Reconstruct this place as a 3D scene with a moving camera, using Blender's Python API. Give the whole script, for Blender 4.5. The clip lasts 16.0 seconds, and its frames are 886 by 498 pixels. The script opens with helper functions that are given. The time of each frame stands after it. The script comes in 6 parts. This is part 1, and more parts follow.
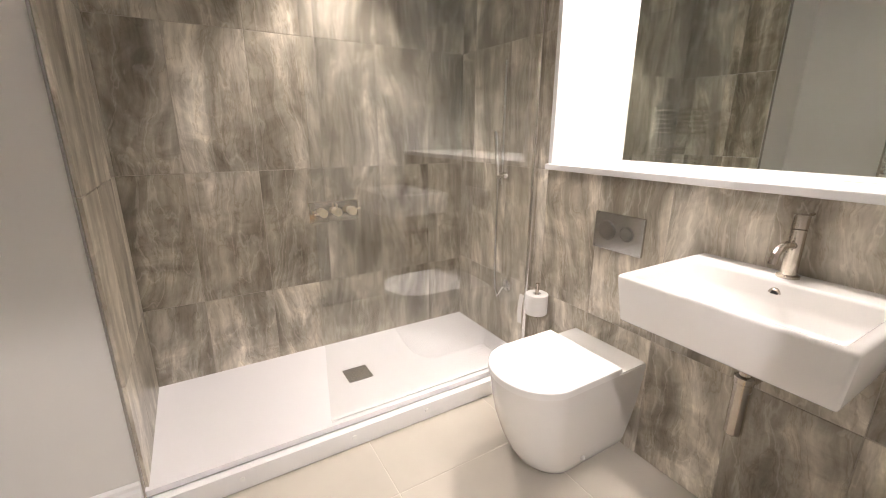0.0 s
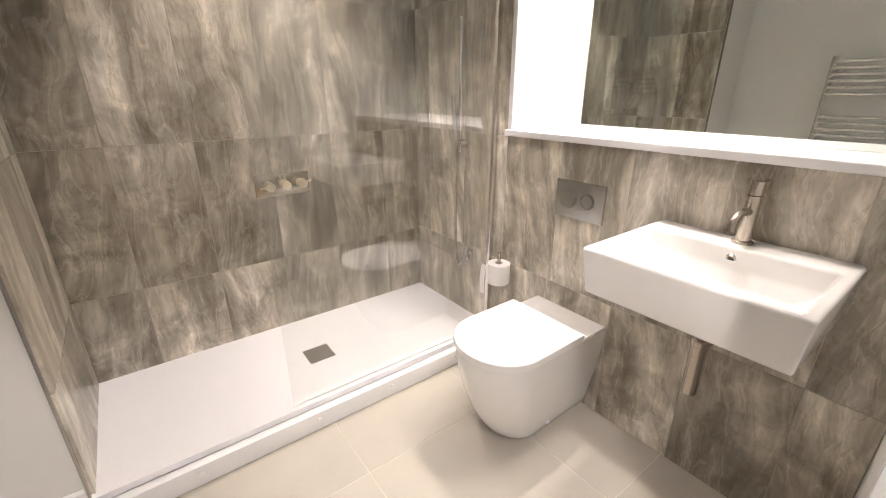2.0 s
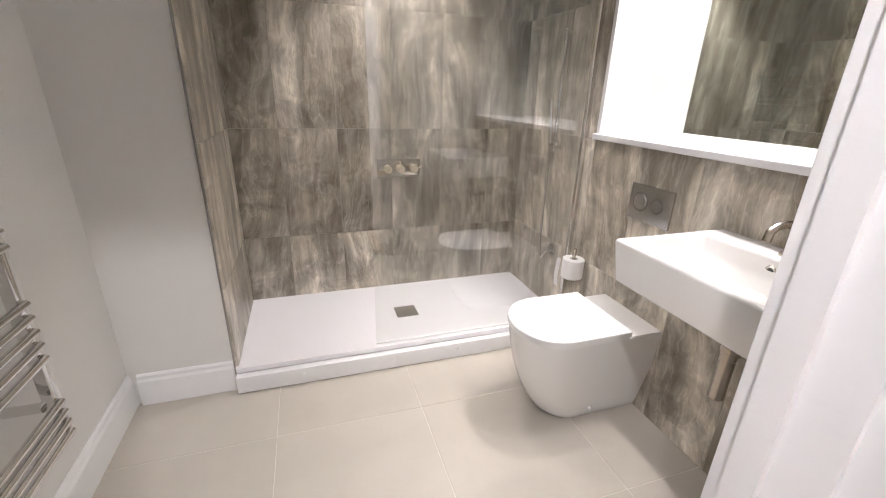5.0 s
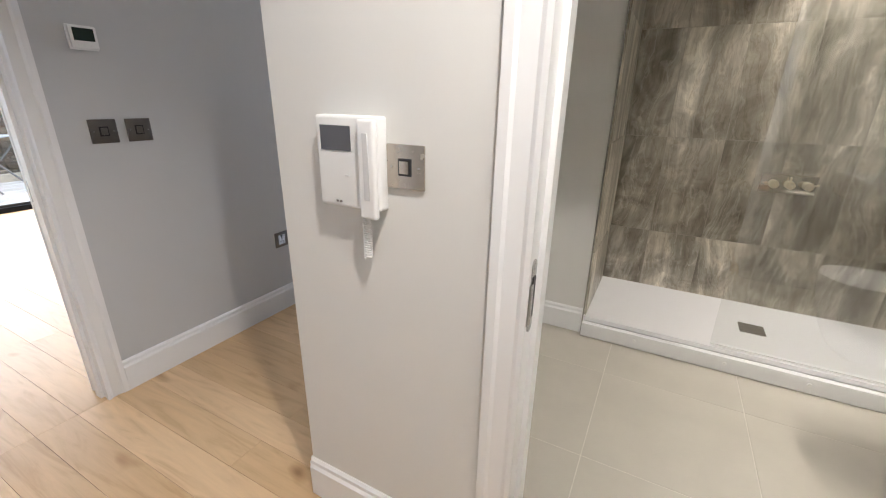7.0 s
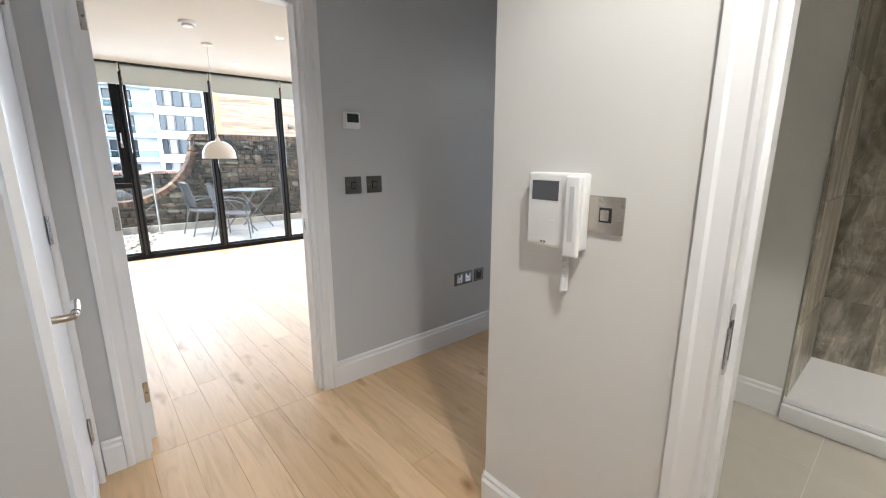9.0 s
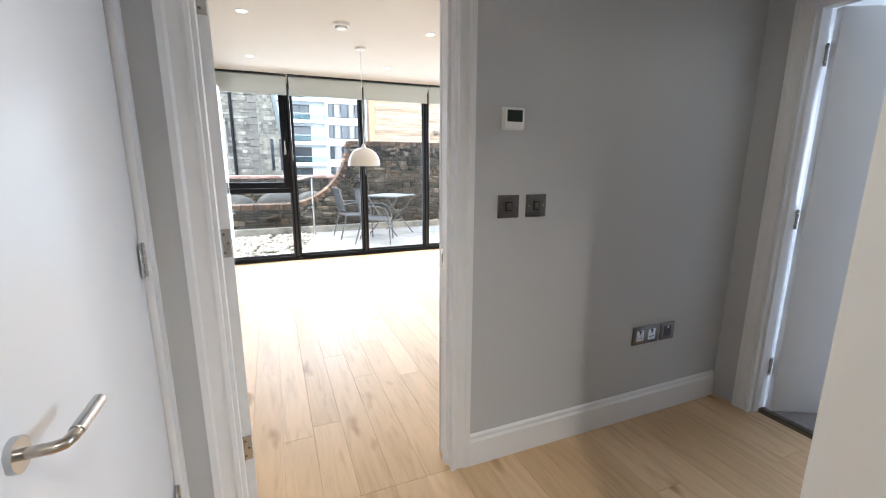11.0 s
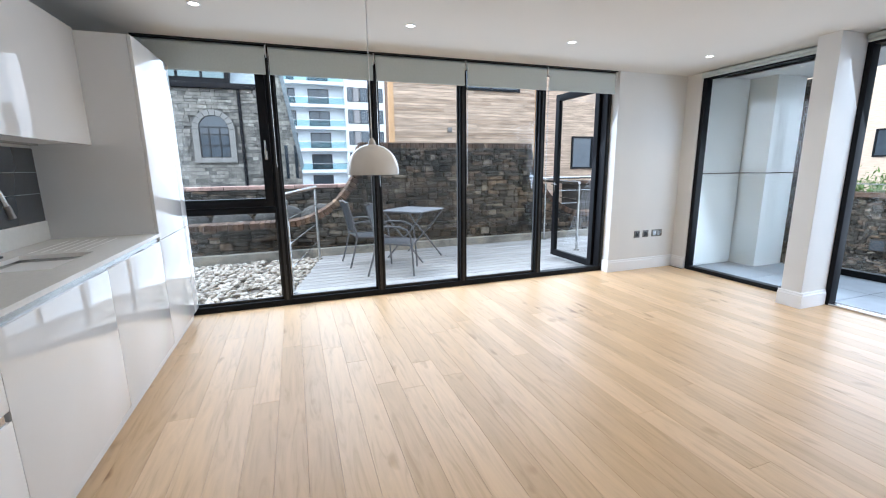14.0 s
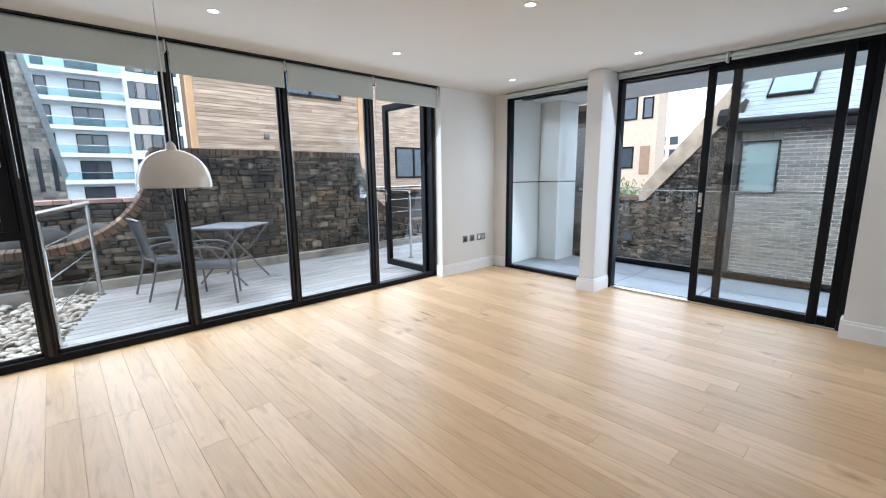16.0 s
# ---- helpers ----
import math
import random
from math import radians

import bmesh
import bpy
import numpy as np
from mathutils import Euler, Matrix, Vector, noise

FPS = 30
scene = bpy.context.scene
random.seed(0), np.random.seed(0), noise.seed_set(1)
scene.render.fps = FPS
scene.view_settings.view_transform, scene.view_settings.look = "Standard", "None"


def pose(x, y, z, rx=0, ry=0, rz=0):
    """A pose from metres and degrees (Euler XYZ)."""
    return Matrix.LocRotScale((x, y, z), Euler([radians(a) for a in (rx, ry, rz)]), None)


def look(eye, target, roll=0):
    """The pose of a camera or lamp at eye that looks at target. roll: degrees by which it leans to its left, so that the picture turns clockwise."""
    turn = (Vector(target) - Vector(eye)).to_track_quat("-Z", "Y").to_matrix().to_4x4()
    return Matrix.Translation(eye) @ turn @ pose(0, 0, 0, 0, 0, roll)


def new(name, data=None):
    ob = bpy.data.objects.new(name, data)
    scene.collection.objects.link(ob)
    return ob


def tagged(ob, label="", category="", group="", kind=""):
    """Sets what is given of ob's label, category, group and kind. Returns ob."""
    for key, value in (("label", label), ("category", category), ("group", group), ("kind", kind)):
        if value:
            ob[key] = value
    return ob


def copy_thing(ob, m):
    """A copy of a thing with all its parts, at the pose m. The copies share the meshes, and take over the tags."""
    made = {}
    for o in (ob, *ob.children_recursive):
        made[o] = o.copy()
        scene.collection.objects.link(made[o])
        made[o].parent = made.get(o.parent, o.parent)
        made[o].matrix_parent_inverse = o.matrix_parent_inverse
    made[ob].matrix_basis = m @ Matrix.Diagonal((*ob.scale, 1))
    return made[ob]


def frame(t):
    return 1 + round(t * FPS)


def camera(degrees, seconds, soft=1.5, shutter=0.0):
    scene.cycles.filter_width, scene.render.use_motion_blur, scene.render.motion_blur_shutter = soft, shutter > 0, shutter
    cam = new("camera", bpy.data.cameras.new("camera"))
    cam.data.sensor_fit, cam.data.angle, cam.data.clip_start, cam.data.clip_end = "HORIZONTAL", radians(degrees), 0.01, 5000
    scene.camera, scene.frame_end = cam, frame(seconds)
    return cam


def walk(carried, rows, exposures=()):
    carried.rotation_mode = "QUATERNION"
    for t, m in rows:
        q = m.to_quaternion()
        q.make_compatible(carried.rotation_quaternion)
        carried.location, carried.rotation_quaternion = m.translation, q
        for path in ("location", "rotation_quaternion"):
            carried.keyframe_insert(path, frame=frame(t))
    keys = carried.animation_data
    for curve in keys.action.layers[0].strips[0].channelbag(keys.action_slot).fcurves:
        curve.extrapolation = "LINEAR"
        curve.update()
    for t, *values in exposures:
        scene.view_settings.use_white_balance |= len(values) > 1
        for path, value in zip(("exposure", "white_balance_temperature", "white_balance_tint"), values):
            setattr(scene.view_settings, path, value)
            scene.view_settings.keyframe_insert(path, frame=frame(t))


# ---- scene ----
cam = camera(93.7, 16.0, 1.1)
PATH = [
    (0, (2.05, 0.168, 1.286), (3.038, 1.819, 0.742), 0.2),
    (0.5, (2.054, 0.175, 1.283), (3.048, 1.797, 0.664), 0.2),
    (1, (2.055, 0.181, 1.287), (3.076, 1.763, 0.612), 0.0),
    (1.5, (2.064, 0.201, 1.286), (3.135, 1.737, 0.583), 0.0),
    (2, (2.081, 0.237, 1.304), (3.207, 1.729, 0.595), -0.1),
    (2.5, (2.07, 0.254, 1.304), (3.235, 1.717, 0.596), -0.0),
    (3, (2.129, 0.248, 1.301), (3.284, 1.719, 0.594), 0.0),
    (5.5, (2.16, -0.303, 1.31), (2.41, 1.553, 0.606), 1.2),
    (6, (2.166, -0.486, 1.308), (2.011, 1.381, 0.608), 0.6),
    (6.5, (2.067, -0.571, 1.293), (1.547, 1.227, 0.589), 1.2),
    (7, (2.046, -0.668, 1.305), (1.167, 0.995, 0.624), 1.0),
    (7.5, (2.048, -0.759, 1.308), (0.91, 0.764, 0.686), 0.6),
    (8, (2.086, -0.875, 1.308), (0.783, 0.542, 0.766), 0.4),
    (8.5, (2.101, -0.932, 1.306), (0.705, 0.42, 0.836), 0.2),
    (11, (1.47, -0.663, 1.334), (-0.341, 0.079, 0.924), 0.2),
    (11.5, (1.199, -0.63, 1.308), (-0.68, -0.081, 0.895), 0.1),
    (12, (0.901, -0.587, 1.297), (-1.016, -0.187, 0.889), 0.3),
    (12.5, (0.619, -0.543, 1.3), (-1.314, -0.226, 0.894), 0.0),
    (13, (0.322, -0.495, 1.313), (-1.61, -0.167, 0.912), -0.1),
    (13.5, (0.044, -0.365, 1.312), (-1.867, 0.075, 0.918), -0.5),
    (14, (-0.218, -0.237, 1.333), (-2.07, 0.413, 0.946), -0.7),
    (14.5, (-0.361, -0.181, 1.342), (-2.109, 0.713, 0.963), -0.8),
    (15, (-0.429, -0.195, 1.361), (-2.05, 0.917, 0.99), -0.9),
    (15.5, (-0.437, -0.236, 1.343), (-1.947, 1.026, 0.985), -0.8),
    (16, (-0.409, -0.218, 1.34), (-1.853, 1.119, 0.986), -0.7),
]
# seconds, stops, white balance (kelvin, tint)
EXPOSURE = [(0, 2.98, 6150, 20), (3, 2.98, 6100, 20), (5.5, 2.78, 5700, 18), (6.5, 2.62, 5700, 14), (7, 2.5, 5950, 12), (7.5, 2.35, 5800, 9), (8.5, 2.32, 5850, 9), (11, 2.3, 5900, 9), (12.5, 1.75, 6500, 9), (13.2, 1.5, 5800, 9), (14, 1.3, 5500, 9), (16, 1.2, 5620, 9)]
walk(cam, [(t, look(eye, target, roll)) for t, eye, target, roll in PATH], EXPOSURE)

# ---- world, sun and large lights ----
world = bpy.data.worlds.new("sky")
scene.world = world
world.use_nodes = True
wn = world.node_tree.nodes
sky = wn.new("ShaderNodeTexSky")
sky.sky_type, sky.sun_disc = "NISHITA", False
sky.sun_elevation, sky.sun_rotation = radians(48), radians(150)
sky.air_density, sky.dust_density = 1.6, 4.0
cloud = wn.new("ShaderNodeMix")
cloud.data_type = "RGBA"
cloud.inputs[0].default_value = 0.72
cloud.inputs[7].default_value = (10.5, 11.2, 12.0, 1)
world.node_tree.links.new(sky.outputs[0], cloud.inputs[6])
world.node_tree.links.new(cloud.outputs[2], wn["Background"].inputs[0])
wn["Background"].inputs[1].default_value = 0.14
sun = new("sun", bpy.data.lights.new("sun", "SUN"))
sun.data.energy, sun.data.angle, sun.data.color = 1.0, radians(25), (1.0, 0.97, 0.92)
sun.matrix_world = pose(0, 0, 20, 42, 0, 150 - 180)


def lamp(name, x, y, z, watts, cone=105, color=(1.0, 0.86, 0.68), size=0.035):
    """One recessed downlight's beam."""
    li = bpy.data.lights.new(name, "SPOT")
    li.energy, li.spot_size, li.spot_blend, li.shadow_soft_size, li.color = watts, radians(cone), 0.6, size, color
    ob = new(name, li)
    ob.matrix_world = pose(x, y, z)
    return ob


def sky_panel(name, x, y, z, w, h, turn, watts, color=(0.86, 0.93, 1.0)):
    """Sky light that falls in through one window opening."""
    li = bpy.data.lights.new(name, "AREA")
    li.shape, li.size, li.size_y, li.energy, li.color = "RECTANGLE", w, h, watts, color
    ob = new(name, li)
    ob.matrix_world = pose(x, y, z, 64, 0, turn)
    return ob


LIVING_SPOTS = [(x, y) for x in (-3.55, -2.13) for y in (-0.77, 0.69, 2.16, 3.81)] + [(-0.8, 2.16), (-0.8, 3.81)]
BATH_SPOTS = [(2.72, 2.0), (3.05, 1.03)]
RECESS_SPOTS = [(3.6, 1.36), (3.6, 0.86)]
HALL_SPOTS = [(2.05, -0.35), (0.8, 1.05), (2.9, -0.5)]
for x, y in LIVING_SPOTS:
    lamp("downlight_beam", x, y, 2.385, 8)
for (x, y), watts in zip(BATH_SPOTS, (10, 3)):
    lamp("downlight_beam", x, y, 2.385, watts, 88, (1.0, 0.90, 0.75), 0.02)
for (x, y), watts in zip(RECESS_SPOTS, (11, 8)):
    lamp("downlight_beam", x, y, 2.235, watts, 84, (1.0, 0.90, 0.75), 0.015)
for (x, y), watts in zip(HALL_SPOTS, (19, 1.2, 5)):
    lamp("downlight_beam", x, y, 2.385, watts, 140, (1.0, 0.92, 0.80))
sky_panel("window_sky", -4.72, 1.0, 1.2, 4.9, 2.2, -90, 24)
sky_panel("door_sky", -2.3, 4.75, 1.2, 3.5, 2.2, 180, 17)
sky_panel("bedroom_sky", 0.9, 5.2, 1.4, 1.2, 1.4, 180, 38, (0.75, 0.85, 1.0))

# ---- materials ----


def nodes_of(name):
    m = bpy.data.materials.new(name)
    m.use_nodes = True
    n, l = m.node_tree.nodes, m.node_tree.links
    return m, n, l, n["Principled BSDF"]


def set_in(node, **values):
    for key, value in values.items():
        node.inputs[key.replace("_", " ")].default_value = value
    return node


def place(n, l, scale=(1, 1, 1), turn=0.0, jitter=0.0):
    """World position, scaled; jitter shifts the grain from object to object."""
    geo = n.new("ShaderNodeNewGeometry")
    mapping = n.new("ShaderNodeMapping")
    mapping.inputs["Scale"].default_value = scale
    mapping.inputs["Rotation"].default_value = (0, 0, turn)
    if jitter:
        info = n.new("ShaderNodeObjectInfo")
        mul = n.new("ShaderNodeMath")
        mul.operation = "MULTIPLY"
        mul.inputs[1].default_value = jitter
        l.new(info.outputs["Random"], mul.inputs[0])
        add = n.new("ShaderNodeVectorMath")
        add.operation = "ADD"
        l.new(geo.outputs["Position"], add.inputs[0])
        l.new(mul.outputs[0], add.inputs[1])
        l.new(add.outputs[0], mapping.inputs[0])
    else:
        l.new(geo.outputs["Position"], mapping.inputs[0])
    return mapping.outputs[0]


def noise_of(n, l, vec, scale, detail=4, rough=0.55, distortion=0.0):
    t = n.new("ShaderNodeTexNoise")
    set_in(t, Scale=scale, Detail=detail, Roughness=rough, Distortion=distortion)
    l.new(vec, t.inputs["Vector"])
    return t.outputs["Fac"]


def ramp_of(n, l, fac, stops):
    r = n.new("ShaderNodeValToRGB")
    el = r.color_ramp.elements
    while len(el) < len(stops):
        el.new(0.5)
    for e, (p, c) in zip(el, stops):
        e.position, e.color = p, (*c, 1) if len(c) == 3 else c
    l.new(fac, r.inputs[0])
    return r.outputs[0]


def bump_of(n, l, height, bsdf, strength, distance=0.01):
    b = n.new("ShaderNodeBump")
    set_in(b, Strength=strength, Distance=distance)
    l.new(height, b.inputs["Height"])
    l.new(b.outputs[0], bsdf.inputs["Normal"])


def tint(c, k):
    return tuple(min(1.0, v * k) for v in c)


def surf(name, base, rough=0.5, metal=0.0, var=0.08, scale=3.0, bump=0.05, fine=90.0, coat=0.0, jitter=0.0, stretch=(1, 1, 1), spread=None, spec=0.5, island=False):
    """A plain surface with mottling, fine relief and uneven gloss."""
    m, n, l, b = nodes_of(name)
    vec = place(n, l, stretch, 0, jitter)
    big = noise_of(n, l, vec, scale, 5)
    colour = ramp_of(n, l, big, [(0.3, tint(base, 1 - var)), (0.7, tint(base, 1 + var))])
    if spread:
        # each piece has a tone of its own
        info, mul = n.new("ShaderNodeNewGeometry" if island else "ShaderNodeObjectInfo"), n.new("ShaderNodeMix")
        mul.data_type, mul.blend_type = "RGBA", "MULTIPLY"
        mul.inputs[0].default_value = 1
        l.new(colour, mul.inputs[6])
        l.new(ramp_of(n, l, info.outputs["Random Per Island" if island else "Random"], [(k / (len(spread) - 1), c) for k, c in enumerate(spread)]), mul.inputs[7])
        colour = mul.outputs[2]
    l.new(colour, b.inputs["Base Color"])
    b.inputs["Specular IOR Level"].default_value = spec
    fine_n = noise_of(n, l, vec, fine, 3)
    rr = n.new("ShaderNodeMapRange")
    set_in(rr, To_Min=max(0.02, rough * 0.85), To_Max=min(1, rough * 1.15))
    l.new(noise_of(n, l, vec, scale * 4, 3), rr.inputs["Value"])
    l.new(rr.outputs[0], b.inputs["Roughness"])
    set_in(b, Metallic=metal)
    if coat:
        b.inputs["Coat Weight"].default_value = coat
        b.inputs["Coat Roughness"].default_value = 0.04
    if bump:
        bump_of(n, l, fine_n, b, bump, 0.004)
    return m


def glass_mat(name, tone=(1, 1, 1), rough=0.0, sheen=0.03):
    """Thin clear pane: see-through, with a mirror film that grows at grazing angles."""
    m, n, l, b = nodes_of(name)
    n.remove(b)
    tr, gl, mix, lw = n.new("ShaderNodeBsdfTransparent"), n.new("ShaderNodeBsdfGlossy"), n.new("ShaderNodeMixShader"), n.new("ShaderNodeLayerWeight")
    tr.inputs[0].default_value = (*tone, 1)
    gl.inputs["Roughness"].default_value = rough
    lw.inputs[0].default_value = 0.5
    power, film = n.new("ShaderNodeMath"), n.new("ShaderNodeMath")
    power.operation, film.operation = "POWER", "MULTIPLY_ADD"
    power.inputs[1].default_value = 4.5
    film.inputs[1].default_value, film.inputs[2].default_value = 0.90, sheen
    l.new(lw.outputs["Facing"], power.inputs[0])
    l.new(power.outputs[0], film.inputs[0])
    l.new(film.outputs[0], mix.inputs[0])
    l.new(tr.outputs[0], mix.inputs[1])
    l.new(gl.outputs[0], mix.inputs[2])
    l.new(mix.outputs[0], n["Material Output"].inputs[0])
    return m


def glow_mat(name, color, strength):
    m, n, l, b = nodes_of(name)
    b.inputs["Base Color"].default_value = (*color, 1)
    b.inputs["Emission Color"].default_value = (*color, 1)
    b.inputs["Emission Strength"].default_value = strength
    return m


def oak_mat(name):
    m, n, l, b = nodes_of(name)
    vec = place(n, l, (0.8, 7.0, 1.0), 0, 37.0)
    grain = noise_of(n, l, vec, 2.6, 6, 0.55, 1.6)
    fine = noise_of(n, l, place(n, l, (2.0, 60.0, 1.0), 0, 11.0), 5, 4)
    knots = noise_of(n, l, place(n, l, (1.0, 2.2, 1.0), 0, 51.0), 3.4, 2, 0.4)
    info = n.new("ShaderNodeObjectInfo")
    tone = ramp_of(n, l, info.outputs["Random"], [(0.0, (0.57, 0.385, 0.21)), (0.5, (0.63, 0.435, 0.245)), (1.0, (0.70, 0.495, 0.295))])
    g = ramp_of(n, l, grain, [(0.28, (0.80, 0.76, 0.70)), (0.46, (0.96, 0.95, 0.94)), (0.66, (1.05, 1.045, 1.03))])
    k = ramp_of(n, l, knots, [(0.22, (0.42, 0.33, 0.25)), (0.26, (0.70, 0.63, 0.56)), (0.33, (1, 1, 1))])
    mul = n.new("ShaderNodeMix")
    mul.data_type, mul.blend_type = "RGBA", "MULTIPLY"
    mul.inputs[0].default_value = 1
    l.new(tone, mul.inputs[6])
    l.new(g, mul.inputs[7])
    mul2 = n.new("ShaderNodeMix")
    mul2.data_type, mul2.blend_type = "RGBA", "MULTIPLY"
    mul2.inputs[0].default_value = 0.85
    l.new(mul.outputs[2], mul2.inputs[6])
    l.new(k, mul2.inputs[7])
    l.new(mul2.outputs[2], b.inputs["Base Color"])
    rr = n.new("ShaderNodeMapRange")
    set_in(rr, To_Min=0.28, To_Max=0.46)
    l.new(grain, rr.inputs["Value"])
    l.new(rr.outputs[0], b.inputs["Roughness"])
    bump_of(n, l, fine, b, 0.06, 0.003)
    return m


def marble_mat(name):
    """Fossil-grey stone-effect porcelain: leaning drifts, cloudy patches, grain, pale threads and dark cracks."""
    m, n, l, b = nodes_of(name)
    vec = place(n, l, (1.0, 1.0, 1.0), 0, 43.0)
    info = n.new("ShaderNodeObjectInfo")
    lean = n.new("ShaderNodeMapRange")
    set_in(lean, To_Min=-0.24, To_Max=0.24)
    l.new(info.outputs["Random"], lean.inputs["Value"])
    turn = n.new("ShaderNodeVectorRotate")
    turn.inputs["Axis"].default_value = (0.707, 0.707, 0.0)
    l.new(vec, turn.inputs["Vector"])
    l.new(lean.outputs[0], turn.inputs["Angle"])
    warp = n.new("ShaderNodeTexNoise")
    set_in(warp, Scale=2.4, Detail=4.0, Roughness=0.55)
    l.new(turn.outputs[0], warp.inputs["Vector"])
    amount = n.new("ShaderNodeVectorMath")
    amount.operation = "MULTIPLY_ADD"
    amount.inputs[1].default_value = (0.12, 0.12, 0.26)
    l.new(warp.outputs["Color"], amount.inputs[0])
    l.new(turn.outputs[0], amount.inputs[2])

    def stretched(k, up):
        s = n.new("ShaderNodeMapping")
        s.inputs["Scale"].default_value = (k, k, up)
        l.new(amount.outputs[0], s.inputs[0])
        return s.outputs[0]

    drift = noise_of(n, l, stretched(6.0, 0.7), 1.4, 7, 0.60, 0.3)
    grain = noise_of(n, l, stretched(22.0, 1.5), 1.5, 6, 0.62, 0.1)
    cloud = noise_of(n, l, amount.outputs[0], 3.0, 8, 0.62, 0.9)
    thread = noise_of(n, l, stretched(6.0, 0.9), 1.6, 5, 0.5, 0.7)
    crack = noise_of(n, l, stretched(7.0, 1.3), 1.3, 6, 0.6, 1.0)
    base = ramp_of(n, l, drift, [(0.33, (0.185, 0.165, 0.132)), (0.46, (0.305, 0.278, 0.230)), (0.57, (0.415, 0.384, 0.328)), (0.70, (0.63, 0.596, 0.535))])
    c_cloud = ramp_of(n, l, cloud, [(0.34, (0.60, 0.585, 0.55)), (0.50, (0.95, 0.945, 0.93)), (0.64, (1.40, 1.40, 1.39))])
    c_grain = ramp_of(n, l, grain, [(0.30, (0.80, 0.79, 0.77)), (0.52, (1.0, 1.0, 1.0)), (0.72, (1.20, 1.20, 1.19))])
    c_crack = ramp_of(n, l, crack, [(0.472, (1, 1, 1)), (0.49, (0.80, 0.77, 0.72)), (0.508, (1, 1, 1))])
    c_batch = ramp_of(n, l, info.outputs["Random"], [(0.0, (0.94, 0.94, 0.93)), (0.5, (1.17, 1.17, 1.17)), (1.0, (1.42, 1.42, 1.42))])
    colour = base
    for layer in (c_cloud, c_grain, c_crack, c_batch):
        mul = n.new("ShaderNodeMix")
        mul.data_type, mul.blend_type = "RGBA", "MULTIPLY"
        mul.inputs[0].default_value = 1
        l.new(colour, mul.inputs[6])
        l.new(layer, mul.inputs[7])
        colour = mul.outputs[2]
    add = n.new("ShaderNodeMix")
    add.data_type, add.blend_type = "RGBA", "ADD"
    add.inputs[0].default_value = 0.9
    l.new(colour, add.inputs[6])
    l.new(ramp_of(n, l, thread, [(0.478, (0, 0, 0)), (0.498, (0.13, 0.126, 0.115)), (0.518, (0, 0, 0))]), add.inputs[7])
    l.new(add.outputs[2], b.inputs["Base Color"])
    b.inputs["Roughness"].default_value = 0.28
    bump_of(n, l, drift, b, 0.04, 0.003)
    return m


PAINT_GREY = surf("grey_wall_paint", (0.54, 0.545, 0.55), 0.75, var=0.015, bump=0.03, fine=220)
PAINT_PALE = surf("pale_wall_paint", (0.70, 0.69, 0.665), 0.75, var=0.015, bump=0.03, fine=220)
# White ceiling; its dimmer, warmer lighting is put into this paint's colour.
PAINT_WHITE_DIMMED = surf("dimmed_white_ceiling_paint", (0.66, 0.64, 0.60), 0.85, var=0.01, bump=0.02, fine=200)
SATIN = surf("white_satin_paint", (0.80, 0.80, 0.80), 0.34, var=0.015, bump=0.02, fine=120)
GLOSS = surf("white_gloss_lacquer", (0.80, 0.79, 0.775), 0.06, var=0.01, bump=0, coat=0.5)
QUARTZ = surf("white_quartz", (0.76, 0.75, 0.72), 0.22, var=0.03, scale=40, bump=0)
CERAMIC = surf("white_glazed_ceramic", (0.84, 0.83, 0.81), 0.10, var=0.01, bump=0, coat=0.4)
TRAY = surf("white_acrylic", (0.84, 0.83, 0.84), 0.35, var=0.01, bump=0.02)
OAK = oak_mat("oiled_oak")
MARBLE = marble_mat("stone_effect_porcelain")
FLOOR_TILE = surf("beige_porcelain", (0.50, 0.465, 0.40), 0.42, var=0.05, scale=4, bump=0.04, fine=60, jitter=9.0)
WALL_GROUT = surf("wall_grout", (0.44, 0.40, 0.34), 0.9, var=0.06, scale=30, bump=0.2)
GROUT = surf("light_grout", (0.66, 0.62, 0.55), 0.9, var=0.06, scale=30, bump=0.2)
ALU = surf("dark_grey_aluminium", (0.0065, 0.007, 0.009), 0.5, 0.0, var=0.05, bump=0.02, spec=0.16)
CHROME = surf("chrome", (0.78, 0.77, 0.75), 0.08, 1.0, var=0.02, bump=0)
NICKEL = surf("brushed_nickel", (0.52, 0.47, 0.41), 0.26, 1.0, var=0.02, scale=12, bump=0)
STEEL = surf("stainless_steel", (0.55, 0.55, 0.54), 0.25, 1.0, var=0.05, bump=0.02)
BRONZE = surf("dark_nickel_plate", (0.20, 0.185, 0.17), 0.33, 1.0, var=0.08, scale=30, bump=0.02)
BLACK = surf("black_plastic", (0.015, 0.015, 0.016), 0.4, var=0.05, bump=0.02)
PLASTIC = surf("white_plastic", (0.82, 0.82, 0.81), 0.30, var=0.01, bump=0.02)
BLIND = surf("pale_grey_blind_fabric", (0.56, 0.61, 0.60), 0.85, var=0.03, scale=60, bump=0.1, fine=400)
PANE = glass_mat("clear_glass", (0.985, 0.993, 0.99))
SCREEN = glass_mat("shower_glass", (0.985, 0.993, 0.99), 0.0, 0.11)
SMOKE = surf("grey_glass_splashback", (0.055, 0.065, 0.075), 0.05, var=0.03, bump=0, coat=0.5)
CARPET = surf("grey_carpet", (0.36, 0.34, 0.34), 0.95, var=0.12, scale=40, bump=0.6, fine=500)
MIRROR = surf("mirror_silver", (0.80, 0.84, 0.80), 0.01, 1.0, var=0.0, bump=0)
GLOW = glow_mat("lamp_lens", (1.0, 0.90, 0.76), 4.0)

# ---- mesh helpers ----


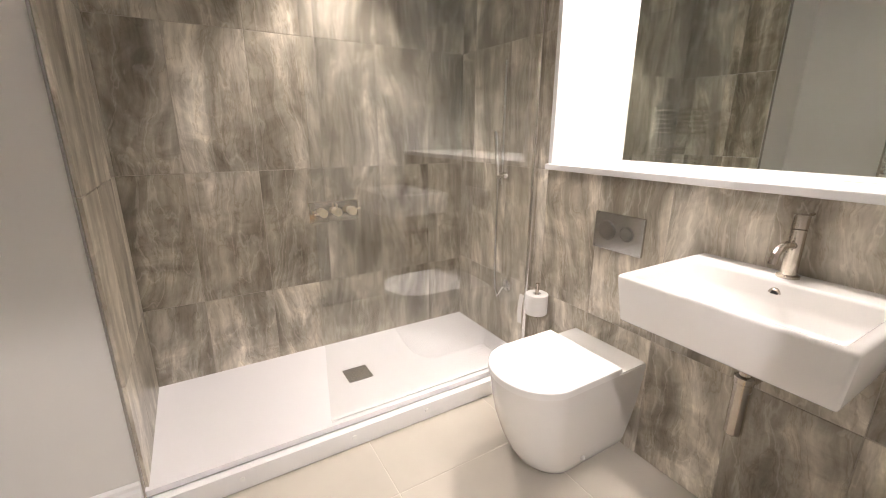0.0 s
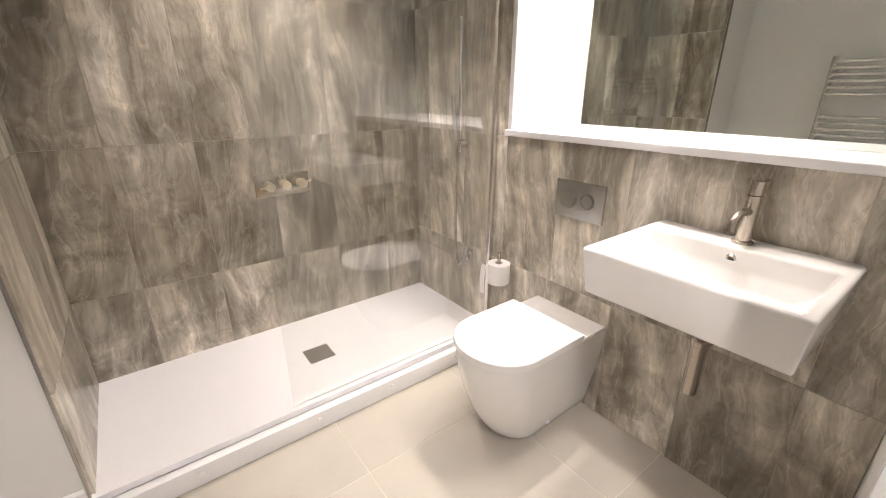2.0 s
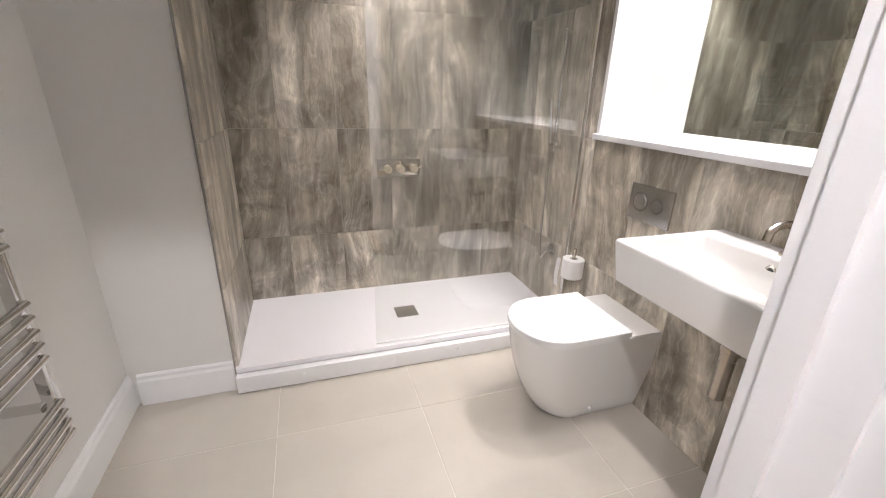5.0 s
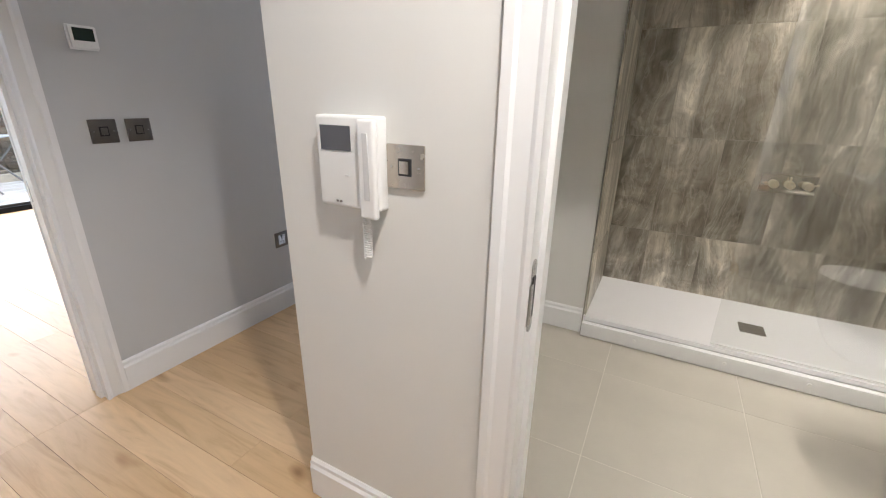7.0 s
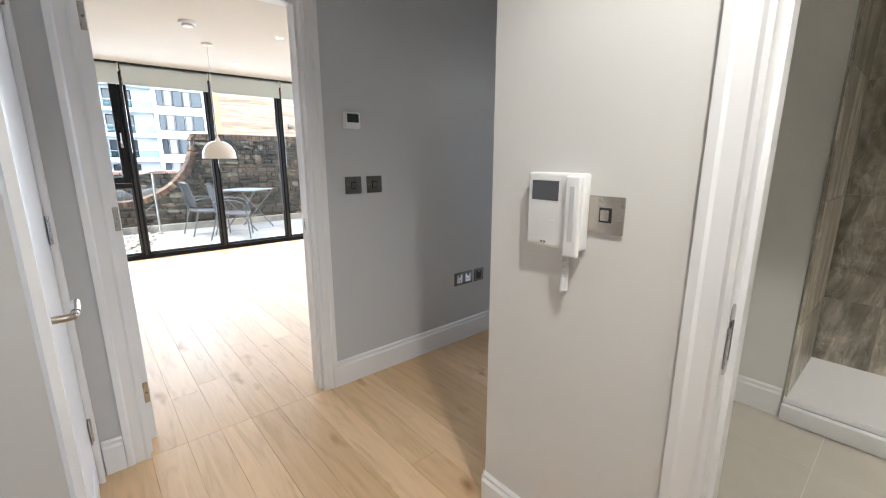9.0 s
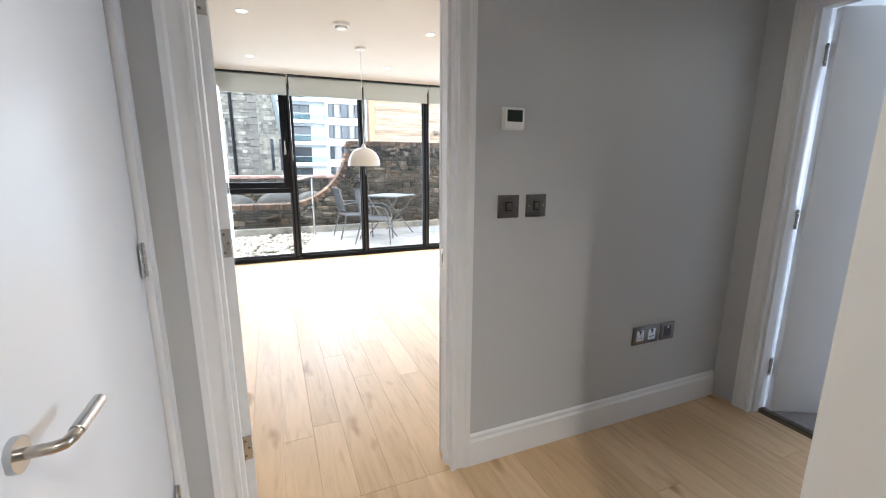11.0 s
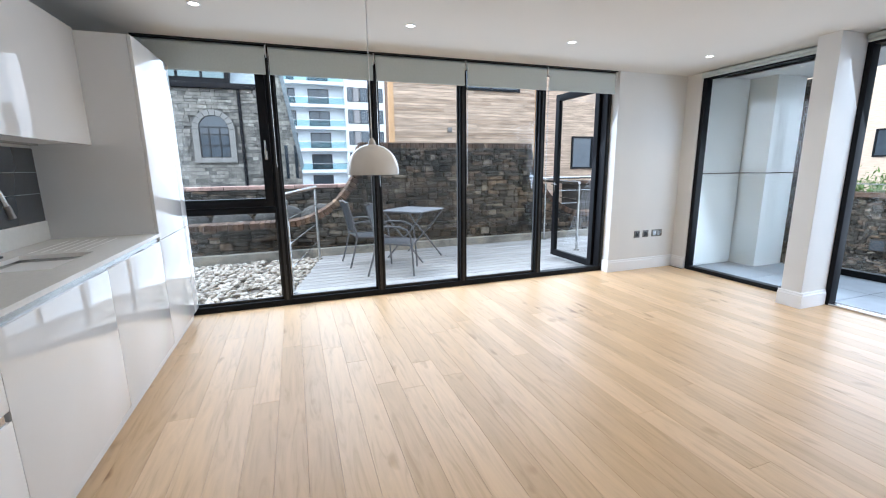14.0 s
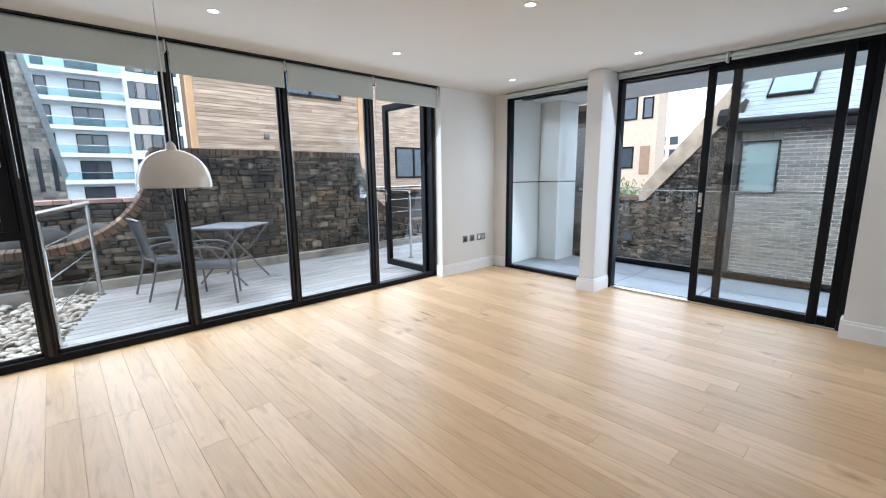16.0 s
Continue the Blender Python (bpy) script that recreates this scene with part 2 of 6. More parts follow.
def box(bm, x0, x1, y0, y1, z0, z1):
    v = [bm.verts.new(p) for p in ((x0, y0, z0), (x1, y0, z0), (x1, y1, z0), (x0, y1, z0), (x0, y0, z1), (x1, y0, z1), (x1, y1, z1), (x0, y1, z1))]
    for q in ((3, 2, 1, 0), (4, 5, 6, 7), (0, 1, 5, 4), (1, 2, 6, 5), (2, 3, 7, 6), (3, 0, 4, 7)):
        bm.faces.new([v[i] for i in q])
    return v


def boxes(*dims, bevel=0.0, segments=2):
    bm = bmesh.new()
    for d in dims:
        box(bm, *d)
    if bevel:
        bmesh.ops.bevel(bm, geom=bm.edges[:], offset=bevel, segments=segments, affect="EDGES", profile=0.6, clamp_overlap=True)
    return bm


def tube(bm, a, b, r, seg=12, r2=None, caps=True):
    a, b = Vector(a), Vector(b)
    d = b - a
    m = Matrix.Translation((a + b) / 2) @ d.to_track_quat("Z", "Y").to_matrix().to_4x4()
    bmesh.ops.create_cone(bm, cap_ends=caps, segments=seg, radius1=r, radius2=r if r2 is None else r2, depth=d.length, matrix=m)
    return bm


def bent(bm, pts, r, seg=10):
    """A round bar along a line of points, with mitred joints."""
    pts = [Vector(p) for p in pts]
    rings = []
    side = None
    for i, p in enumerate(pts):
        d = (pts[min(i + 1, len(pts) - 1)] - pts[max(i - 1, 0)]).normalized()
        if side is None:
            side = d.orthogonal().normalized()
        side = (side - d * side.dot(d)).normalized()
        up = d.cross(side)
        rings.append([bm.verts.new(p + r * (math.cos(2 * math.pi * k / seg) * side + math.sin(2 * math.pi * k / seg) * up)) for k in range(seg)])
    for a, b in zip(rings, rings[1:]):
        for k in range(seg):
            bm.faces.new((a[k], a[(k + 1) % seg], b[(k + 1) % seg], b[k]))
    bm.faces.new(rings[0][::-1])
    bm.faces.new(rings[-1])
    return bm


def arc(c, r, a0, a1, n, u, v):
    c, u, v = Vector(c), Vector(u), Vector(v)
    return [c + r * (math.cos(a0 + (a1 - a0) * i / n) * u + math.sin(a0 + (a1 - a0) * i / n) * v) for i in range(n + 1)]


def lathe(bm, centre, profile, seg=32):
    """Spins (radius, height) pairs round an upright axis."""
    cx, cy, cz = centre
    rings = [[bm.verts.new((cx + r * math.cos(2 * math.pi * k / seg), cy + r * math.sin(2 * math.pi * k / seg), cz + z)) for k in range(seg)] for r, z in profile]
    for a, b in zip(rings, rings[1:]):
        for k in range(seg):
            bm.faces.new((a[k], a[(k + 1) % seg], b[(k + 1) % seg], b[k]))
    return bm


def prism(bm, outline, lo, hi, axis):
    """Extrudes an outline of two-number points along an axis from lo to hi."""
    def at(p, h):
        return {"x": (h, p[0], p[1]), "y": (p[0], h, p[1]), "z": (p[0], p[1], h)}[axis]
    a = [bm.verts.new(at(p, lo)) for p in outline]
    b = [bm.verts.new(at(p, hi)) for p in outline]
    bm.faces.new(a)
    bm.faces.new(b[::-1])
    for i in range(len(a)):
        j = (i + 1) % len(a)
        bm.faces.new((a[j], a[i], b[i], b[j]))
    bmesh.ops.recalc_face_normals(bm, faces=bm.faces[:])
    return bm


def mesh_of(name, bm, material, smooth=False):
    me = bpy.data.meshes.new(name)
    bmesh.ops.recalc_face_normals(bm, faces=bm.faces[:])
    bm.to_mesh(me)
    bm.free()
    me.materials.append(material)
    if smooth:
        for p in me.polygons:
            p.use_smooth = True
        me.set_sharp_from_angle(angle=radians(38))
    return me


def structure(name, bm, material, label, category="wall", smooth=False):
    return tagged(new(name, mesh_of(name, bm, material, smooth)), label, category, "", "structure")


def thing(name, at, label, category, group="", kind=""):
    ob = new(name)
    ob.empty_display_size = 0.05
    ob.location = at
    return tagged(ob, label, category, group, kind)


def origin(ob):
    p = Vector(ob.location)
    while ob.parent:
        ob = ob.parent
        p += ob.location
    return p


def part(name, bm, material, parent, label="", smooth=True):
    bmesh.ops.translate(bm, verts=bm.verts[:], vec=-origin(parent))
    ob = new(name, mesh_of(name, bm, material, smooth))
    ob.parent = parent
    return tagged(ob, label)

# ---- large structure ----
H = 2.4
structure("floor_base", boxes((-4.6, 1.0, -1.9, 4.62, -0.14, -0.016), (1.0, 3.6, -1.6, 0.1, -0.14, -0.016)), surf("sub_floor", (0.1, 0.07, 0.04), 0.9), "dark sub-floor under the oak boards", "floor")
structure("floor_bath", boxes((1.25, 3.6, 0.1, 2.45, -0.14, -0.0012)), GROUT, "grouted bed of the bathroom floor", "floor")
structure("floor_bedroom", boxes((-0.1, 3.0, 1.79, 5.0, -0.14, 0.002)), CARPET, "light grey carpet in the bedroom", "carpet")
structure("ceiling", boxes((-4.75, 3.7, -1.95, 5.1, H, H + 0.2)), PAINT_WHITE_DIMMED, "smooth matt white ceiling", "ceiling")
DOOR_H = 2.06
structure("wall_hall_living", boxes((-0.12, 0, -1.76, -0.873, 0, H), (-0.12, 0, 0.008, 4.5, 0, H), (-0.12, 0, -0.873, 0.008, DOOR_H, H)), PAINT_GREY, "pale grey painted wall beside the glazed door")
structure("wall_intercom", boxes((1.155, 1.81, 0.095, 0.215, 0, H), (2.75, 3.6, 0.095, 0.215, 0, H), (1.81, 2.75, 0.095, 0.215, DOOR_H, H)), PAINT_PALE, "off-white painted wall round the bathroom door")
structure("wall_bath_west", boxes((1.155, 1.35, 0.215, 1.665, 0, H)), PAINT_PALE, "off-white painted wall behind the towel radiator")
structure("wall_shower_stub", boxes((1.155, 1.7665, 1.665, 2.45, 0, H)), PAINT_PALE, "off-white painted return beside the shower")
structure("wall_shower_back", boxes((1.765, 3.6, 2.332, 2.45, 0, H)), WALL_GROUT, "tiled wall behind the shower")
structure("wall_basin", boxes((3.4765, 3.6, 0.215, 2.342, 0, 1.118), (3.4765, 3.6, 1.602, 2.342, 1.118, H), (3.75, 3.8, 0.215, 1.62, 1.0, H), (3.487, 3.75, 0.215, 1.60, 2.27, H)), WALL_GROUT, "tiled wall behind the basin and toilet")
structure("wall_bedroom", boxes((0, 0.19, 1.665, 1.785, 0, H), (0.99, 1.155, 1.665, 1.785, 0, H), (0.19, 0.99, 1.665, 1.785, DOOR_H, H)), PAINT_GREY, "pale grey painted wall round the bedroom door")
structure("wall_bedroom_far", boxes((0, 0.3, 5.0, 5.1, 0, H), (1.5, 3.0, 5.0, 5.1, 0, H), (0.3, 1.5, 5.0, 5.1, 0, 0.7), (0.3, 1.5, 5.0, 5.1, 2.1, H), (3.0, 3.1, 2.45, 5.1, 0, H)), PAINT_GREY, "pale grey bedroom walls")
structure("wall_hall_south", boxes((0, 0.03, -1.14, -1.02, 0, H), (0.86, 1.0, -1.14, -1.02, 0, H), (0.03, 0.86, -1.14, -1.02, DOOR_H, H), (0.9, 1.0, -1.6, -1.14, 0, H), (1.0, 3.6, -1.6, -1.5, 0, H), (3.5, 3.6, -1.5, 0.095, 0, H), (0.0, 0.9, -1.5, -1.4, 0, H)), PAINT_GREY, "pale grey painted wall beside the cupboard door")
structure("wall_kitchen", boxes((-4.6, -0.12, -1.88, -1.76, 0, H)), PAINT_PALE, "off-white painted wall behind the kitchen units")
structure("wall_west", boxes((-4.62, -4.35, 3.42, 4.62, 0, H), (-4.35, -4.14, 4.46, 4.62, 0, H), (-4.62, -4.42, -1.76, -1.40, 0, H)), PAINT_PALE, "off-white painted corner wall between the two windows")
structure("column", boxes((-2.775, -2.60, 4.11, 4.62, 0, H), bevel=0.004), PAINT_PALE, "square off-white painted column between the windows", "column")
structure("wall_north", boxes((-0.56, 0.0, 4.30, 4.62, 0, H)), PAINT_PALE, "off-white painted wall beside the sliding door")

# ---- joinery shared by the rooms ----


def architrave(name, axis, u0, u1, face, out, group, label):
    """Moulded trim on three sides of an opening; axis: the way the wall runs; face: the wall's plane; out: which way it stands proud."""
    w, d = 0.085, 0.018
    prof = [(0, 0), (w, 0), (w, d), (w - 0.02, d), (w - 0.028, d * 0.62), (0.022, d * 0.5), (0.012, d * 0.85), (0.0, d * 0.85)]
    bm = bmesh.new()
    for side, u in ((-1, u0), (1, u1)):
        ring = [(u + side * p, face + out * q) for p, q in prof]
        if axis == "y":
            ring = [(b, a) for a, b in ring]
        prism(bm, ring, 0.0, DOOR_H - 0.03 + (w if side else 0), "z")
    top = [(DOOR_H - 0.03 + p, face + out * q) for p, q in prof]
    if axis == "x":
        prism(bm, [(b, a) for a, b in top], u0, u1, "x")
    else:
        prism(bm, [(b, a) for a, b in top], u0, u1, "y")
    return tagged(new(name, mesh_of(name, bm, SATIN)), label, "architrave", group, "structure")


def skirting(name, runs, material=None):
    """Runs (axis, face, lo, hi, out): boards 0.15 high with a stepped top."""
    bm = bmesh.new()
    for axis, face, lo, hi, out in runs:
        prof = [(face, 0.0), (face + out * 0.018, 0.0), (face + out * 0.018, 0.118), (face + out * 0.011, 0.128), (face + out * 0.011, 0.142), (face + out * 0.004, 0.150), (face, 0.150)]
        prism(bm, prof, lo, hi, "x" if axis == "x" else "y")
    return structure(name, bm, material or SATIN, "white painted skirting board with a stepped top", "skirting")


def hinge(parent, x, y, z, nx, ny):
    """A steel butt hinge: leaf and knuckle; nx, ny: where the leaf lies from the knuckle."""
    bm = boxes((min(x, x + nx * 0.032) - abs(ny) * 0.002, max(x, x + nx * 0.032) + abs(ny) * 0.002, min(y, y + ny * 0.032) - abs(nx) * 0.002, max(y, y + ny * 0.032) + abs(nx) * 0.002, z - 0.05, z + 0.05), bevel=0.001, segments=1)
    leaf = part("hinge", bm, STEEL, parent, "brushed steel butt hinge")
    bm = bmesh.new()
    for k in range(5):
        tube(bm, (x, y, z - 0.05 + 0.0205 * k), (x, y, z - 0.05 + 0.0205 * k + 0.018), 0.007, 12)
    part("knuckle", bm, STEEL, leaf)
    for k in (-0.032, 0.0, 0.032):
        o = 0.010 if k else 0.022
        bm = bmesh.new()
        tube(bm, (x + nx * o - abs(ny) * 0.0035, y + ny * o - abs(nx) * 0.0035, z + k), (x + nx * o + abs(ny) * 0.0035, y + ny * o + abs(nx) * 0.0035, z + k), 0.0045, 8)
        part("screw", bm, BRONZE, leaf)


def lever(parent, rose, n, along, sides=(1,)):
    """Lever handle: rose on the door's face, neck out along n, grip along the door."""
    rose, n, along = Vector(rose), Vector(n), Vector(along)
    for s in sides:
        r = rose + (0 if s > 0 else -0.042) * n
        m = n * s
        bm = bmesh.new()
        tube(bm, r, r + m * 0.010, 0.026, 24)
        handle = part("door_handle", bm, STEEL, parent, "brushed steel lever handle with a white grip")
        bm = bmesh.new()
        bent(bm, [r + m * 0.008, r + m * 0.045, r + m * 0.056 + along * 0.006, r + m * 0.060 + along * 0.02, r + m * 0.060 + along * 0.034], 0.009, 12)
        part("neck", bm, NICKEL, handle)
        bm = bmesh.new()
        tube(bm, r + m * 0.060 + along * 0.034, r + m * 0.060 + along * 0.128, 0.0105, 16)
        part("grip", bm, STEEL, handle)


# ---- bathroom ----
TZ = 0.115
tray = thing("shower_tray", (2.62, 1.98, 0), "low white rectangular shower tray on a boxed white plinth", "shower tray")
bm = boxes((1.768, 3.475, 1.644, 2.33, 0.088, TZ))
top = max(bm.faces, key=lambda f: f.calc_center_median().z)
bmesh.ops.inset_region(bm, faces=[top], thickness=0.034)
bmesh.ops.inset_region(bm, faces=[top], thickness=0.010)
bmesh.ops.translate(bm, verts=top.verts[:], vec=(0, 0, -0.004))
bmesh.ops.bevel(bm, geom=[e for e in bm.edges if e.is_manifold and e.calc_face_angle() > 1.2], offset=0.005, segments=3, affect="EDGES", profile=0.6, clamp_overlap=True)
part("basin", bm, TRAY, tray)
bm = boxes((1.768, 3.475, 1.610, 1.646, 0.004, 0.0865), bevel=0.002)
plinth = part("plinth", bm, SATIN, tray, "white plinth board with screw caps")
for sx in (2.056, 2.484, 2.828, 3.20):
    bm = bmesh.new()
    tube(bm, (sx, 1.612, 0.052), (sx, 1.605, 0.052), 0.009, 14)
    part("screw_cap", bm, PLASTIC, plinth)
bm = boxes((2.567, 2.69, 1.905, 2.027, TZ - 0.004, TZ - 0.001), bevel=0.001, segments=1)
grate = part("drain_cover", bm, STEEL, tray, "square brushed steel drain cover")
bm = bmesh.new()
for i in range(7):
    for j in range(7):
        if (i + j) % 2 == 0:
            x, y = 2.585 + 0.0145 * i, 1.923 + 0.0145 * j
            box(bm, x - 0.003, x + 0.003, y - 0.003, y + 0.003, TZ - 0.0012, TZ + 0.0003)
part("drain_hole", bm, BRONZE, grate, smooth=False)

screen = thing("shower_screen", (2.94, 1.675, TZ), "clear fixed glass shower screen with slim chrome channel", "shower screen")
bm = boxes((2.41, 3.46, 1.671, 1.679, TZ + 0.006, 2.12))
glass = part("pane", bm, SCREEN, screen, "clear glass pane", False)
glass.visible_shadow = False
part("channel", boxes((2.41, 3.475, 1.668, 1.682, TZ, TZ + 0.008), bevel=0.002), PLASTIC, screen)
part("wall_channel", boxes((3.452, 3.476, 1.664, 1.686, TZ, 2.12), bevel=0.002), CHROME, screen)
part("top_brace", boxes((2.41, 3.46, 1.662, 1.688, 2.105, 2.125), bevel=0.003), CHROME, screen)

valve = thing("shower_valve", (2.67, 2.33, 0.88), "brushed brass three-knob shower valve plate on the tiles", "shower valve")
BRASS = surf("brushed_brass", (0.86, 0.78, 0.60), 0.3, 0.7, var=0.05, bump=0.02)
part("plate", boxes((2.54, 2.80, 2.322, 2.331, 0.825, 0.932), bevel=0.003), surf("polished_valve_plate", (0.55, 0.50, 0.42), 0.10, 1.0, var=0.03, bump=0), valve)
for kx in (2.60, 2.675, 2.755):
    bm = bmesh.new()
    tube(bm, (kx, 2.323, 0.88), (kx, 2.27, 0.88), 0.022, 24)
    knob = part("knob", bm, BRASS, valve)
    bm = bmesh.new()
    d = {2.60: (-0.045, 0, -0.004), 2.675: (-0.004, 0, 0.045), 2.755: (0.045, 0, 0.012)}[kx]
    tube(bm, (kx, 2.285, 0.88), (kx + d[0], 2.285, 0.88 + d[2]), 0.0045, 10)
    part("lever", bm, BRASS, knob)

rail = thing("shower_rail", (3.44, 1.885, 0.86), "chrome riser rail with hand shower and hose", "shower")
bm = bmesh.new()
tube(bm, (3.435, 1.885, 1.02), (3.435, 1.885, 1.62), 0.009, 14)
part("bar", bm, CHROME, rail)
for z in (1.045, 1.60):
    bm = bmesh.new()
    tube(bm, (3.475, 1.885, z), (3.43, 1.885, z), 0.011, 14)
    part("bracket", bm, CHROME, rail)
bm = boxes((3.405, 3.452, 1.868, 1.902, 1.05, 1.085), bevel=0.006)
tube(bm, (3.42, 1.885, 1.06), (3.39, 1.80, 1.075), 0.011, 12)
part("slider", bm, CHROME, rail)
bm = bmesh.new()
tube(bm, (3.41, 1.885, 1.07), (3.385, 1.885, 1.29), 0.0115, 14)
part("hand_shower", bm, CHROME, rail)
bm = bmesh.new()
bent(bm, [(3.41, 1.885, 1.06), (3.415, 1.892, 0.9), (3.42, 1.90, 0.7), (3.42, 1.897, 0.52), (3.42, 1.885, 0.44), (3.42, 1.868, 0.405), (3.42, 1.85, 0.43), (3.435, 1.84, 0.462), (3.47, 1.84, 0.465)], 0.0065, 10)
part("hose", bm, STEEL, rail)
bm = bmesh.new()
tube(bm, (3.476, 1.84, 0.468), (3.462, 1.84, 0.468), 0.032, 24)
part("outlet", bm, CHROME, rail)

holder = thing("toilet_roll_holder", (3.44, 1.56, 0.5), "chrome upright holder with a white toilet roll", "toilet roll")
bm = bmesh.new()
bent(bm, [(3.476, 1.565, 0.40), (3.43, 1.565, 0.40), (3.425, 1.565, 0.405), (3.425, 1.565, 0.43), (3.425, 1.565, 0.575)], 0.009, 12)
part("post", bm, NICKEL, holder)
bm = bmesh.new()
lathe(bm, (3.425, 1.565, 0.42), [(0.021, 0), (0.052, 0), (0.055, 0.003), (0.055, 0.10), (0.052, 0.103), (0.021, 0.103), (0.021, 0)], 32)
roll = part("paper_roll", bm, surf("tissue_paper", (0.86, 0.85, 0.83), 0.9, var=0.02, bump=0.15, fine=300), holder, "white toilet paper roll")
bm = bmesh.new()
for k in range(6):
    z0, z1 = 0.51 - 0.026 * k, 0.51 - 0.026 * (k + 1)
    o = lambda z: 0.0 + 0.012 * math.sin((0.51 - z) * 16)
    vs = [bm.verts.new(p) for p in ((3.372, 1.60 + o(z0), z0), (3.372, 1.63 + o(z0), z0), (3.372, 1.63 + o(z1), z1), (3.372, 1.60 + o(z1), z1))]
    bm.faces.new(vs)
bmesh.ops.remove_doubles(bm, verts=bm.verts[:], dist=0.0005)
bmesh.ops.solidify(bm, geom=bm.faces[:], thickness=0.002)
part("loose_sheet", bm, bpy.data.materials["tissue_paper"], roll)

plate = thing("flush_plate", (3.47, 1.185, 0.9), "brushed steel dual flush plate with two round buttons", "flush plate")
part("plate", boxes((3.463, 3.476, 1.075, 1.297, 0.825, 0.975), bevel=0.003), STEEL, plate)
for y, r in ((1.235, 0.036), (1.145, 0.026)):
    bm = bmesh.new()
    tube(bm, (3.465, y, 0.905), (3.457, y, 0.905), r, 32, r * 0.9)
    button = part("button", bm, STEEL, plate)
    bm = bmesh.new()
    ring = arc((3.4635, y, 0.905), r + 0.003, 0, 2 * math.pi, 28, (0, 1, 0), (0, 0, 1))
    bent(bm, ring, 0.0022, 6)
    part("rim", bm, BRONZE, button)


def d_shape(x_back, x_front, yc, half, n=14):
    """Outline of a D: straight sides and a round front."""
    r = half
    pts = [(x_back, yc - half)]
    pts += [(x_front + r * 0.92 - r * 0.92 * math.cos(a), yc + r * math.sin(a)) for a in np.linspace(-math.pi / 2, math.pi / 2, n)]
    return pts + [(x_back, yc + half)]


toilet = thing("toilet", (3.2, 1.18, 0), "white back-to-wall toilet with closed D-shaped seat lid", "toilet")
bm = bmesh.new()
rings = []
for z, xf, hw in ((0.0, 3.055, 0.112), (0.012, 3.038, 0.118), (0.04, 3.012, 0.126), (0.09, 2.982, 0.136), (0.16, 2.950, 0.149), (0.24, 2.923, 0.162), (0.33, 2.905, 0.173), (0.395, 2.897, 0.178), (0.412, 2.897, 0.178)):
    pts = d_shape(3.474, xf, 1.175, hw, 22)
    rings.append([bm.verts.new((x, y, z)) for x, y in pts])
for a, b in zip(rings, rings[1:]):
    for i in range(len(a)):
        j = (i + 1) % len(a)
        bm.faces.new((a[i], a[j], b[j], b[i]))
bm.faces.new(rings[0][::-1])
bm.faces.new(rings[-1])
pan = part("pan", bm, CERAMIC, toilet)
for y0 in (1.045, 1.315):
    bm = bmesh.new()
    bmesh.ops.create_uvsphere(bm, u_segments=12, v_segments=8, radius=0.010, matrix=Matrix.Translation((3.22, y0, 0.05)))
    part("bolt_cap", bm, PLASTIC, pan)
bm = prism(bmesh.new(), d_shape(3.315, 2.893, 1.175, 0.180, 22), 0.4135, 0.4205, "z")
part("seat", bm, PLASTIC, toilet)
bm = prism(bmesh.new(), d_shape(3.318, 2.887, 1.175, 0.184, 22), 0.4235, 0.446, "z")
bmesh.ops.bevel(bm, geom=[e for e in bm.edges if all(v.co.z > 0.44 for v in e.verts)], offset=0.006, segments=3, affect="EDGES", profile=0.6)
part("lid", bm, PLASTIC, toilet)
part("rear_deck", boxes((3.33, 3.474, 0.999, 1.351, 0.4115, 0.4185), bevel=0.003), CERAMIC, toilet)

basin = thing("wash_basin", (3.25, 0.607, 0.8), "white rectangular wall-hung ceramic basin", "basin")
bm = bmesh.new()
X0, X1, Y0, Y1, ZT, ZB = 3.03, 3.474, 0.352, 0.862, 0.905, 0.765
outer_top = [(X0, Y0), (X1, Y0), (X1, Y1), (X0, Y1)]
inner_top = [(X0 + 0.022, Y0 + 0.028), (X1 - 0.115, Y0 + 0.028), (X1 - 0.115, Y1 - 0.028), (X0 + 0.022, Y1 - 0.028)]
inner_mid = [(X0 + 0.034, Y0 + 0.04), (X1 - 0.125, Y0 + 0.04), (X1 - 0.125, Y1 - 0.04), (X0 + 0.034, Y1 - 0.04)]
inner_low = [(X0 + 0.07, Y0 + 0.09), (X1 - 0.15, Y0 + 0.09), (X1 - 0.15, Y1 - 0.09), (X0 + 0.07, Y1 - 0.09)]
outer_low = [(X0 + 0.02, Y0 + 0.012), (X1, Y0 + 0.012), (X1, Y1 - 0.012), (X0 + 0.02, Y1 - 0.012)]
loops = [[bm.verts.new((x, y, z)) for x, y in ring] for ring, z in ((outer_low, ZB), (outer_top, ZT), (inner_top, ZT), (inner_mid, ZT - 0.06), (inner_low, ZT - 0.105))]
for a, b in zip(loops, loops[1:]):
    for i in range(4):
        j = (i + 1) % 4
        bm.faces.new((a[i], a[j], b[j], b[i]))
bm.faces.new(loops[0][::-1])
bm.faces.new(loops[-1])
bmesh.ops.bevel(bm, geom=bm.edges[:], offset=0.010, segments=3, affect="EDGES", profile=0.6, clamp_overlap=True)
part("bowl", bm, CERAMIC, basin)
bm = bmesh.new()
tube(bm, (3.362, 0.607, 0.872), (3.354, 0.607, 0.868), 0.015, 20)
overflow = part("overflow_ring", bm, NICKEL, basin)
bm = bmesh.new()
tube(bm, (3.356, 0.607, 0.870), (3.3525, 0.607, 0.8675), 0.009, 16)
part("overflow_hole", bm, BLACK, overflow)
bm = bmesh.new()
tube(bm, (3.22, 0.607, 0.801), (3.22, 0.607, 0.807), 0.03, 24)
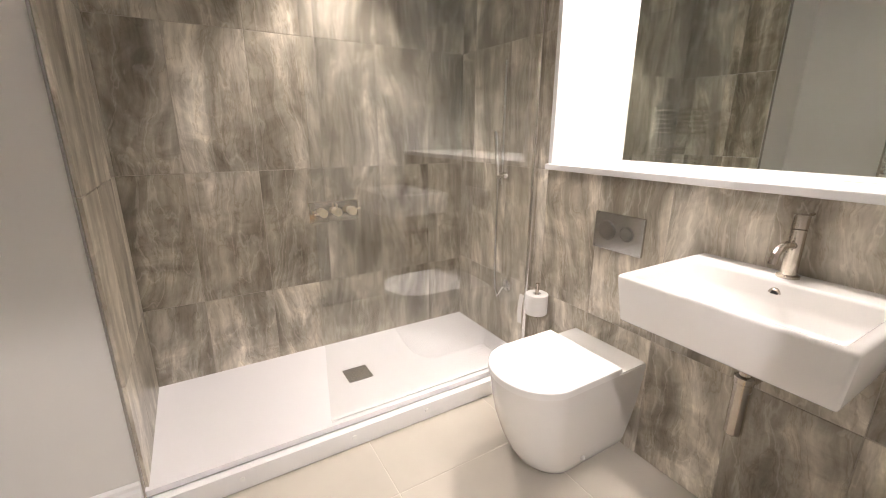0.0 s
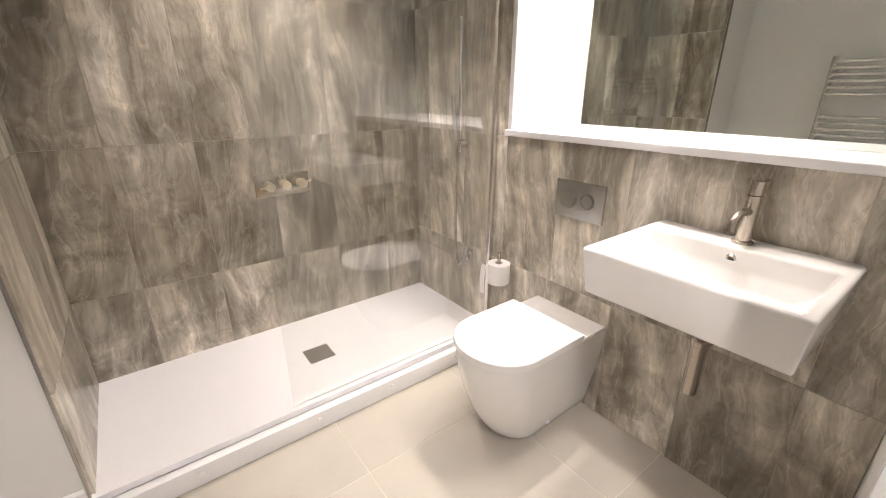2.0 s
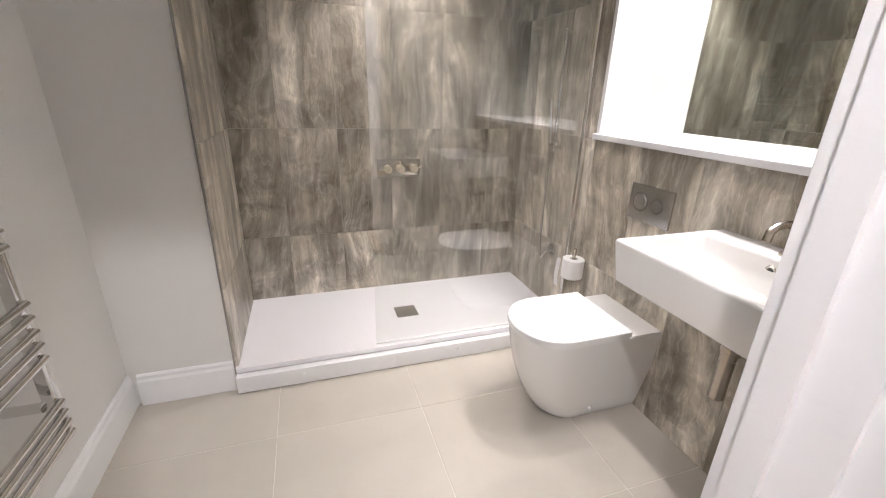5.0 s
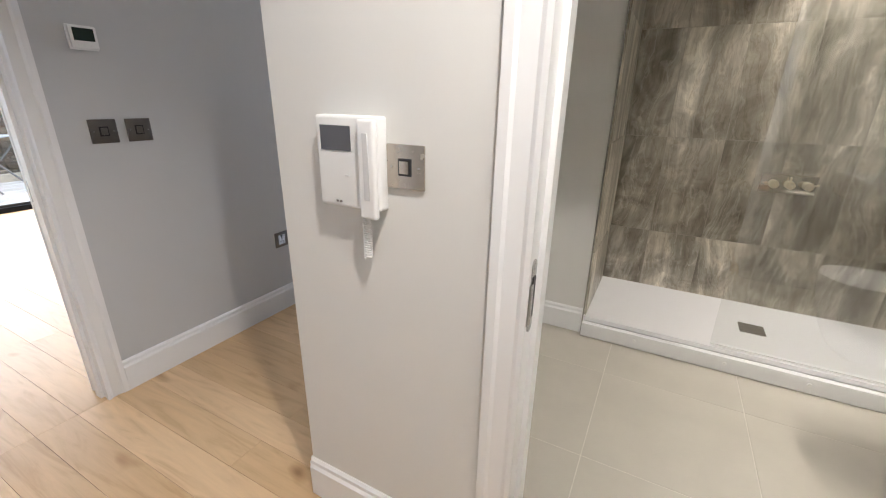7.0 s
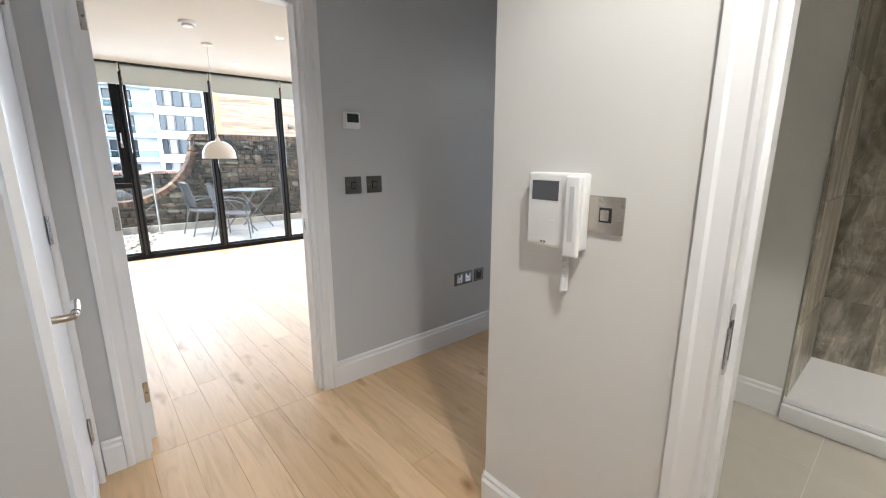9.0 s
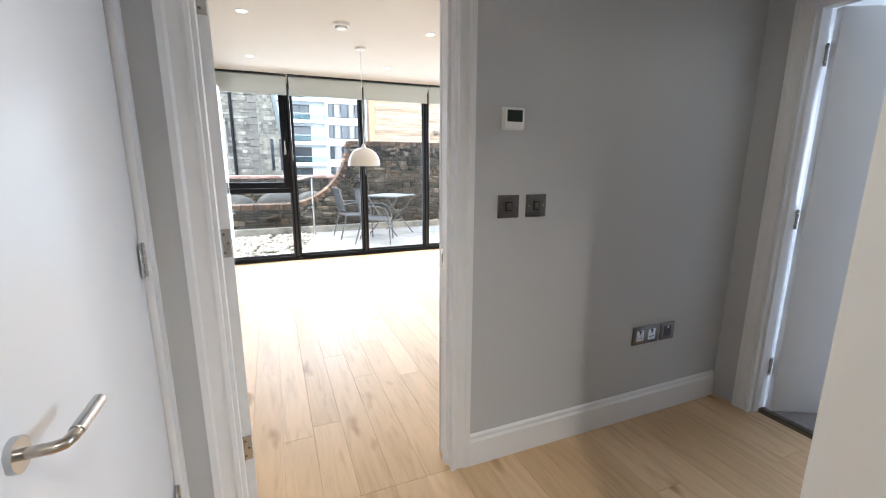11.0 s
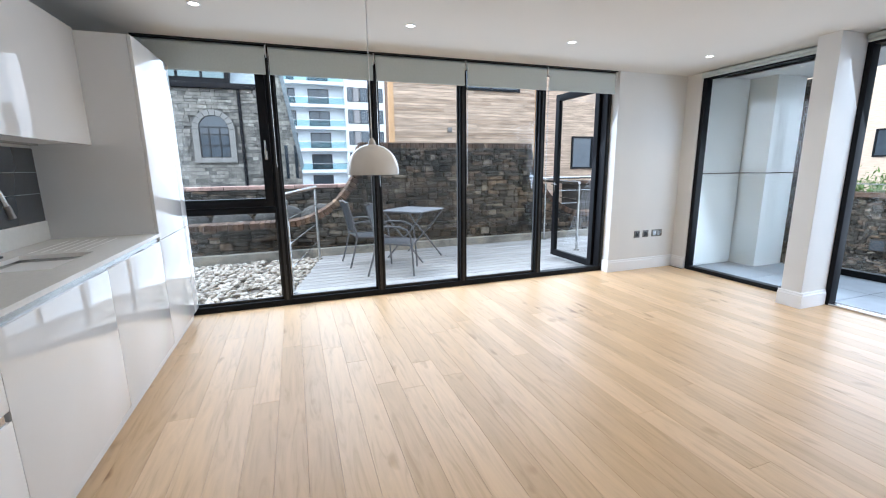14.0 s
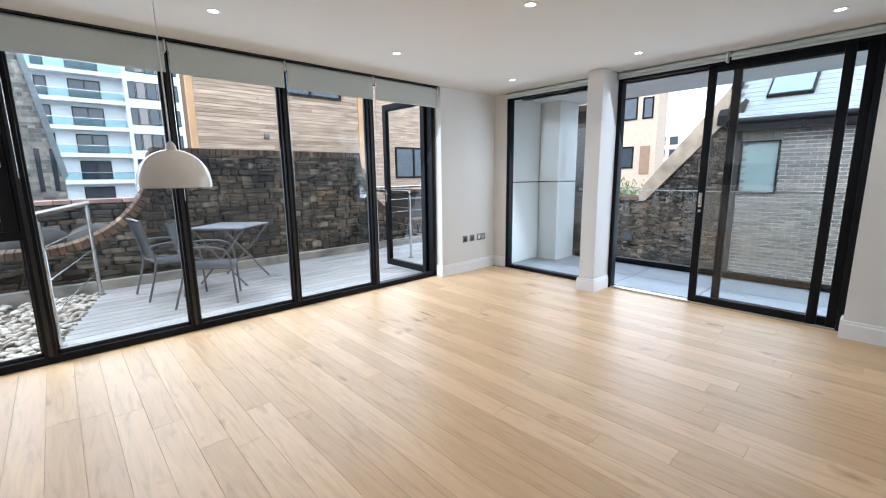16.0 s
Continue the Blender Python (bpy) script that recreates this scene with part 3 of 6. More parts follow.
part("waste", bm, NICKEL, basin)

tap = thing("basin_tap", (3.415, 0.607, ZT), "brushed nickel single-lever basin tap", "tap")
bm = bmesh.new()
lathe(bm, (3.415, 0.607, ZT), [(0.0, 0), (0.027, 0), (0.027, 0.006), (0.019, 0.010), (0.019, 0.135), (0.0, 0.135)], 24)
part("body", bm, NICKEL, tap)
bm = bmesh.new()
bent(bm, [(3.41, 0.607, ZT + 0.09), (3.36, 0.607, ZT + 0.098), (3.325, 0.607, ZT + 0.094), (3.305, 0.607, ZT + 0.080), (3.30, 0.607, ZT + 0.055)], 0.011, 14)
part("spout", bm, NICKEL, tap)
bm = bmesh.new()
lathe(bm, (3.415, 0.607, ZT + 0.138), [(0.0, 0), (0.0195, 0), (0.0195, 0.032), (0.017, 0.036), (0.0, 0.036)], 24)
tube(bm, (3.415, 0.607, ZT + 0.162), (3.47, 0.60, ZT + 0.172), 0.004, 8)
part("lever", bm, NICKEL, tap)

trap = thing("bottle_trap", (3.30, 0.61, 0.45), "brushed nickel bottle trap under the basin", "trap")
bm = bmesh.new()
lathe(bm, (3.30, 0.61, 0.445), [(0.0, 0), (0.020, 0), (0.0225, 0.003), (0.0225, 0.165), (0.026, 0.168), (0.026, 0.185), (0.016, 0.19), (0.0, 0.19)], 24)
part("bottle", bm, NICKEL, trap)
bm = bmesh.new()
tube(bm, (3.30, 0.61, 0.63), (3.30, 0.61, 0.79), 0.016, 16)
part("inlet", bm, NICKEL, trap)
bm = bmesh.new()
tube(bm, (3.31, 0.61, 0.60), (3.475, 0.61, 0.60), 0.016, 16)
part("outlet", bm, NICKEL, trap)

mirror = thing("recessed_mirror", (3.72, 0.9, 1.15), "wide wall mirror at the back of a white recess", "mirror")
part("glass", boxes((3.724, 3.730, 0.235, 1.577, 1.147, 2.25)), MIRROR, mirror, "silvered mirror glass", False)
structure("mirror_recess", boxes((3.474, 3.73, 1.577, 1.60, 1.118, 2.27), (3.474, 3.73, 0.216, 0.235, 1.118, 2.27), (3.474, 3.73, 0.235, 1.577, 2.25, 2.27), (3.73, 3.75, 0.216, 1.60, 1.118, 2.27)), SATIN, "white painted lining of the mirror recess", "recess")
sill = structure("recess_sill", boxes((3.452, 3.724, 0.216, 1.60, 1.120, 1.146), bevel=0.004), SATIN, "white painted sill under the mirror", "sill")

radiator = thing("towel_radiator", (1.43, 0.84, 0.36), "chrome ladder towel radiator on the wall", "radiator")
RY0, RY1 = 0.58, 1.085
for y in (RY0, RY1):
    bm = boxes((1.412, 1.442, y - 0.017, y + 0.017, 0.345, 1.525), bevel=0.006)
    part("upright", bm, CHROME, radiator)
for z0, count in ((1.285, 6), (0.935, 6), (0.62, 5), (0.375, 4)):
    for k in range(count):
        z = z0 + k * (0.0405 if count > 4 else 0.034)
        bm = bmesh.new()
        tube(bm, (1.447, RY0, z), (1.447, RY1, z), 0.0105, 14)
        part("rung", bm, CHROME, radiator)
for y in (RY0 + 0.05, RY1 - 0.05):
    for z in (1.43, 0.50):
        bm = bmesh.new()
        tube(bm, (1.35, y, z), (1.435, y, z), 0.014, 14)
        part("wall_bracket", bm, CHROME, radiator)

structure("tile_trim", boxes((1.760, 1.768, 1.655, 1.668, 0.0, H), bevel=0.001, segments=1), STEEL, "slim steel edge trim of the shower tiles", "trim")
skirting("baseboard_bath", [("y", 1.35, 0.215, 1.665, 1), ("x", 1.665, 1.385, 1.757, -1), ("x", 0.215, 1.385, 1.72, 1)])

# ---- doors and hall ----
architrave("trim_living_door", "y", -0.843, -0.022, 0.0, 1, "door trims", "white moulded architrave round the glazed door")
architrave("trim_living_door_inner", "y", -0.843, -0.022, -0.12, -1, "door trims", "white moulded architrave round the glazed door")
architrave("trim_bath_door", "x", 1.845, 2.72, 0.095, -1, "door trims", "white moulded architrave round the bathroom door")
architrave("trim_bedroom_door", "x", 0.215, 0.965, 1.665, -1, "door trims", "white moulded architrave round the bedroom door")
architrave("trim_cupboard_door", "x", 0.062, 0.835, -1.02, 1, "door trims", "white moulded architrave round the cupboard door")


def lining(name, axis, u0, u1, v0, v1, stop_lo, stop_hi, label):
    """Door lining of three boards with a raised stop."""
    t, s, top = 0.028, 0.013, DOOR_H - 0.03
    def b(a0, a1, c0, c1, z0, z1):
        return (a0, a1, c0, c1, z0, z1) if axis == "x" else (c0, c1, a0, a1, z0, z1)
    bm = boxes(b(u0 - t, u0, v0, v1, 0, top + t), b(u1, u1 + t, v0, v1, 0, top + t), b(u0, u1, v0, v1, top, top + t), bevel=0.0015, segments=1)
    box(bm, *b(u0, u0 + s, stop_lo, stop_hi, 0, top))
    box(bm, *b(u1 - s, u1, stop_lo, stop_hi, 0, top))
    box(bm, *b(u0 + s, u1 - s, stop_lo, stop_hi, top - s, top))
    return structure(name, bm, SATIN, label, "door frame")


lining("frame_living_door", "y", -0.845, -0.020, -0.122, 0.002, -0.07, -0.03, "white painted lining of the glazed door")
lining("frame_bath_door", "x", 1.843, 2.722, 0.093, 0.217, 0.145, 0.19, "white painted lining of the bathroom door")
lining("frame_bedroom_door", "x", 0.213, 0.967, 1.663, 1.787, 1.68, 1.725, "white painted lining of the bedroom door")
lining("frame_cupboard_door", "x", 0.060, 0.837, -1.142, -1.018, -1.12, -1.07, "white painted lining of the cupboard door")

strike = thing("strike_plate", (1.845, 0.12, 0.92), "brushed steel strike plate in the bathroom door frame", "strike plate", "strike plates")
bm = bmesh.new()
stadium = [(0.116 + 0.016 * math.cos(a), 0.985 + 0.016 * math.sin(a)) for a in np.linspace(0, math.pi, 9)] + [(0.116 + 0.016 * math.cos(a), 0.850 + 0.016 * math.sin(a)) for a in np.linspace(math.pi, 2 * math.pi, 9)]
prism(bm, stadium, 1.8425, 1.8455, "x")
part("plate", bm, STEEL, strike)
bm = bmesh.new()
prism(bm, [(1.8455, 0.108), (1.8455, 0.098), (1.8425, 0.091), (1.837, 0.087), (1.8395, 0.084), (1.846, 0.089), (1.8485, 0.097), (1.8485, 0.108)], 0.858, 0.952, "z")
part("lip", bm, STEEL, strike)
part("hole", boxes((1.8445, 1.847, 0.109, 0.127, 0.868, 0.962)), BLACK, strike, "", False)
strike = thing("strike_plate", (-0.09, -0.022, 0.945), "small brushed steel strike plate in the glazed door's frame", "strike plate", "strike plates")
part("plate", boxes((-0.105, -0.071, -0.0255, -0.0195, 0.90, 0.985), bevel=0.0015, segments=1), STEEL, strike)
part("hole", boxes((-0.096, -0.081, -0.0265, -0.024, 0.925, 0.962)), BLACK, strike, "", False)

TURN_LEAF = radians(13.4)
leaf = thing("door_glazed", (-0.122, -0.843, 0), "white framed glazed door standing open into the living room", "door")
W, T, TOP = 0.805, 0.04, DOOR_H - 0.035


def leaf_box(a0, a1, z0, z1, d0=0.0, d1=T, bevel=0.003):
    return boxes((-0.122 - a1, -0.122 - a0, -0.843 + d0, -0.843 + d1, z0, z1), bevel=bevel)


for a0, a1 in ((0.0, 0.10), (W - 0.10, W)):
    part("stile", leaf_box(a0, a1, 0.006, TOP), SATIN, leaf)
part("top_rail", leaf_box(0.10, W - 0.10, TOP - 0.10, TOP), SATIN, leaf)
part("bottom_rail", leaf_box(0.10, W - 0.10, 0.006, 0.20), SATIN, leaf)
g = part("pane", leaf_box(0.10, W - 0.10, 0.20, TOP - 0.10, 0.017, 0.023, 0), PANE, leaf, "clear glass pane", False)
g.visible_shadow = False
for a0, a1, z0, z1 in ((0.10, 0.112, 0.20, TOP - 0.10), (W - 0.112, W - 0.10, 0.20, TOP - 0.10), (0.112, W - 0.112, 0.20, 0.212), (0.112, W - 0.112, TOP - 0.112, TOP - 0.10)):
    part("bead", leaf_box(a0, a1, z0, z1, 0.006, 0.034, 0.002), SATIN, leaf)
for z in (0.25, 1.055, 1.83):
    hinge(leaf, -0.118, -0.840, z, 0, 1)
lever(leaf, (-0.122 - W + 0.055, -0.843 + T, 0.93), (0, 1, 0), (1, 0, 0), (1, -1))
part("latch_plate", boxes((-0.122 - W - 0.0015, -0.122 - W + 0.001, -0.835, -0.811, 0.84, 1.02)), STEEL, leaf)
leaf.rotation_euler = (0, 0, TURN_LEAF)

leaf = thing("door_bathroom", (2.724, 0.09, 0), "white flush door standing open against the hall", "door")
part("panel", boxes((2.73, 2.77, -0.78, 0.083, 0.006, DOOR_H - 0.035), bevel=0.003), SATIN, leaf)
for z in (0.25, 1.83):
    hinge(leaf, 2.726, 0.088, z, 0, 1)
lever(leaf, (2.77, -0.72, 1.0), (1, 0, 0), (0, 1, 0), (1, -1))

leaf = thing("door_bedroom", (0.222, 1.79, 0), "white flush door standing open into the bedroom", "door")
part("panel", boxes((0.222, 0.262, 1.79, 2.54, 0.006, DOOR_H - 0.035), bevel=0.003), SATIN, leaf)
for z in (0.25, 1.055, 1.83):
    hinge(leaf, 0.219, 1.782, z, 0, -1)
leaf.rotation_euler = (0, 0, radians(-27))

leaf = thing("door_cupboard", (0.06, -1.03, 0), "closed white flush cupboard door with lever handle", "door")
part("panel", boxes((0.063, 0.834, -1.066, -1.026, 0.006, DOOR_H - 0.034), bevel=0.003), SATIN, leaf)
for z in (0.25, 1.055, 1.83):
    hinge(leaf, 0.062, -1.020, z, 1, 0)
lever(leaf, (0.772, -1.026, 0.93), (0, 1, 0), (-1, 0, 0))
part("kick_vent", boxes((0.30, 0.62, -1.027, -1.019, 0.10, 0.22), bevel=0.002), PLASTIC, leaf)

skirting("baseboard_hall", [("y", 0.0, 0.064, 1.645, 1), ("y", 0.0, -1.0, -0.93, 1), ("x", 0.095, 1.155, 1.757, -1), ("y", 1.155, 0.095, 1.645, -1), ("x", 0.095, 2.81, 3.5, -1)])


def plate_on(name, label, category, axis, face, out, u, z, w, h, material, group=""):
    """A bevelled face plate on a wall; u: place along the wall."""
    def b(u0, u1, d0, d1, z0, z1):
        lo, hi = sorted((face + out * d0, face + out * d1))
        return (lo, hi, u0, u1, z0, z1) if axis == "y" else (u0, u1, lo, hi, z0, z1)
    at = (face, u, z) if axis == "y" else (u, face, z)
    t = thing(name, at, label, category, group)
    part("plate", boxes(b(u - w / 2, u + w / 2, 0, 0.007, z - h / 2, z + h / 2), bevel=0.003), material, t)
    return t, b


def rocker_switch(axis, face, out, u, z, w, h, material, label):
    t, b = plate_on("light_switch", label, "light switch", axis, face, out, u, z, w, h, material, "light switches")
    part("surround", boxes(b(u - 0.017, u + 0.017, 0.006, 0.0085, z - 0.019, z + 0.019), bevel=0.001, segments=1), BLACK, t)
    part("rocker", boxes(b(u - 0.012, u + 0.012, 0.007, 0.0125, z - 0.014, z + 0.014), bevel=0.002), material, t)
    for s in (-1, 1):
        part("screw", boxes(b(u + s * w * 0.36 - 0.003, u + s * w * 0.36 + 0.003, 0.006, 0.0082, z - 0.003, z + 0.003), bevel=0.001, segments=1), STEEL, t)
    return t


rocker_switch("y", 0.0, 1, 0.225, 1.157, 0.098, 0.094, BRONZE, "dark nickel single light switch on the grey wall")
rocker_switch("y", 0.0, 1, 0.358, 1.157, 0.098, 0.094, BRONZE, "dark nickel single light switch on the grey wall")
rocker_switch("x", 0.095, -1, 1.55, 1.164, 0.096, 0.096, NICKEL, "brushed nickel isolator switch beside the entry phone")


def socket(axis, face, out, u, z, w, h, gangs, label, material=BRONZE):
    t, b = plate_on("wall_socket", label, "socket", axis, face, out, u, z, w, h, material, "wall sockets")
    for k in range(gangs):
        c = u + (k - (gangs - 1) / 2) * w / gangs * 0.92
        ins = part("insert", boxes(b(c - 0.025, c + 0.025, 0.006, 0.0085, z - 0.030, z + 0.030), bevel=0.001, segments=1), BLACK if gangs < 2 else STEEL, t)
        part("pin_slot", boxes(b(c - 0.003, c + 0.003, 0.008, 0.0092, z + 0.006, z + 0.016), b(c - 0.014, c - 0.006, 0.008, 0.0092, z - 0.014, z - 0.009), b(c + 0.006, c + 0.014, 0.008, 0.0092, z - 0.014, z - 0.009)), BLACK, ins, "", False)
        part("rocker", boxes(b(c - 0.006, c + 0.006, 0.008, 0.0115, z + 0.018, z + 0.028), bevel=0.001, segments=1), BLACK if gangs > 1 else STEEL, ins)
    return t


socket("y", 0.0, 1, 1.072, 0.462, 0.176, 0.095, 2, "dark nickel double power socket on the grey wall")
socket("y", 0.0, 1, 1.225, 0.462, 0.098, 0.095, 1, "dark nickel aerial outlet beside the double socket")
socket("y", -4.35, 1, 3.845, 0.46, 0.09, 0.09, 1, "dark nickel data outlet on the corner wall")
socket("y", -4.35, 1, 3.985, 0.46, 0.09, 0.09, 1, "dark nickel data outlet on the corner wall")
socket("y", -4.35, 1, 4.17, 0.46, 0.17, 0.09, 2, "dark nickel double power socket on the corner wall")

thermo, b = plate_on("thermostat", "white room thermostat with a dark display", "thermostat", "y", 0.0, 1, 0.23, 1.50, 0.096, 0.086, PLASTIC)
part("case", boxes(b(0.186, 0.274, 0.007, 0.022, 1.462, 1.539), bevel=0.003), PLASTIC, thermo)
SCREEN = surf("dark_display", (0.02, 0.035, 0.028), 0.12, var=0.05, bump=0)
part("display", boxes(b(0.196, 0.264, 0.0215, 0.0228, 1.488, 1.532)), SCREEN, thermo, "dark green display", False)
for u in (0.205, 0.225, 0.245):
    part("button", boxes(b(u, u + 0.012, 0.0215, 0.024, 1.469, 1.476), bevel=0.001, segments=1), PLASTIC, thermo)

phone = thing("entry_phone", (1.42, 0.095, 1.06), "white video entry phone with handset and curly cord", "entry phone")
part("body", boxes((1.325, 1.502, 0.062, 0.096, 1.062, 1.268), bevel=0.008, segments=3), PLASTIC, phone)
part("screen", boxes((1.340, 1.426, 0.0605, 0.063, 1.192, 1.246)), surf("grey_screen", (0.09, 0.09, 0.10), 0.15, var=0.04, bump=0), phone, "dark grey screen", False)
bm = boxes((1.455, 1.499, 0.046, 0.064, 1.046, 1.262), bevel=0.008, segments=4)
part("handset", bm, PLASTIC, phone)
# No cut here: a raised strip whose darker grey carries the groove's shade.
part("handset_groove", boxes((1.470, 1.485, 0.0445, 0.0475, 1.09, 1.235), bevel=0.001, segments=1), surf("shade_plastic", (0.62, 0.62, 0.62), 0.4, var=0.02, bump=0), phone)
for u in (1.375, 1.385):
    part("badge", boxes((u, u + 0.007, 0.0605, 0.063, 1.073, 1.078)), BRONZE, phone, "small dark maker's mark", False)
part("button", boxes((1.405, 1.417, 0.060, 0.063, 1.135, 1.139), bevel=0.001, segments=1), surf("shade_button", (0.7, 0.7, 0.7), 0.4, bump=0), phone)
bm = bmesh.new()
helix = []
for i in range(150):
    a = i * 0.62
    z = 1.03 - 0.088 * i / 149
    helix.append((1.452 + 0.009 * math.cos(a), 0.074 + 0.009 * math.sin(a), z))
bent(bm, [(1.462, 0.07, 1.052), (1.460, 0.072, 1.04)] + helix, 0.0026, 6)
bent(bm, [(1.446, 0.084, 0.945), (1.436, 0.088, 0.96), (1.434, 0.086, 1.0), (1.436, 0.082, 1.03), (1.440, 0.078, 1.058)], 0.0026, 6)
part("cord", bm, PLASTIC, phone)

# ---- kitchen ----
KY = -1.145
BASE = [(-1.205, -0.60), (-1.808, -1.205), (-2.67, -1.808), (-3.54, -2.67)]
for x0, x1 in BASE:
    drawers = (x0, x1) == (-1.808, -1.205)
    unit = thing("base_cabinet", ((x0 + x1) / 2, -1.45, 0), "white gloss base cabinet with pan drawers" if drawers else "white gloss handleless base cabinet", "cabinet", "kitchen base units")
    part("body", boxes((x0 + 0.001, x1 - 0.001, -1.755, KY - 0.022, 0.10, 0.872), bevel=0.001, segments=1), SATIN, unit)
    part("grip_rail", boxes((x0 + 0.001, x1 - 0.001, KY - 0.021, KY - 0.012, 0.835, 0.884)), STEEL, unit, "brushed steel grip channel", False)
    fronts = [(0.59, 0.852), (0.104, 0.555)] if drawers else [(0.104, 0.852)]
    for z0, z1 in fronts:
        part("drawer_front" if drawers else "door", boxes((x0 + 0.0015, x1 - 0.0015, KY - 0.020, KY, z0, z1), bevel=0.0015), GLOSS, unit)
    if drawers:
        part("drawer_grip", boxes((x0 + 0.02, x1 - 0.002, KY - 0.018, KY - 0.006, 0.552, 0.593)), STEEL, unit, "brushed steel grip channel", False)
    part("plinth", boxes((x0 + 0.001, x1 - 0.001, KY - 0.065, KY - 0.05, 0.0, 0.10)), GLOSS, unit, "", False)
for x0, x1 in ((-4.22, -3.54), (-4.37, -4.22)):
    wide = x1 - x0 > 0.3
    unit = thing("tall_cabinet", ((x0 + x1) / 2, -1.45, 0), "tall white gloss cabinet beside the window" if wide else "narrow white gloss filler cabinet", "cabinet", "kitchen tall units")
    part("body", boxes((x0, x1, -1.755, KY - 0.022, 0.10, 2.178), bevel=0.001, segments=1), SATIN, unit)
    part("door", boxes((x0 + 0.0015, x1 - 0.0015, KY - 0.020, KY, 0.104, 0.858), bevel=0.0015), GLOSS, unit)
    part("door", boxes((x0 + 0.0015, x1 - 0.0015, KY - 0.020, KY, 0.862, 2.176), bevel=0.0015), GLOSS, unit)
    part("plinth", boxes((x0, x1, KY - 0.065, KY - 0.05, 0.0, 0.10)), GLOSS, unit, "", False)
for x0, x1 in ((-1.45, -0.6), (-2.30, -1.45), (-3.54, -2.30)):
    unit = thing("wall_cabinet", ((x0 + x1) / 2, -1.6, 1.5), "white gloss wall cabinet above the worktop", "cabinet", "kitchen wall units")
    part("body", boxes((x0 + 0.001, x1 - 0.001, -1.76, -1.462, 1.503, 2.19), bevel=0.001, segments=1), SATIN, unit)
    part("door", boxes((x0 + 0.0015, x1 - 0.0015, -1.460, -1.44, 1.498, 2.188), bevel=0.0015), GLOSS, unit)
    part("light_strip", boxes((x0 + 0.03, x1 - 0.03, -1.74, -1.70, 1.492, 1.503)), STEEL, unit, "", False)
SX0, SX1, SY0, SY1 = -2.93, -2.50, -1.61, -1.29
top = thing("worktop", (-2.0, -1.45, 0.885), "white quartz worktop with drainer grooves", "worktop")
bm = bmesh.new()
gx, gy = (-3.54, SX0, SX1, -0.60), (-1.755, SY0, SY1, KY + 0.004)
grid = [[bm.verts.new((x, y, 0.886)) for y in gy] for x in gx]
flat = [bm.faces.new((grid[i][j], grid[i + 1][j], grid[i + 1][j + 1], grid[i][j + 1])) for i in range(3) for j in range(3) if (i, j) != (1, 1)]
up = bmesh.ops.extrude_face_region(bm, geom=flat)
bmesh.ops.translate(bm, verts=[v for v in up["geom"] if isinstance(v, bmesh.types.BMVert)], vec=(0, 0, 0.022))
part("slab", bm, QUARTZ, top, "", False)
part("upstand", boxes((-3.54, -0.60, -1.758, -1.738, 0.909, 1.03), bevel=0.002), QUARTZ, top)
# Grooves are thin flush strips; their shade is put into the grey colour.
for k in range(6):
    part("groove", boxes((-3.42, -2.99, -1.60 + 0.05 * k, -1.592 + 0.05 * k, 0.9075, 0.9088)), surf("groove_shade", (0.6, 0.6, 0.58), 0.3, bump=0) if k == 0 else bpy.data.materials["groove_shade"], top, "", False)
structure("splashback", boxes((-3.54, -0.60, -1.758, -1.748, 1.031, 1.475)), SMOKE, "dark grey glass splashback", "splashback")
structure("splashback_joint", boxes((-3.54, -0.60, -1.7479, -1.7465, 1.20, 1.204), (-3.54, -0.60, -1.7479, -1.7465, 1.33, 1.334)), STEEL, "thin joints in the splashback", "joint")
sink = thing("sink", ((SX0 + SX1) / 2, -1.45, 0.7), "undermounted stainless steel sink", "sink")
bm = bmesh.new()
rings = [[bm.verts.new(p) for p in ((a0, b0, z), (a1, b0, z), (a1, b1, z), (a0, b1, z))] for a0, a1, b0, b1, z in ((SX0 - 0.012, SX1 + 0.012, SY0 - 0.012, SY1 + 0.012, 0.884), (SX0, SX1, SY0, SY1, 0.884), (SX0 + 0.01, SX1 - 0.01, SY0 + 0.01, SY1 - 0.01, 0.72), (SX0 + 0.18, SX1 - 0.18, SY0 + 0.13, SY1 - 0.13, 0.712))]
for a, bb in zip(rings, rings[1:]):
    for i in range(4):
        j = (i + 1) % 4
        bm.faces.new((a[i], a[j], bb[j], bb[i]))
bm.faces.new(rings[-1])
part("bowl", bm, STEEL, sink, "", False)
bm = bmesh.new()
tube(bm, ((SX0 + SX1) / 2, -1.45, 0.712), ((SX0 + SX1) / 2, -1.45, 0.717), 0.04, 24)
part("waste", bm, CHROME, sink)
ktap = thing("kitchen_tap", (-2.74, -1.69, 0.908), "brushed steel swan-neck kitchen tap", "tap")
bm = bmesh.new()
lathe(bm, (-2.74, -1.69, 0.908), [(0, 0), (0.028, 0), (0.028, 0.008), (0.024, 0.012), (0.024, 0.11), (0.013, 0.125), (0, 0.125)], 24)
part("body", bm, STEEL, ktap)
c = Vector((-2.74, -1.69, 1.19))
u = Vector((-0.93, 0.37, 0)).normalized()
path = [(-2.74, -1.69, 1.02), (-2.74, -1.69, 1.12)] + arc(c + u * 0.095, 0.095, math.pi, 0.12, 14, u, (0, 0, 1))
end = Vector(path[-1])
bm = bmesh.new()
bent(bm, path + [end + Vector((u.x * 0.012, u.y * 0.012, -0.04))], 0.0125, 14)
part("neck", bm, STEEL, ktap)
bm = bmesh.new()
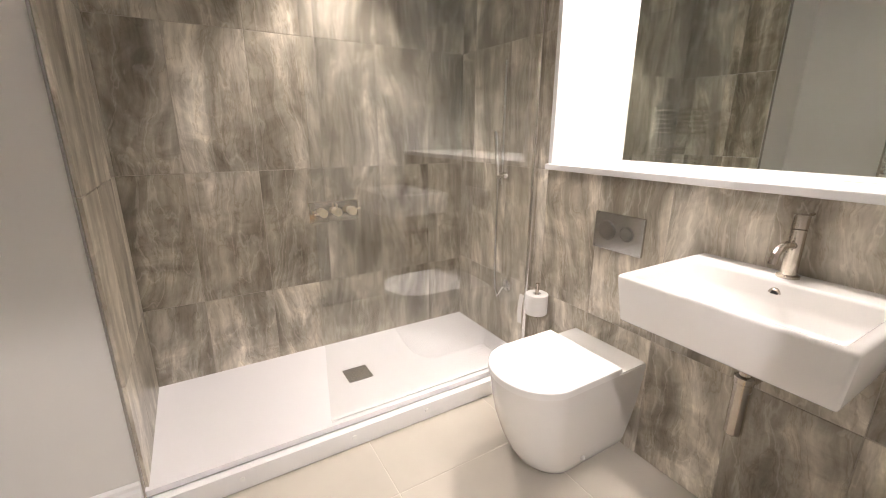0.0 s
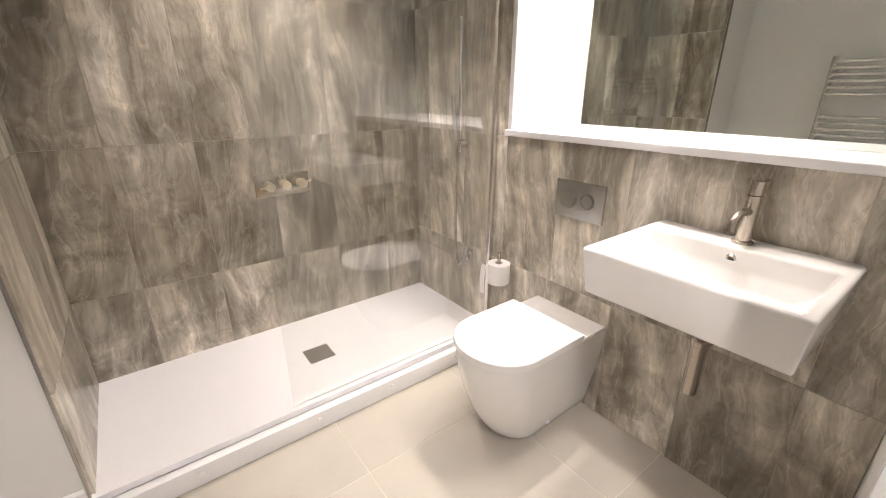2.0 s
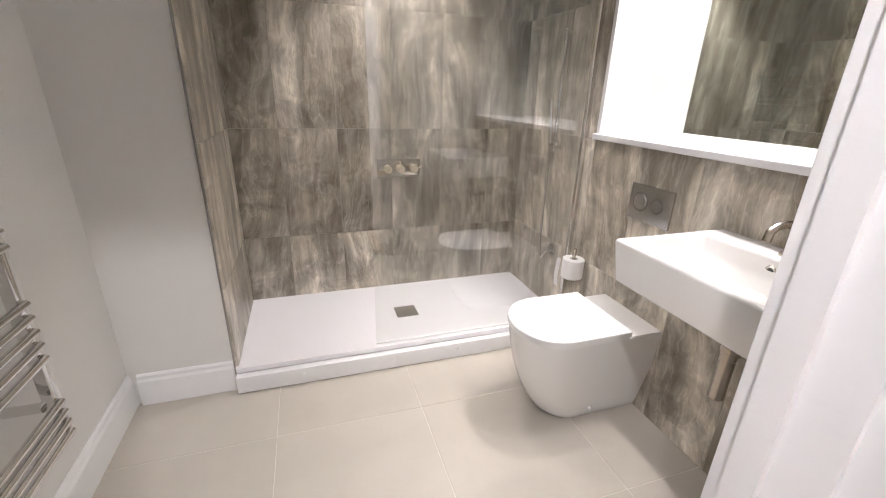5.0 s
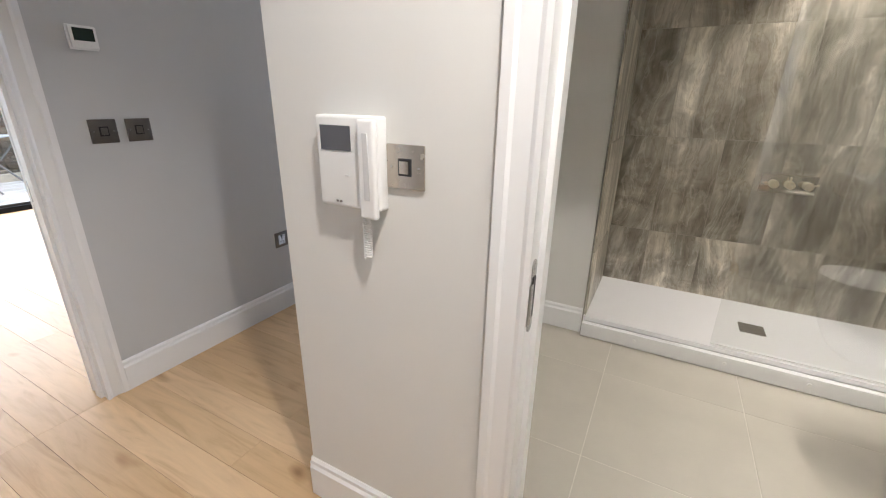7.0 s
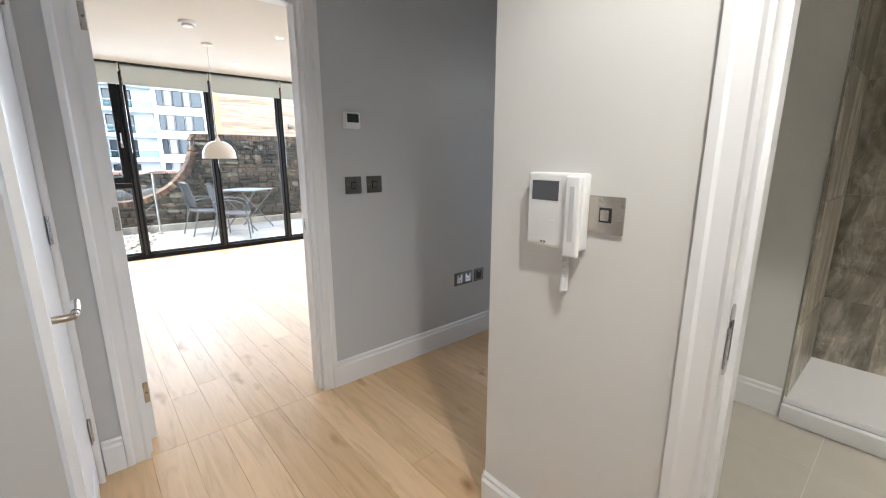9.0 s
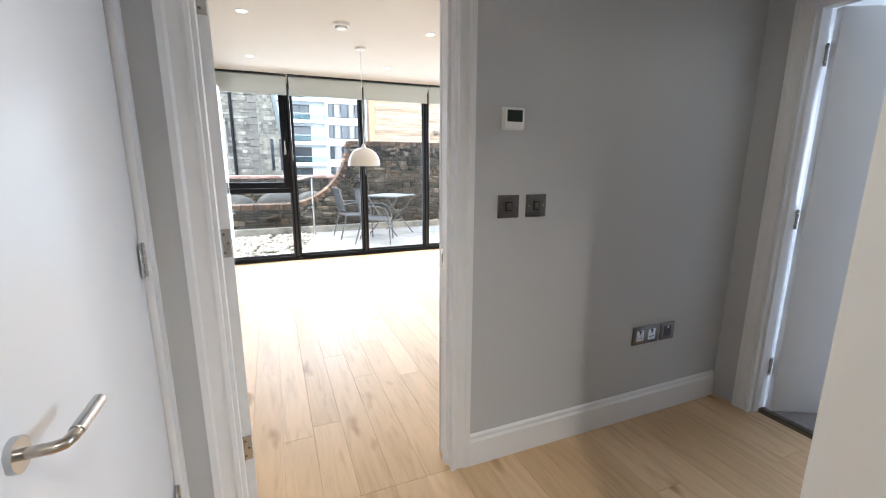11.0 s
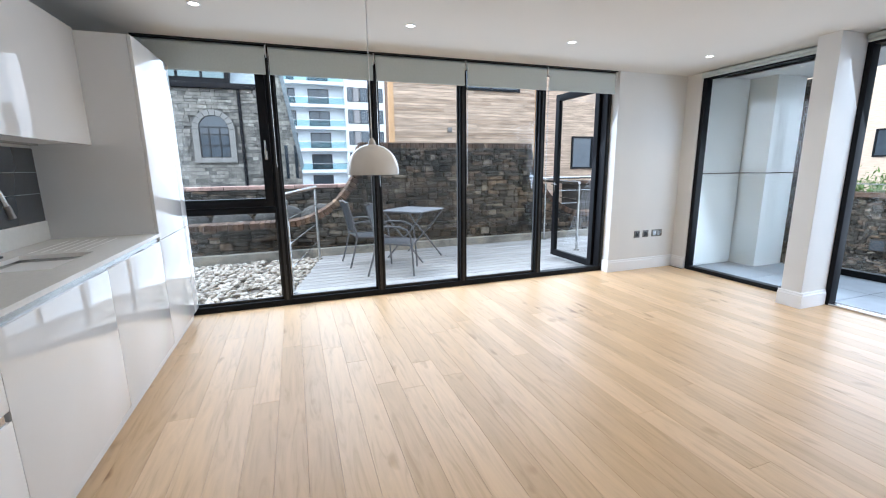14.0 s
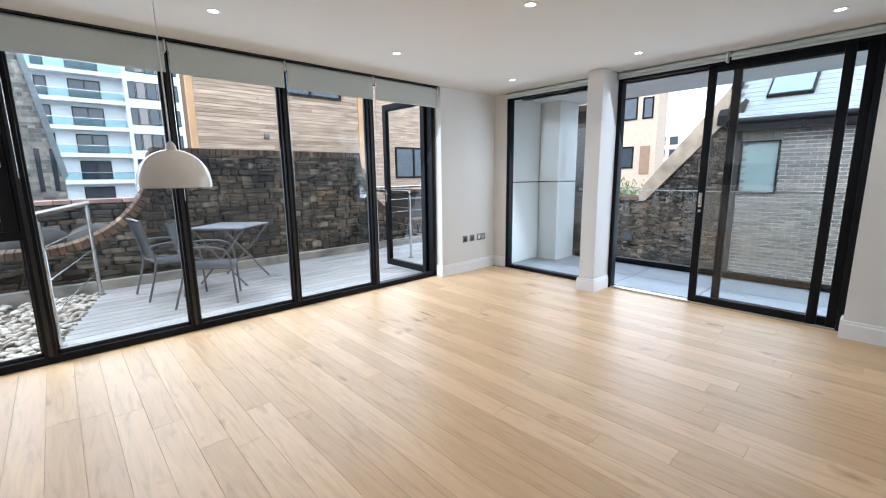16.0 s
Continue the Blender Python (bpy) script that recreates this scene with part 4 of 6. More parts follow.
tube(bm, end + Vector((u.x * 0.012, u.y * 0.012, -0.035)), end + Vector((u.x * 0.03, u.y * 0.03, -0.10)), 0.016, 16)
part("spray_head", bm, BRONZE, ktap)
bm = bmesh.new()
tube(bm, (-2.72, -1.685, 0.98), (-2.65, -1.64, 0.985), 0.016, 16)
tube(bm, (-2.65, -1.64, 0.985), (-2.635, -1.63, 1.04), 0.004, 8)
part("lever", bm, STEEL, ktap)
plug = thing("sink_plug", (-2.88, -1.69, 0.908), "black sink plug lying on the worktop", "plug")
bm = bmesh.new()
lathe(bm, (-2.88, -1.69, 0.909), [(0, 0), (0.04, 0), (0.04, 0.008), (0.012, 0.014), (0.010, 0.03), (0.0, 0.032)], 20)
part("disc", bm, BLACK, plug)
hob = thing("hob", (-1.6, -1.45, 0.909), "black glass induction hob set in the worktop", "hob")
part("glass", boxes((-1.885, -1.30, -1.68, -1.235, 0.909, 0.914), bevel=0.0015, segments=1), surf("black_hob_glass", (0.008, 0.008, 0.009), 0.06, var=0.05, bump=0), hob)
for hx, hy, r in ((-1.74, -1.56, 0.085), (-1.74, -1.35, 0.07), (-1.45, -1.56, 0.07), (-1.45, -1.35, 0.085)):
    bm = bmesh.new()
    bent(bm, arc((hx, hy, 0.9142), r, 0, 2 * math.pi, 40, (1, 0, 0), (0, 1, 0)), 0.0012, 4)
    part("zone_ring", bm, STEEL, hob)
socket("x", -1.748, 1, -2.19, 1.11, 0.09, 0.09, 1, "brushed steel socket on the splashback", STEEL)

# ---- living room windows ----
WX0, WX1 = -4.56, -4.47
MUL = [-1.38, -0.385, 0.56, 1.50, 2.47, 3.40]
win = thing("window_1", (-4.5, 1.0, 0), "floor-to-ceiling dark grey aluminium window wall", "window", "", "structure")
part("sill_rail", boxes((WX0, WX1, -1.42, 3.42, -0.005, 0.058), bevel=0.003), ALU, win)
part("head_rail", boxes((WX0, WX1, -1.42, 3.42, 2.33, 2.4), bevel=0.003), ALU, win)
for y in MUL:
    part("mullion", boxes((WX0 - 0.004, WX1 + 0.004, y - 0.036, y + 0.036, 0.058, 2.33), bevel=0.004), ALU, win)
    part("pressing", boxes((WX1 + 0.005, WX1 + 0.012, y - 0.012, y + 0.012, 0.058, 2.33)), BLACK, win, "", False)
part("transom", boxes((WX0, WX1, MUL[0] + 0.037, MUL[1] - 0.037, 0.925, 0.985), bevel=0.003), ALU, win)
sash = part("sash", boxes((WX0 + 0.01, WX1 + 0.012, MUL[0] + 0.04, MUL[0] + 0.115, 0.99, 2.325), (WX0 + 0.01, WX1 + 0.012, MUL[1] - 0.118, MUL[1] - 0.04, 0.99, 2.325), (WX0 + 0.01, WX1 + 0.012, MUL[0] + 0.115, MUL[1] - 0.118, 0.99, 1.065), (WX0 + 0.01, WX1 + 0.012, MUL[0] + 0.115, MUL[1] - 0.118, 2.25, 2.325), bevel=0.003), ALU, win, "opening sash in dark grey aluminium")
bm = boxes((WX1 + 0.011, WX1 + 0.022, MUL[1] - 0.092, MUL[1] - 0.066, 1.42, 1.50), bevel=0.003)
bent(bm, [(WX1 + 0.02, MUL[1] - 0.079, 1.47), (WX1 + 0.05, MUL[1] - 0.079, 1.472), (WX1 + 0.056, MUL[1] - 0.079, 1.485), (WX1 + 0.058, MUL[1] - 0.079, 1.59)], 0.008, 8)
part("sash_handle", bm, STEEL, sash, "satin steel window handle")
for k in range(5):
    y0, y1 = MUL[k] + 0.036, MUL[k + 1] - 0.036
    if k == 4:
        continue
    part("gasket", boxes((WX0 + 0.03, WX0 + 0.05, y0, y0 + 0.016, 0.058, 2.33), (WX0 + 0.03, WX0 + 0.05, y1 - 0.016, y1, 0.058, 2.33), (WX0 + 0.03, WX0 + 0.05, y0, y1, 0.058, 0.085)), BLACK, win, "", False)
    for z0, z1 in (((0.058, 0.925), (1.065, 2.25)) if k == 0 else ((0.058, 2.33),)):
        g = part("pane", boxes((-4.522, -4.514, y0, y1, z0, z1)), PANE, win, "clear glass pane", False)
        g.visible_shadow = False

door = thing("terrace_door", (-4.56, 3.36, 0), "dark grey aluminium glazed door folded out onto the deck", "door")
A0, A1 = -5.46, -4.575
part("stile", boxes((A0, A0 + 0.075, 3.33, 3.39, 0.03, 2.30), bevel=0.004), ALU, door)
part("stile", boxes((A1 - 0.075, A1, 3.33, 3.39, 0.03, 2.30), bevel=0.004), ALU, door)
part("rail", boxes((A0 + 0.075, A1 - 0.075, 3.33, 3.39, 0.03, 0.115), bevel=0.004), ALU, door)
part("rail", boxes((A0 + 0.075, A1 - 0.075, 3.33, 3.39, 2.215, 2.30), bevel=0.004), ALU, door)
g = part("pane", boxes((A0 + 0.075, A1 - 0.075, 3.356, 3.364, 0.115, 2.215)), PANE, door, "clear glass pane", False)
g.visible_shadow = False
for z in (0.25, 1.15, 2.05):
    bm = bmesh.new()
    tube(bm, (A1 + 0.006, 3.40, z - 0.055), (A1 + 0.006, 3.40, z + 0.055), 0.011, 12)
    box(bm, A1 - 0.03, A1 + 0.004, 3.39, 3.396, z - 0.045, z + 0.045)
    part("hinge", bm, STEEL, door, "satin steel hinge")
bm = boxes((A0 + 0.022, A0 + 0.052, 3.318, 3.33, 0.95, 1.12), bevel=0.003)
bent(bm, [(A0 + 0.037, 3.32, 1.07), (A0 + 0.037, 3.285, 1.07), (A0 + 0.045, 3.278, 1.07), (A0 + 0.15, 3.278, 1.07)], 0.008, 8)
part("handle", bm, STEEL, door, "satin steel lever handle")
door.rotation_euler = (0, 0, radians(1))

for k in range(5):
    y0, y1 = MUL[k] + 0.012, MUL[k + 1] - 0.012
    blind = thing("roller_blind", (-4.42, (y0 + y1) / 2, 2.38), "pale grey roller blind drawn nearly up", "blind", "roller blinds")
    bm = bmesh.new()
    tube(bm, (-4.415, y0, 2.355), (-4.415, y1, 2.355), 0.032, 20)
    part("roll", bm, BLIND, blind)
    part("fabric", boxes((-4.386, -4.3835, y0 + 0.005, y1 - 0.005, 2.165, 2.352)), BLIND, blind, "", False)
    part("bottom_bar", boxes((-4.392, -4.378, y0 + 0.005, y1 - 0.005, 2.148, 2.170), bevel=0.004), BLIND, blind)
    part("headrail", boxes((-4.46, -4.36, y0 - 0.01, y1 + 0.01, 2.389, 2.3995)), BLACK, blind, "", False)
    part("end_bracket", boxes((-4.45, -4.37, y1 + 0.001, y1 + 0.009, 2.30, 2.392)), PLASTIC, blind, "", False)
    if k:
        bm = bmesh.new()
        for s in (-0.006, 0.006):
            tube(bm, (-4.38 + s, y0 - 0.002, 2.33), (-4.38 + s, y0 - 0.002, 1.35 if k < 2 else 1.15), 0.0016, 6)
        part("chain", bm, STEEL, blind)

FY0, FY1 = 4.47, 4.56
win = thing("window_2", (-3.4, 4.5, 0), "tall fixed window in a dark grey aluminium frame", "window", "", "structure")
for x in (-4.115, -2.80):
    part("jamb", boxes((x - 0.025, x + 0.025, FY0, FY1, 0, 2.36), bevel=0.003), ALU, win)
part("sill_rail", boxes((-4.09, -2.825, FY0, FY1, -0.004, 0.045), bevel=0.003), ALU, win)
part("head_rail", boxes((-4.09, -2.825, FY0, FY1, 2.32, 2.36), bevel=0.003), ALU, win)
g = part("pane", boxes((-4.09, -2.825, 4.512, 4.52, 0.045, 2.32)), PANE, win, "clear glass pane", False)
g.visible_shadow = False
slider = thing("sliding_door", (-1.6, 4.5, 0), "dark grey aluminium sliding glass door, half open", "door", "", "structure")
for x in (-2.578, -0.585):
    part("jamb", boxes((x - 0.022, x + 0.022, FY0 - 0.01, FY1, 0, 2.36), bevel=0.003), ALU, slider)
part("track", boxes((-2.556, -0.607, FY0 - 0.02, FY1, -0.006, 0.022), bevel=0.003), STEEL, slider)
part("head_rail", boxes((-2.556, -0.607, FY0 - 0.01, FY1, 2.31, 2.36), bevel=0.003), ALU, slider)
for nm, a0, a1, y0 in (("fixed_leaf", -1.548, -0.607, 4.525), ("sliding_leaf", -1.74, -0.735, 4.475)):
    lf = part(nm, boxes((a0, a0 + 0.068, y0, y0 + 0.035, 0.022, 2.31), (a1 - 0.068, a1, y0, y0 + 0.035, 0.022, 2.31), (a0 + 0.068, a1 - 0.068, y0, y0 + 0.035, 0.022, 0.085), (a0 + 0.068, a1 - 0.068, y0, y0 + 0.035, 2.25, 2.31), bevel=0.003), ALU, slider)
    g = part("pane", boxes((a0 + 0.068, a1 - 0.068, y0 + 0.014, y0 + 0.021, 0.085, 2.25)), PANE, lf, "clear glass pane", False)
    g.visible_shadow = False
    if nm == "sliding_leaf":
        bm = boxes((a0 + 0.018, a0 + 0.05, y0 - 0.012, y0, 0.99, 1.13), bevel=0.004)
        bent(bm, [(a0 + 0.034, y0 - 0.008, 1.01), (a0 + 0.034, y0 - 0.045, 1.02), (a0 + 0.034, y0 - 0.045, 1.11), (a0 + 0.034, y0 - 0.008, 1.12)], 0.007, 8)
        tube(bm, (a0 + 0.034, y0, 0.95), (a0 + 0.034, y0 - 0.012, 0.95), 0.014, 12)
        part("handle", bm, STEEL, lf, "satin steel pull handle and lock")
for x0, x1 in ((-4.12, -2.79), (-2.59, -1.58), (-1.56, -0.57)):
    blind = thing("roller_blind", ((x0 + x1) / 2, 4.42, 2.38), "pale grey roller blind rolled fully up", "blind", "roller blinds")
    bm = bmesh.new()
    tube(bm, (x0 + 0.01, 4.43, 2.365), (x1 - 0.01, 4.43, 2.365), 0.028, 20)
    part("roll", bm, BLIND, blind)
    part("bottom_bar", boxes((x0 + 0.012, x1 - 0.012, 4.40, 4.414, 2.322, 2.342), bevel=0.004), BLIND, blind)
    part("end_bracket", boxes((x1 - 0.008, x1 + 0.004, 4.39, 4.46, 2.31, 2.398)), PLASTIC, blind, "", False)

skirting("baseboard_living", [("y", -4.35, 3.42, 4.46, 1), ("x", 4.46, -4.332, -4.14, -1), ("x", 4.11, -2.793, -2.582, -1), ("y", -2.775, 4.11, 4.45, -1), ("y", -2.60, 4.11, 4.45, 1), ("x", 4.30, -0.56, -0.12, -1), ("y", -0.12, 0.07, 4.28, -1)])
structure("baseboard_end", boxes((-4.45, -4.332, 3.402, 3.42, 0, 0.15), (-0.578, -0.56, 4.28, 4.45, 0, 0.15), bevel=0.002), SATIN, "white painted skirting return", "skirting")

# ---- ceiling fittings ----


def downlight(x, y, group, lens=GLOW, H=H):
    t = thing("downlight", (x, y, H), "small round recessed white downlight, lit", "downlight", group)
    bm = bmesh.new()
    lathe(bm, (x, y, H), [(0.030, 0.0), (0.030, -0.004), (0.036, -0.006), (0.043, -0.004), (0.044, 0.0)], 28)
    part("trim_ring", bm, PLASTIC, t)
    bm = bmesh.new()
    tube(bm, (x, y, H - 0.0035), (x, y, H - 0.001), 0.030, 24)
    part("lens", bm, lens, t, "glowing lens")


for x, y in LIVING_SPOTS:
    downlight(x, y, "living room downlights")
for x, y in BATH_SPOTS:
    downlight(x, y, "bathroom downlights")
for x, y in RECESS_SPOTS:
    downlight(x, y, "bathroom downlights", GLOW, 2.25)
for x, y in HALL_SPOTS:
    downlight(x, y, "hall downlights")
smoke = thing("smoke_alarm", (-2.14, -0.06, H), "round white ceiling smoke alarm", "smoke alarm")
bm = bmesh.new()
lathe(bm, (-2.14, -0.06, H), [(0.0, -0.042), (0.038, -0.042), (0.042, -0.036), (0.042, -0.024), (0.062, -0.020), (0.066, -0.012), (0.066, 0.0)], 32)
part("case", bm, PLASTIC, smoke)
bm = bmesh.new()
for k in range(16):
    a = k * math.pi / 8
    box(bm, -2.14 + 0.0425 * math.cos(a) - 0.003, -2.14 + 0.0425 * math.cos(a) + 0.003, -0.06 + 0.0425 * math.sin(a) - 0.003, -0.06 + 0.0425 * math.sin(a) + 0.003, H - 0.034, H - 0.026)
part("vent", bm, BRONZE, smoke, "", False)
PX, PY = -2.80, 0.222
pend = thing("pendant_lamp", (PX, PY, H), "glossy off-white dome pendant lamp on a thin cord", "pendant lamp")
bm = bmesh.new()
lathe(bm, (PX, PY, H), [(0.0, -0.028), (0.02, -0.028), (0.05, -0.016), (0.052, 0.0)], 28)
part("ceiling_rose", bm, PLASTIC, pend)
bm = bmesh.new()
tube(bm, (PX, PY, H - 0.02), (PX, PY, 1.50), 0.0032, 8)
part("cord", bm, PLASTIC, pend)
bm = bmesh.new()
R = 0.158
prof = [(R * math.sin(a), 1.302 + 0.172 * math.cos(a) ** 0.9) for a in np.linspace(math.pi / 2, 0.16, 18)]
prof = [(R, 1.296)] + prof + [(0.022, 1.478), (0.020, 1.492), (0.010, 1.507), (0.004, 1.512)]
inner = [(max(0.002, r - 0.004), z - 0.004) for r, z in prof[::-1]]
lathe(bm, (PX, PY, 0), prof + inner, 48)
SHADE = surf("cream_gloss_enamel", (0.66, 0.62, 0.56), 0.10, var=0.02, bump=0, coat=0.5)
part("shade", bm, SHADE, pend)

# ---- terraces and the neighbourhood ----
DECK = surf("weathered_deck_board", (0.33, 0.32, 0.305), 0.8, var=0.16, scale=2.5, bump=0.25, fine=70, jitter=13.0, stretch=(6, 1, 6), spread=[(0.84, 0.84, 0.84), (1, 1, 1), (1.12, 1.12, 1.12)])
RUBBLE = surf("dark_rubble_stone", (0.096, 0.088, 0.076), 0.9, var=0.6, scale=7.0, bump=0.8, fine=45, jitter=23.0, spec=0.25, spread=[(0.45, 0.44, 0.44), (0.8, 0.78, 0.74), (1.0, 0.95, 0.88), (1.25, 1.0, 0.82), (1.7, 1.62, 1.5)])
MORTAR = surf("dark_mortar", (0.034, 0.031, 0.027), 0.95, var=0.4, scale=9, bump=0.6, fine=60)
OLD_BRICK = surf("old_red_brick", (0.098, 0.068, 0.052), 0.92, var=0.5, scale=9, bump=0.6, fine=60, jitter=17.0, spec=0.25, spread=[(0.6, 0.62, 0.62), (1.0, 1.0, 1.0), (1.25, 1.1, 1.0), (1.9, 2.0, 1.9)])
STONE_TONES = [(0.55, 0.55, 0.55), (0.9, 0.89, 0.86), (1.05, 1.03, 0.98), (1.5, 1.48, 1.42)]
# Grey stone of the arched-window building; its front's shadow is put into the base colour.
SHADED_STONE = surf("shaded_grey_coursed_stone", (0.24, 0.228, 0.205), 0.9, var=0.35, scale=5, bump=0.5, fine=40, jitter=19.0, spread=STONE_TONES)
SHADED_STONE_REST = surf("shaded_grey_coursed_stonework", (0.24, 0.228, 0.205), 0.9, var=0.35, scale=5, bump=0.5, fine=40, spread=STONE_TONES, island=True)
WING_STONE = surf("light_coursed_stonework", (0.42, 0.40, 0.355), 0.9, var=0.3, scale=5, bump=0.5, fine=40, spread=STONE_TONES, island=True)
CONCRETE = surf("weathered_concrete", (0.36, 0.34, 0.30), 0.9, var=0.2, scale=4, bump=0.3, fine=70)
PEBBLE = surf("cream_pebble", (0.50, 0.44, 0.35), 0.7, var=0.35, scale=9, bump=0.1, fine=80)
TIMBER = surf("weathered_cedar", (0.47, 0.345, 0.245), 0.8, var=0.34, scale=1.4, bump=0.2, fine=60, jitter=31.0, stretch=(1, 1, 9), spread=[(0.72, 0.68, 0.64), (1, 1, 1), (1.2, 1.2, 1.2)])
TIMBER_NEW = surf("fresh_larch", (0.55, 0.33, 0.16), 0.7, var=0.12, scale=3, bump=0.1)
RENDER_WHITE = surf("white_render", (0.72, 0.74, 0.75), 0.85, var=0.04, bump=0.05)
SLATE = surf("blue_grey_slate", (0.27, 0.305, 0.31), 0.6, var=0.18, scale=6, bump=0.15, fine=50, jitter=7.0)
BUFF_TONES = [(0.7, 0.7, 0.7), (1, 1, 1), (1.25, 1.22, 1.18)]
BUFF = surf("grey_buff_brick", (0.20, 0.185, 0.165), 0.9, var=0.3, scale=7, bump=0.3, fine=60, jitter=15.0, spread=BUFF_TONES)
BUFF_REST = surf("grey_buff_brickwork", (0.20, 0.185, 0.165), 0.9, var=0.3, scale=7, bump=0.3, fine=60, spread=BUFF_TONES, island=True)
PALE_MORTAR = surf("pale_mortar", (0.78, 0.77, 0.74), 0.95, var=0.1, scale=20, bump=0.2)
PAVER = surf("grey_paving", (0.34, 0.37, 0.40), 0.75, var=0.08, scale=5, bump=0.1, fine=90, jitter=6.0)
WINDOW_DARK = surf("dark_window_glass", (0.05, 0.065, 0.08), 0.05, var=0.1, bump=0, coat=0.6)
FROSTED = surf("frosted_window_glass", (0.22, 0.29, 0.29), 0.3, var=0.05, bump=0.02)
PALE_PANEL = surf("white_cladding_panel", (0.82, 0.835, 0.80), 0.4, var=0.03, bump=0.02)
LEAF = surf("fresh_leaf", (0.10, 0.17, 0.035), 0.6, var=0.3, scale=20, bump=0.1)
CREAM = surf("warm_cladding", (0.56, 0.44, 0.33), 0.8, var=0.12, scale=3, bump=0.1, stretch=(1, 1, 6))
MESHWEAVE = surf("grey_mesh_seat", (0.13, 0.135, 0.145), 0.45, var=0.15, scale=60, bump=0.4, fine=600)
ANTHRACITE = surf("grey_powder_coat", (0.15, 0.15, 0.155), 0.35, 0.5, var=0.08, bump=0.03)
STREET = surf("asphalt", (0.05, 0.05, 0.05), 0.9, var=0.2, scale=3, bump=0.3)

structure("ground", boxes((-400, 400, -400, 400, -3.2, -3.1)), STREET, "dark asphalt ground far below the terrace", "ground")
structure("terrace_slab", boxes((-7.4, -4.565, -6, 7.5, -0.30, -0.07), (-4.6, -4.565, -1.45, 3.42, -0.07, -0.02), (-4.56, 1.0, 4.565, 6.12, -0.30, -0.055)), CONCRETE, "concrete slab under the terrace", "slab")
structure("facade", boxes((-4.75, -4.565, -6, -1.42, -3, 3.5), (-4.75, 3.75, -1.9, 5.15, 2.61, 3.4), (-4.75, -4.565, -1.42, 5.15, 2.41, 2.61), (-4.6, 0.5, 4.63, 6.1, 2.40, 2.6)), RENDER_WHITE, "white rendered outside wall and balcony soffit", "wall")

deck = structure("deck", boxes((-6.98, -4.62, -0.34, 6.5, -0.075, -0.045)), surf("deck_joist", (0.10, 0.09, 0.08), 0.9), "weathered grey timber deck", "deck")
rb = random.Random(8)
x = -4.63
k = 0
while x > -6.95:
    edge = -0.34 + 0.38 * (-4.93 - x) / 1.7
    y0 = edge
    for y1 in (1.9 + (k % 2) * 0.9, 6.3):
        ob = new("deck_board", mesh_of("deck_board", boxes((x - 0.134, x, y0, y1 - 0.004, -0.045, -0.02), bevel=0.003, segments=1), DECK))
        ob.parent = deck
        y0 = y1
    x -= 0.145
    k += 1

bm = bmesh.new()
rp = random.Random(21)
ico = bmesh.new()
bmesh.ops.create_icosphere(ico, subdivisions=1, radius=1)
iv = [v.co.copy() for v in ico.verts]
fi = [[v.index for v in f.verts] for f in ico.faces]
ico.free()
verts, faces = [], []
for n in range(2600):
    px, py = rp.uniform(-6.86, -4.63), rp.uniform(-3.4, 0.1)
    if py > -0.36 + 0.38 * (-4.93 - px) / 1.7:
        continue
    a, b_, c_ = rp.uniform(0.026, 0.062), rp.uniform(0.02, 0.045), rp.uniform(0.014, 0.028)
    m = Matrix.Translation((px, py, -0.055 + rp.uniform(0.0, 0.035))) @ Euler((rp.uniform(-0.3, 0.3), rp.uniform(-0.3, 0.3), rp.uniform(0, 6.28))).to_matrix().to_4x4()
    base = len(verts)
    verts += [m @ Vector((v.x * a, v.y * b_, v.z * c_)) for v in iv]
    faces += [[base + i for i in f] for f in fi]
me = bpy.data.meshes.new("pebbles")
me.from_pydata(verts, [], faces)
pm, pn, pl, pb = nodes_of("mixed_pebbles")
pg = pn.new("ShaderNodeNewGeometry")
pl.new(ramp_of(pn, pl, pg.outputs["Random Per Island"], [(0.0, (0.26, 0.225, 0.185)), (0.35, (0.42, 0.365, 0.30)), (0.7, (0.52, 0.465, 0.39)), (1.0, (0.58, 0.54, 0.47))]), pb.inputs["Base Color"])
pb.inputs["Roughness"].default_value = 0.75
me.materials.append(pm)
for p in me.polygons:
    p.use_smooth = True
tagged(new("pebbles", me), "bed of mixed cream and grey pebbles", "pebbles", "", "stuff")
# Dark sheet under the pebbles: the shade in their gaps is put into its colour.
structure("pebble_shade_sheet", boxes((-6.9, -4.62, -3.5, -0.3, -0.072, -0.06)), surf("pebble_shadow", (0.14, 0.12, 0.10), 0.95, var=0.3, scale=30, bump=0.5), "sheet in the colour of the shade between the pebbles", "bed")


def wall_top(y):
    """Height of the curved rubble wall along the deck."""
    if y < -0.45:
        return 0.44
    if y < 0.80:
        s = (y + 0.45) / 1.25
        return 0.44 + 1.20 * (1 - math.sqrt(max(0.0, 1 - s * s)))
    if y < 3.9:
        return 1.64
    s = min(1.0, (5.25 - y) / 1.35)
    return 0.34 + 1.30 * (1 - math.sqrt(max(0.0, 1 - s * s))) if y < 5.25 else 0.34


old = structure("wall_rubble", bmesh.new(), MORTAR, "old dark rubble stone wall with curved brick coping")
ys = [-6.0, -3.0, -0.45] + [-0.45 + 0.05 * i for i in range(1, 26)] + [3.9] + [3.9 + 0.0675 * i for i in range(1, 21)] + [7.2]
bm = bmesh.new()
prism(bm, [(-6.0, -0.3)] + [(y, wall_top(y)) for y in ys] + [(7.2, -0.3)], -7.34, -7.02, "x")
bm.to_mesh(old.data)
bm.free()
rs = random.Random(5)
protos = []
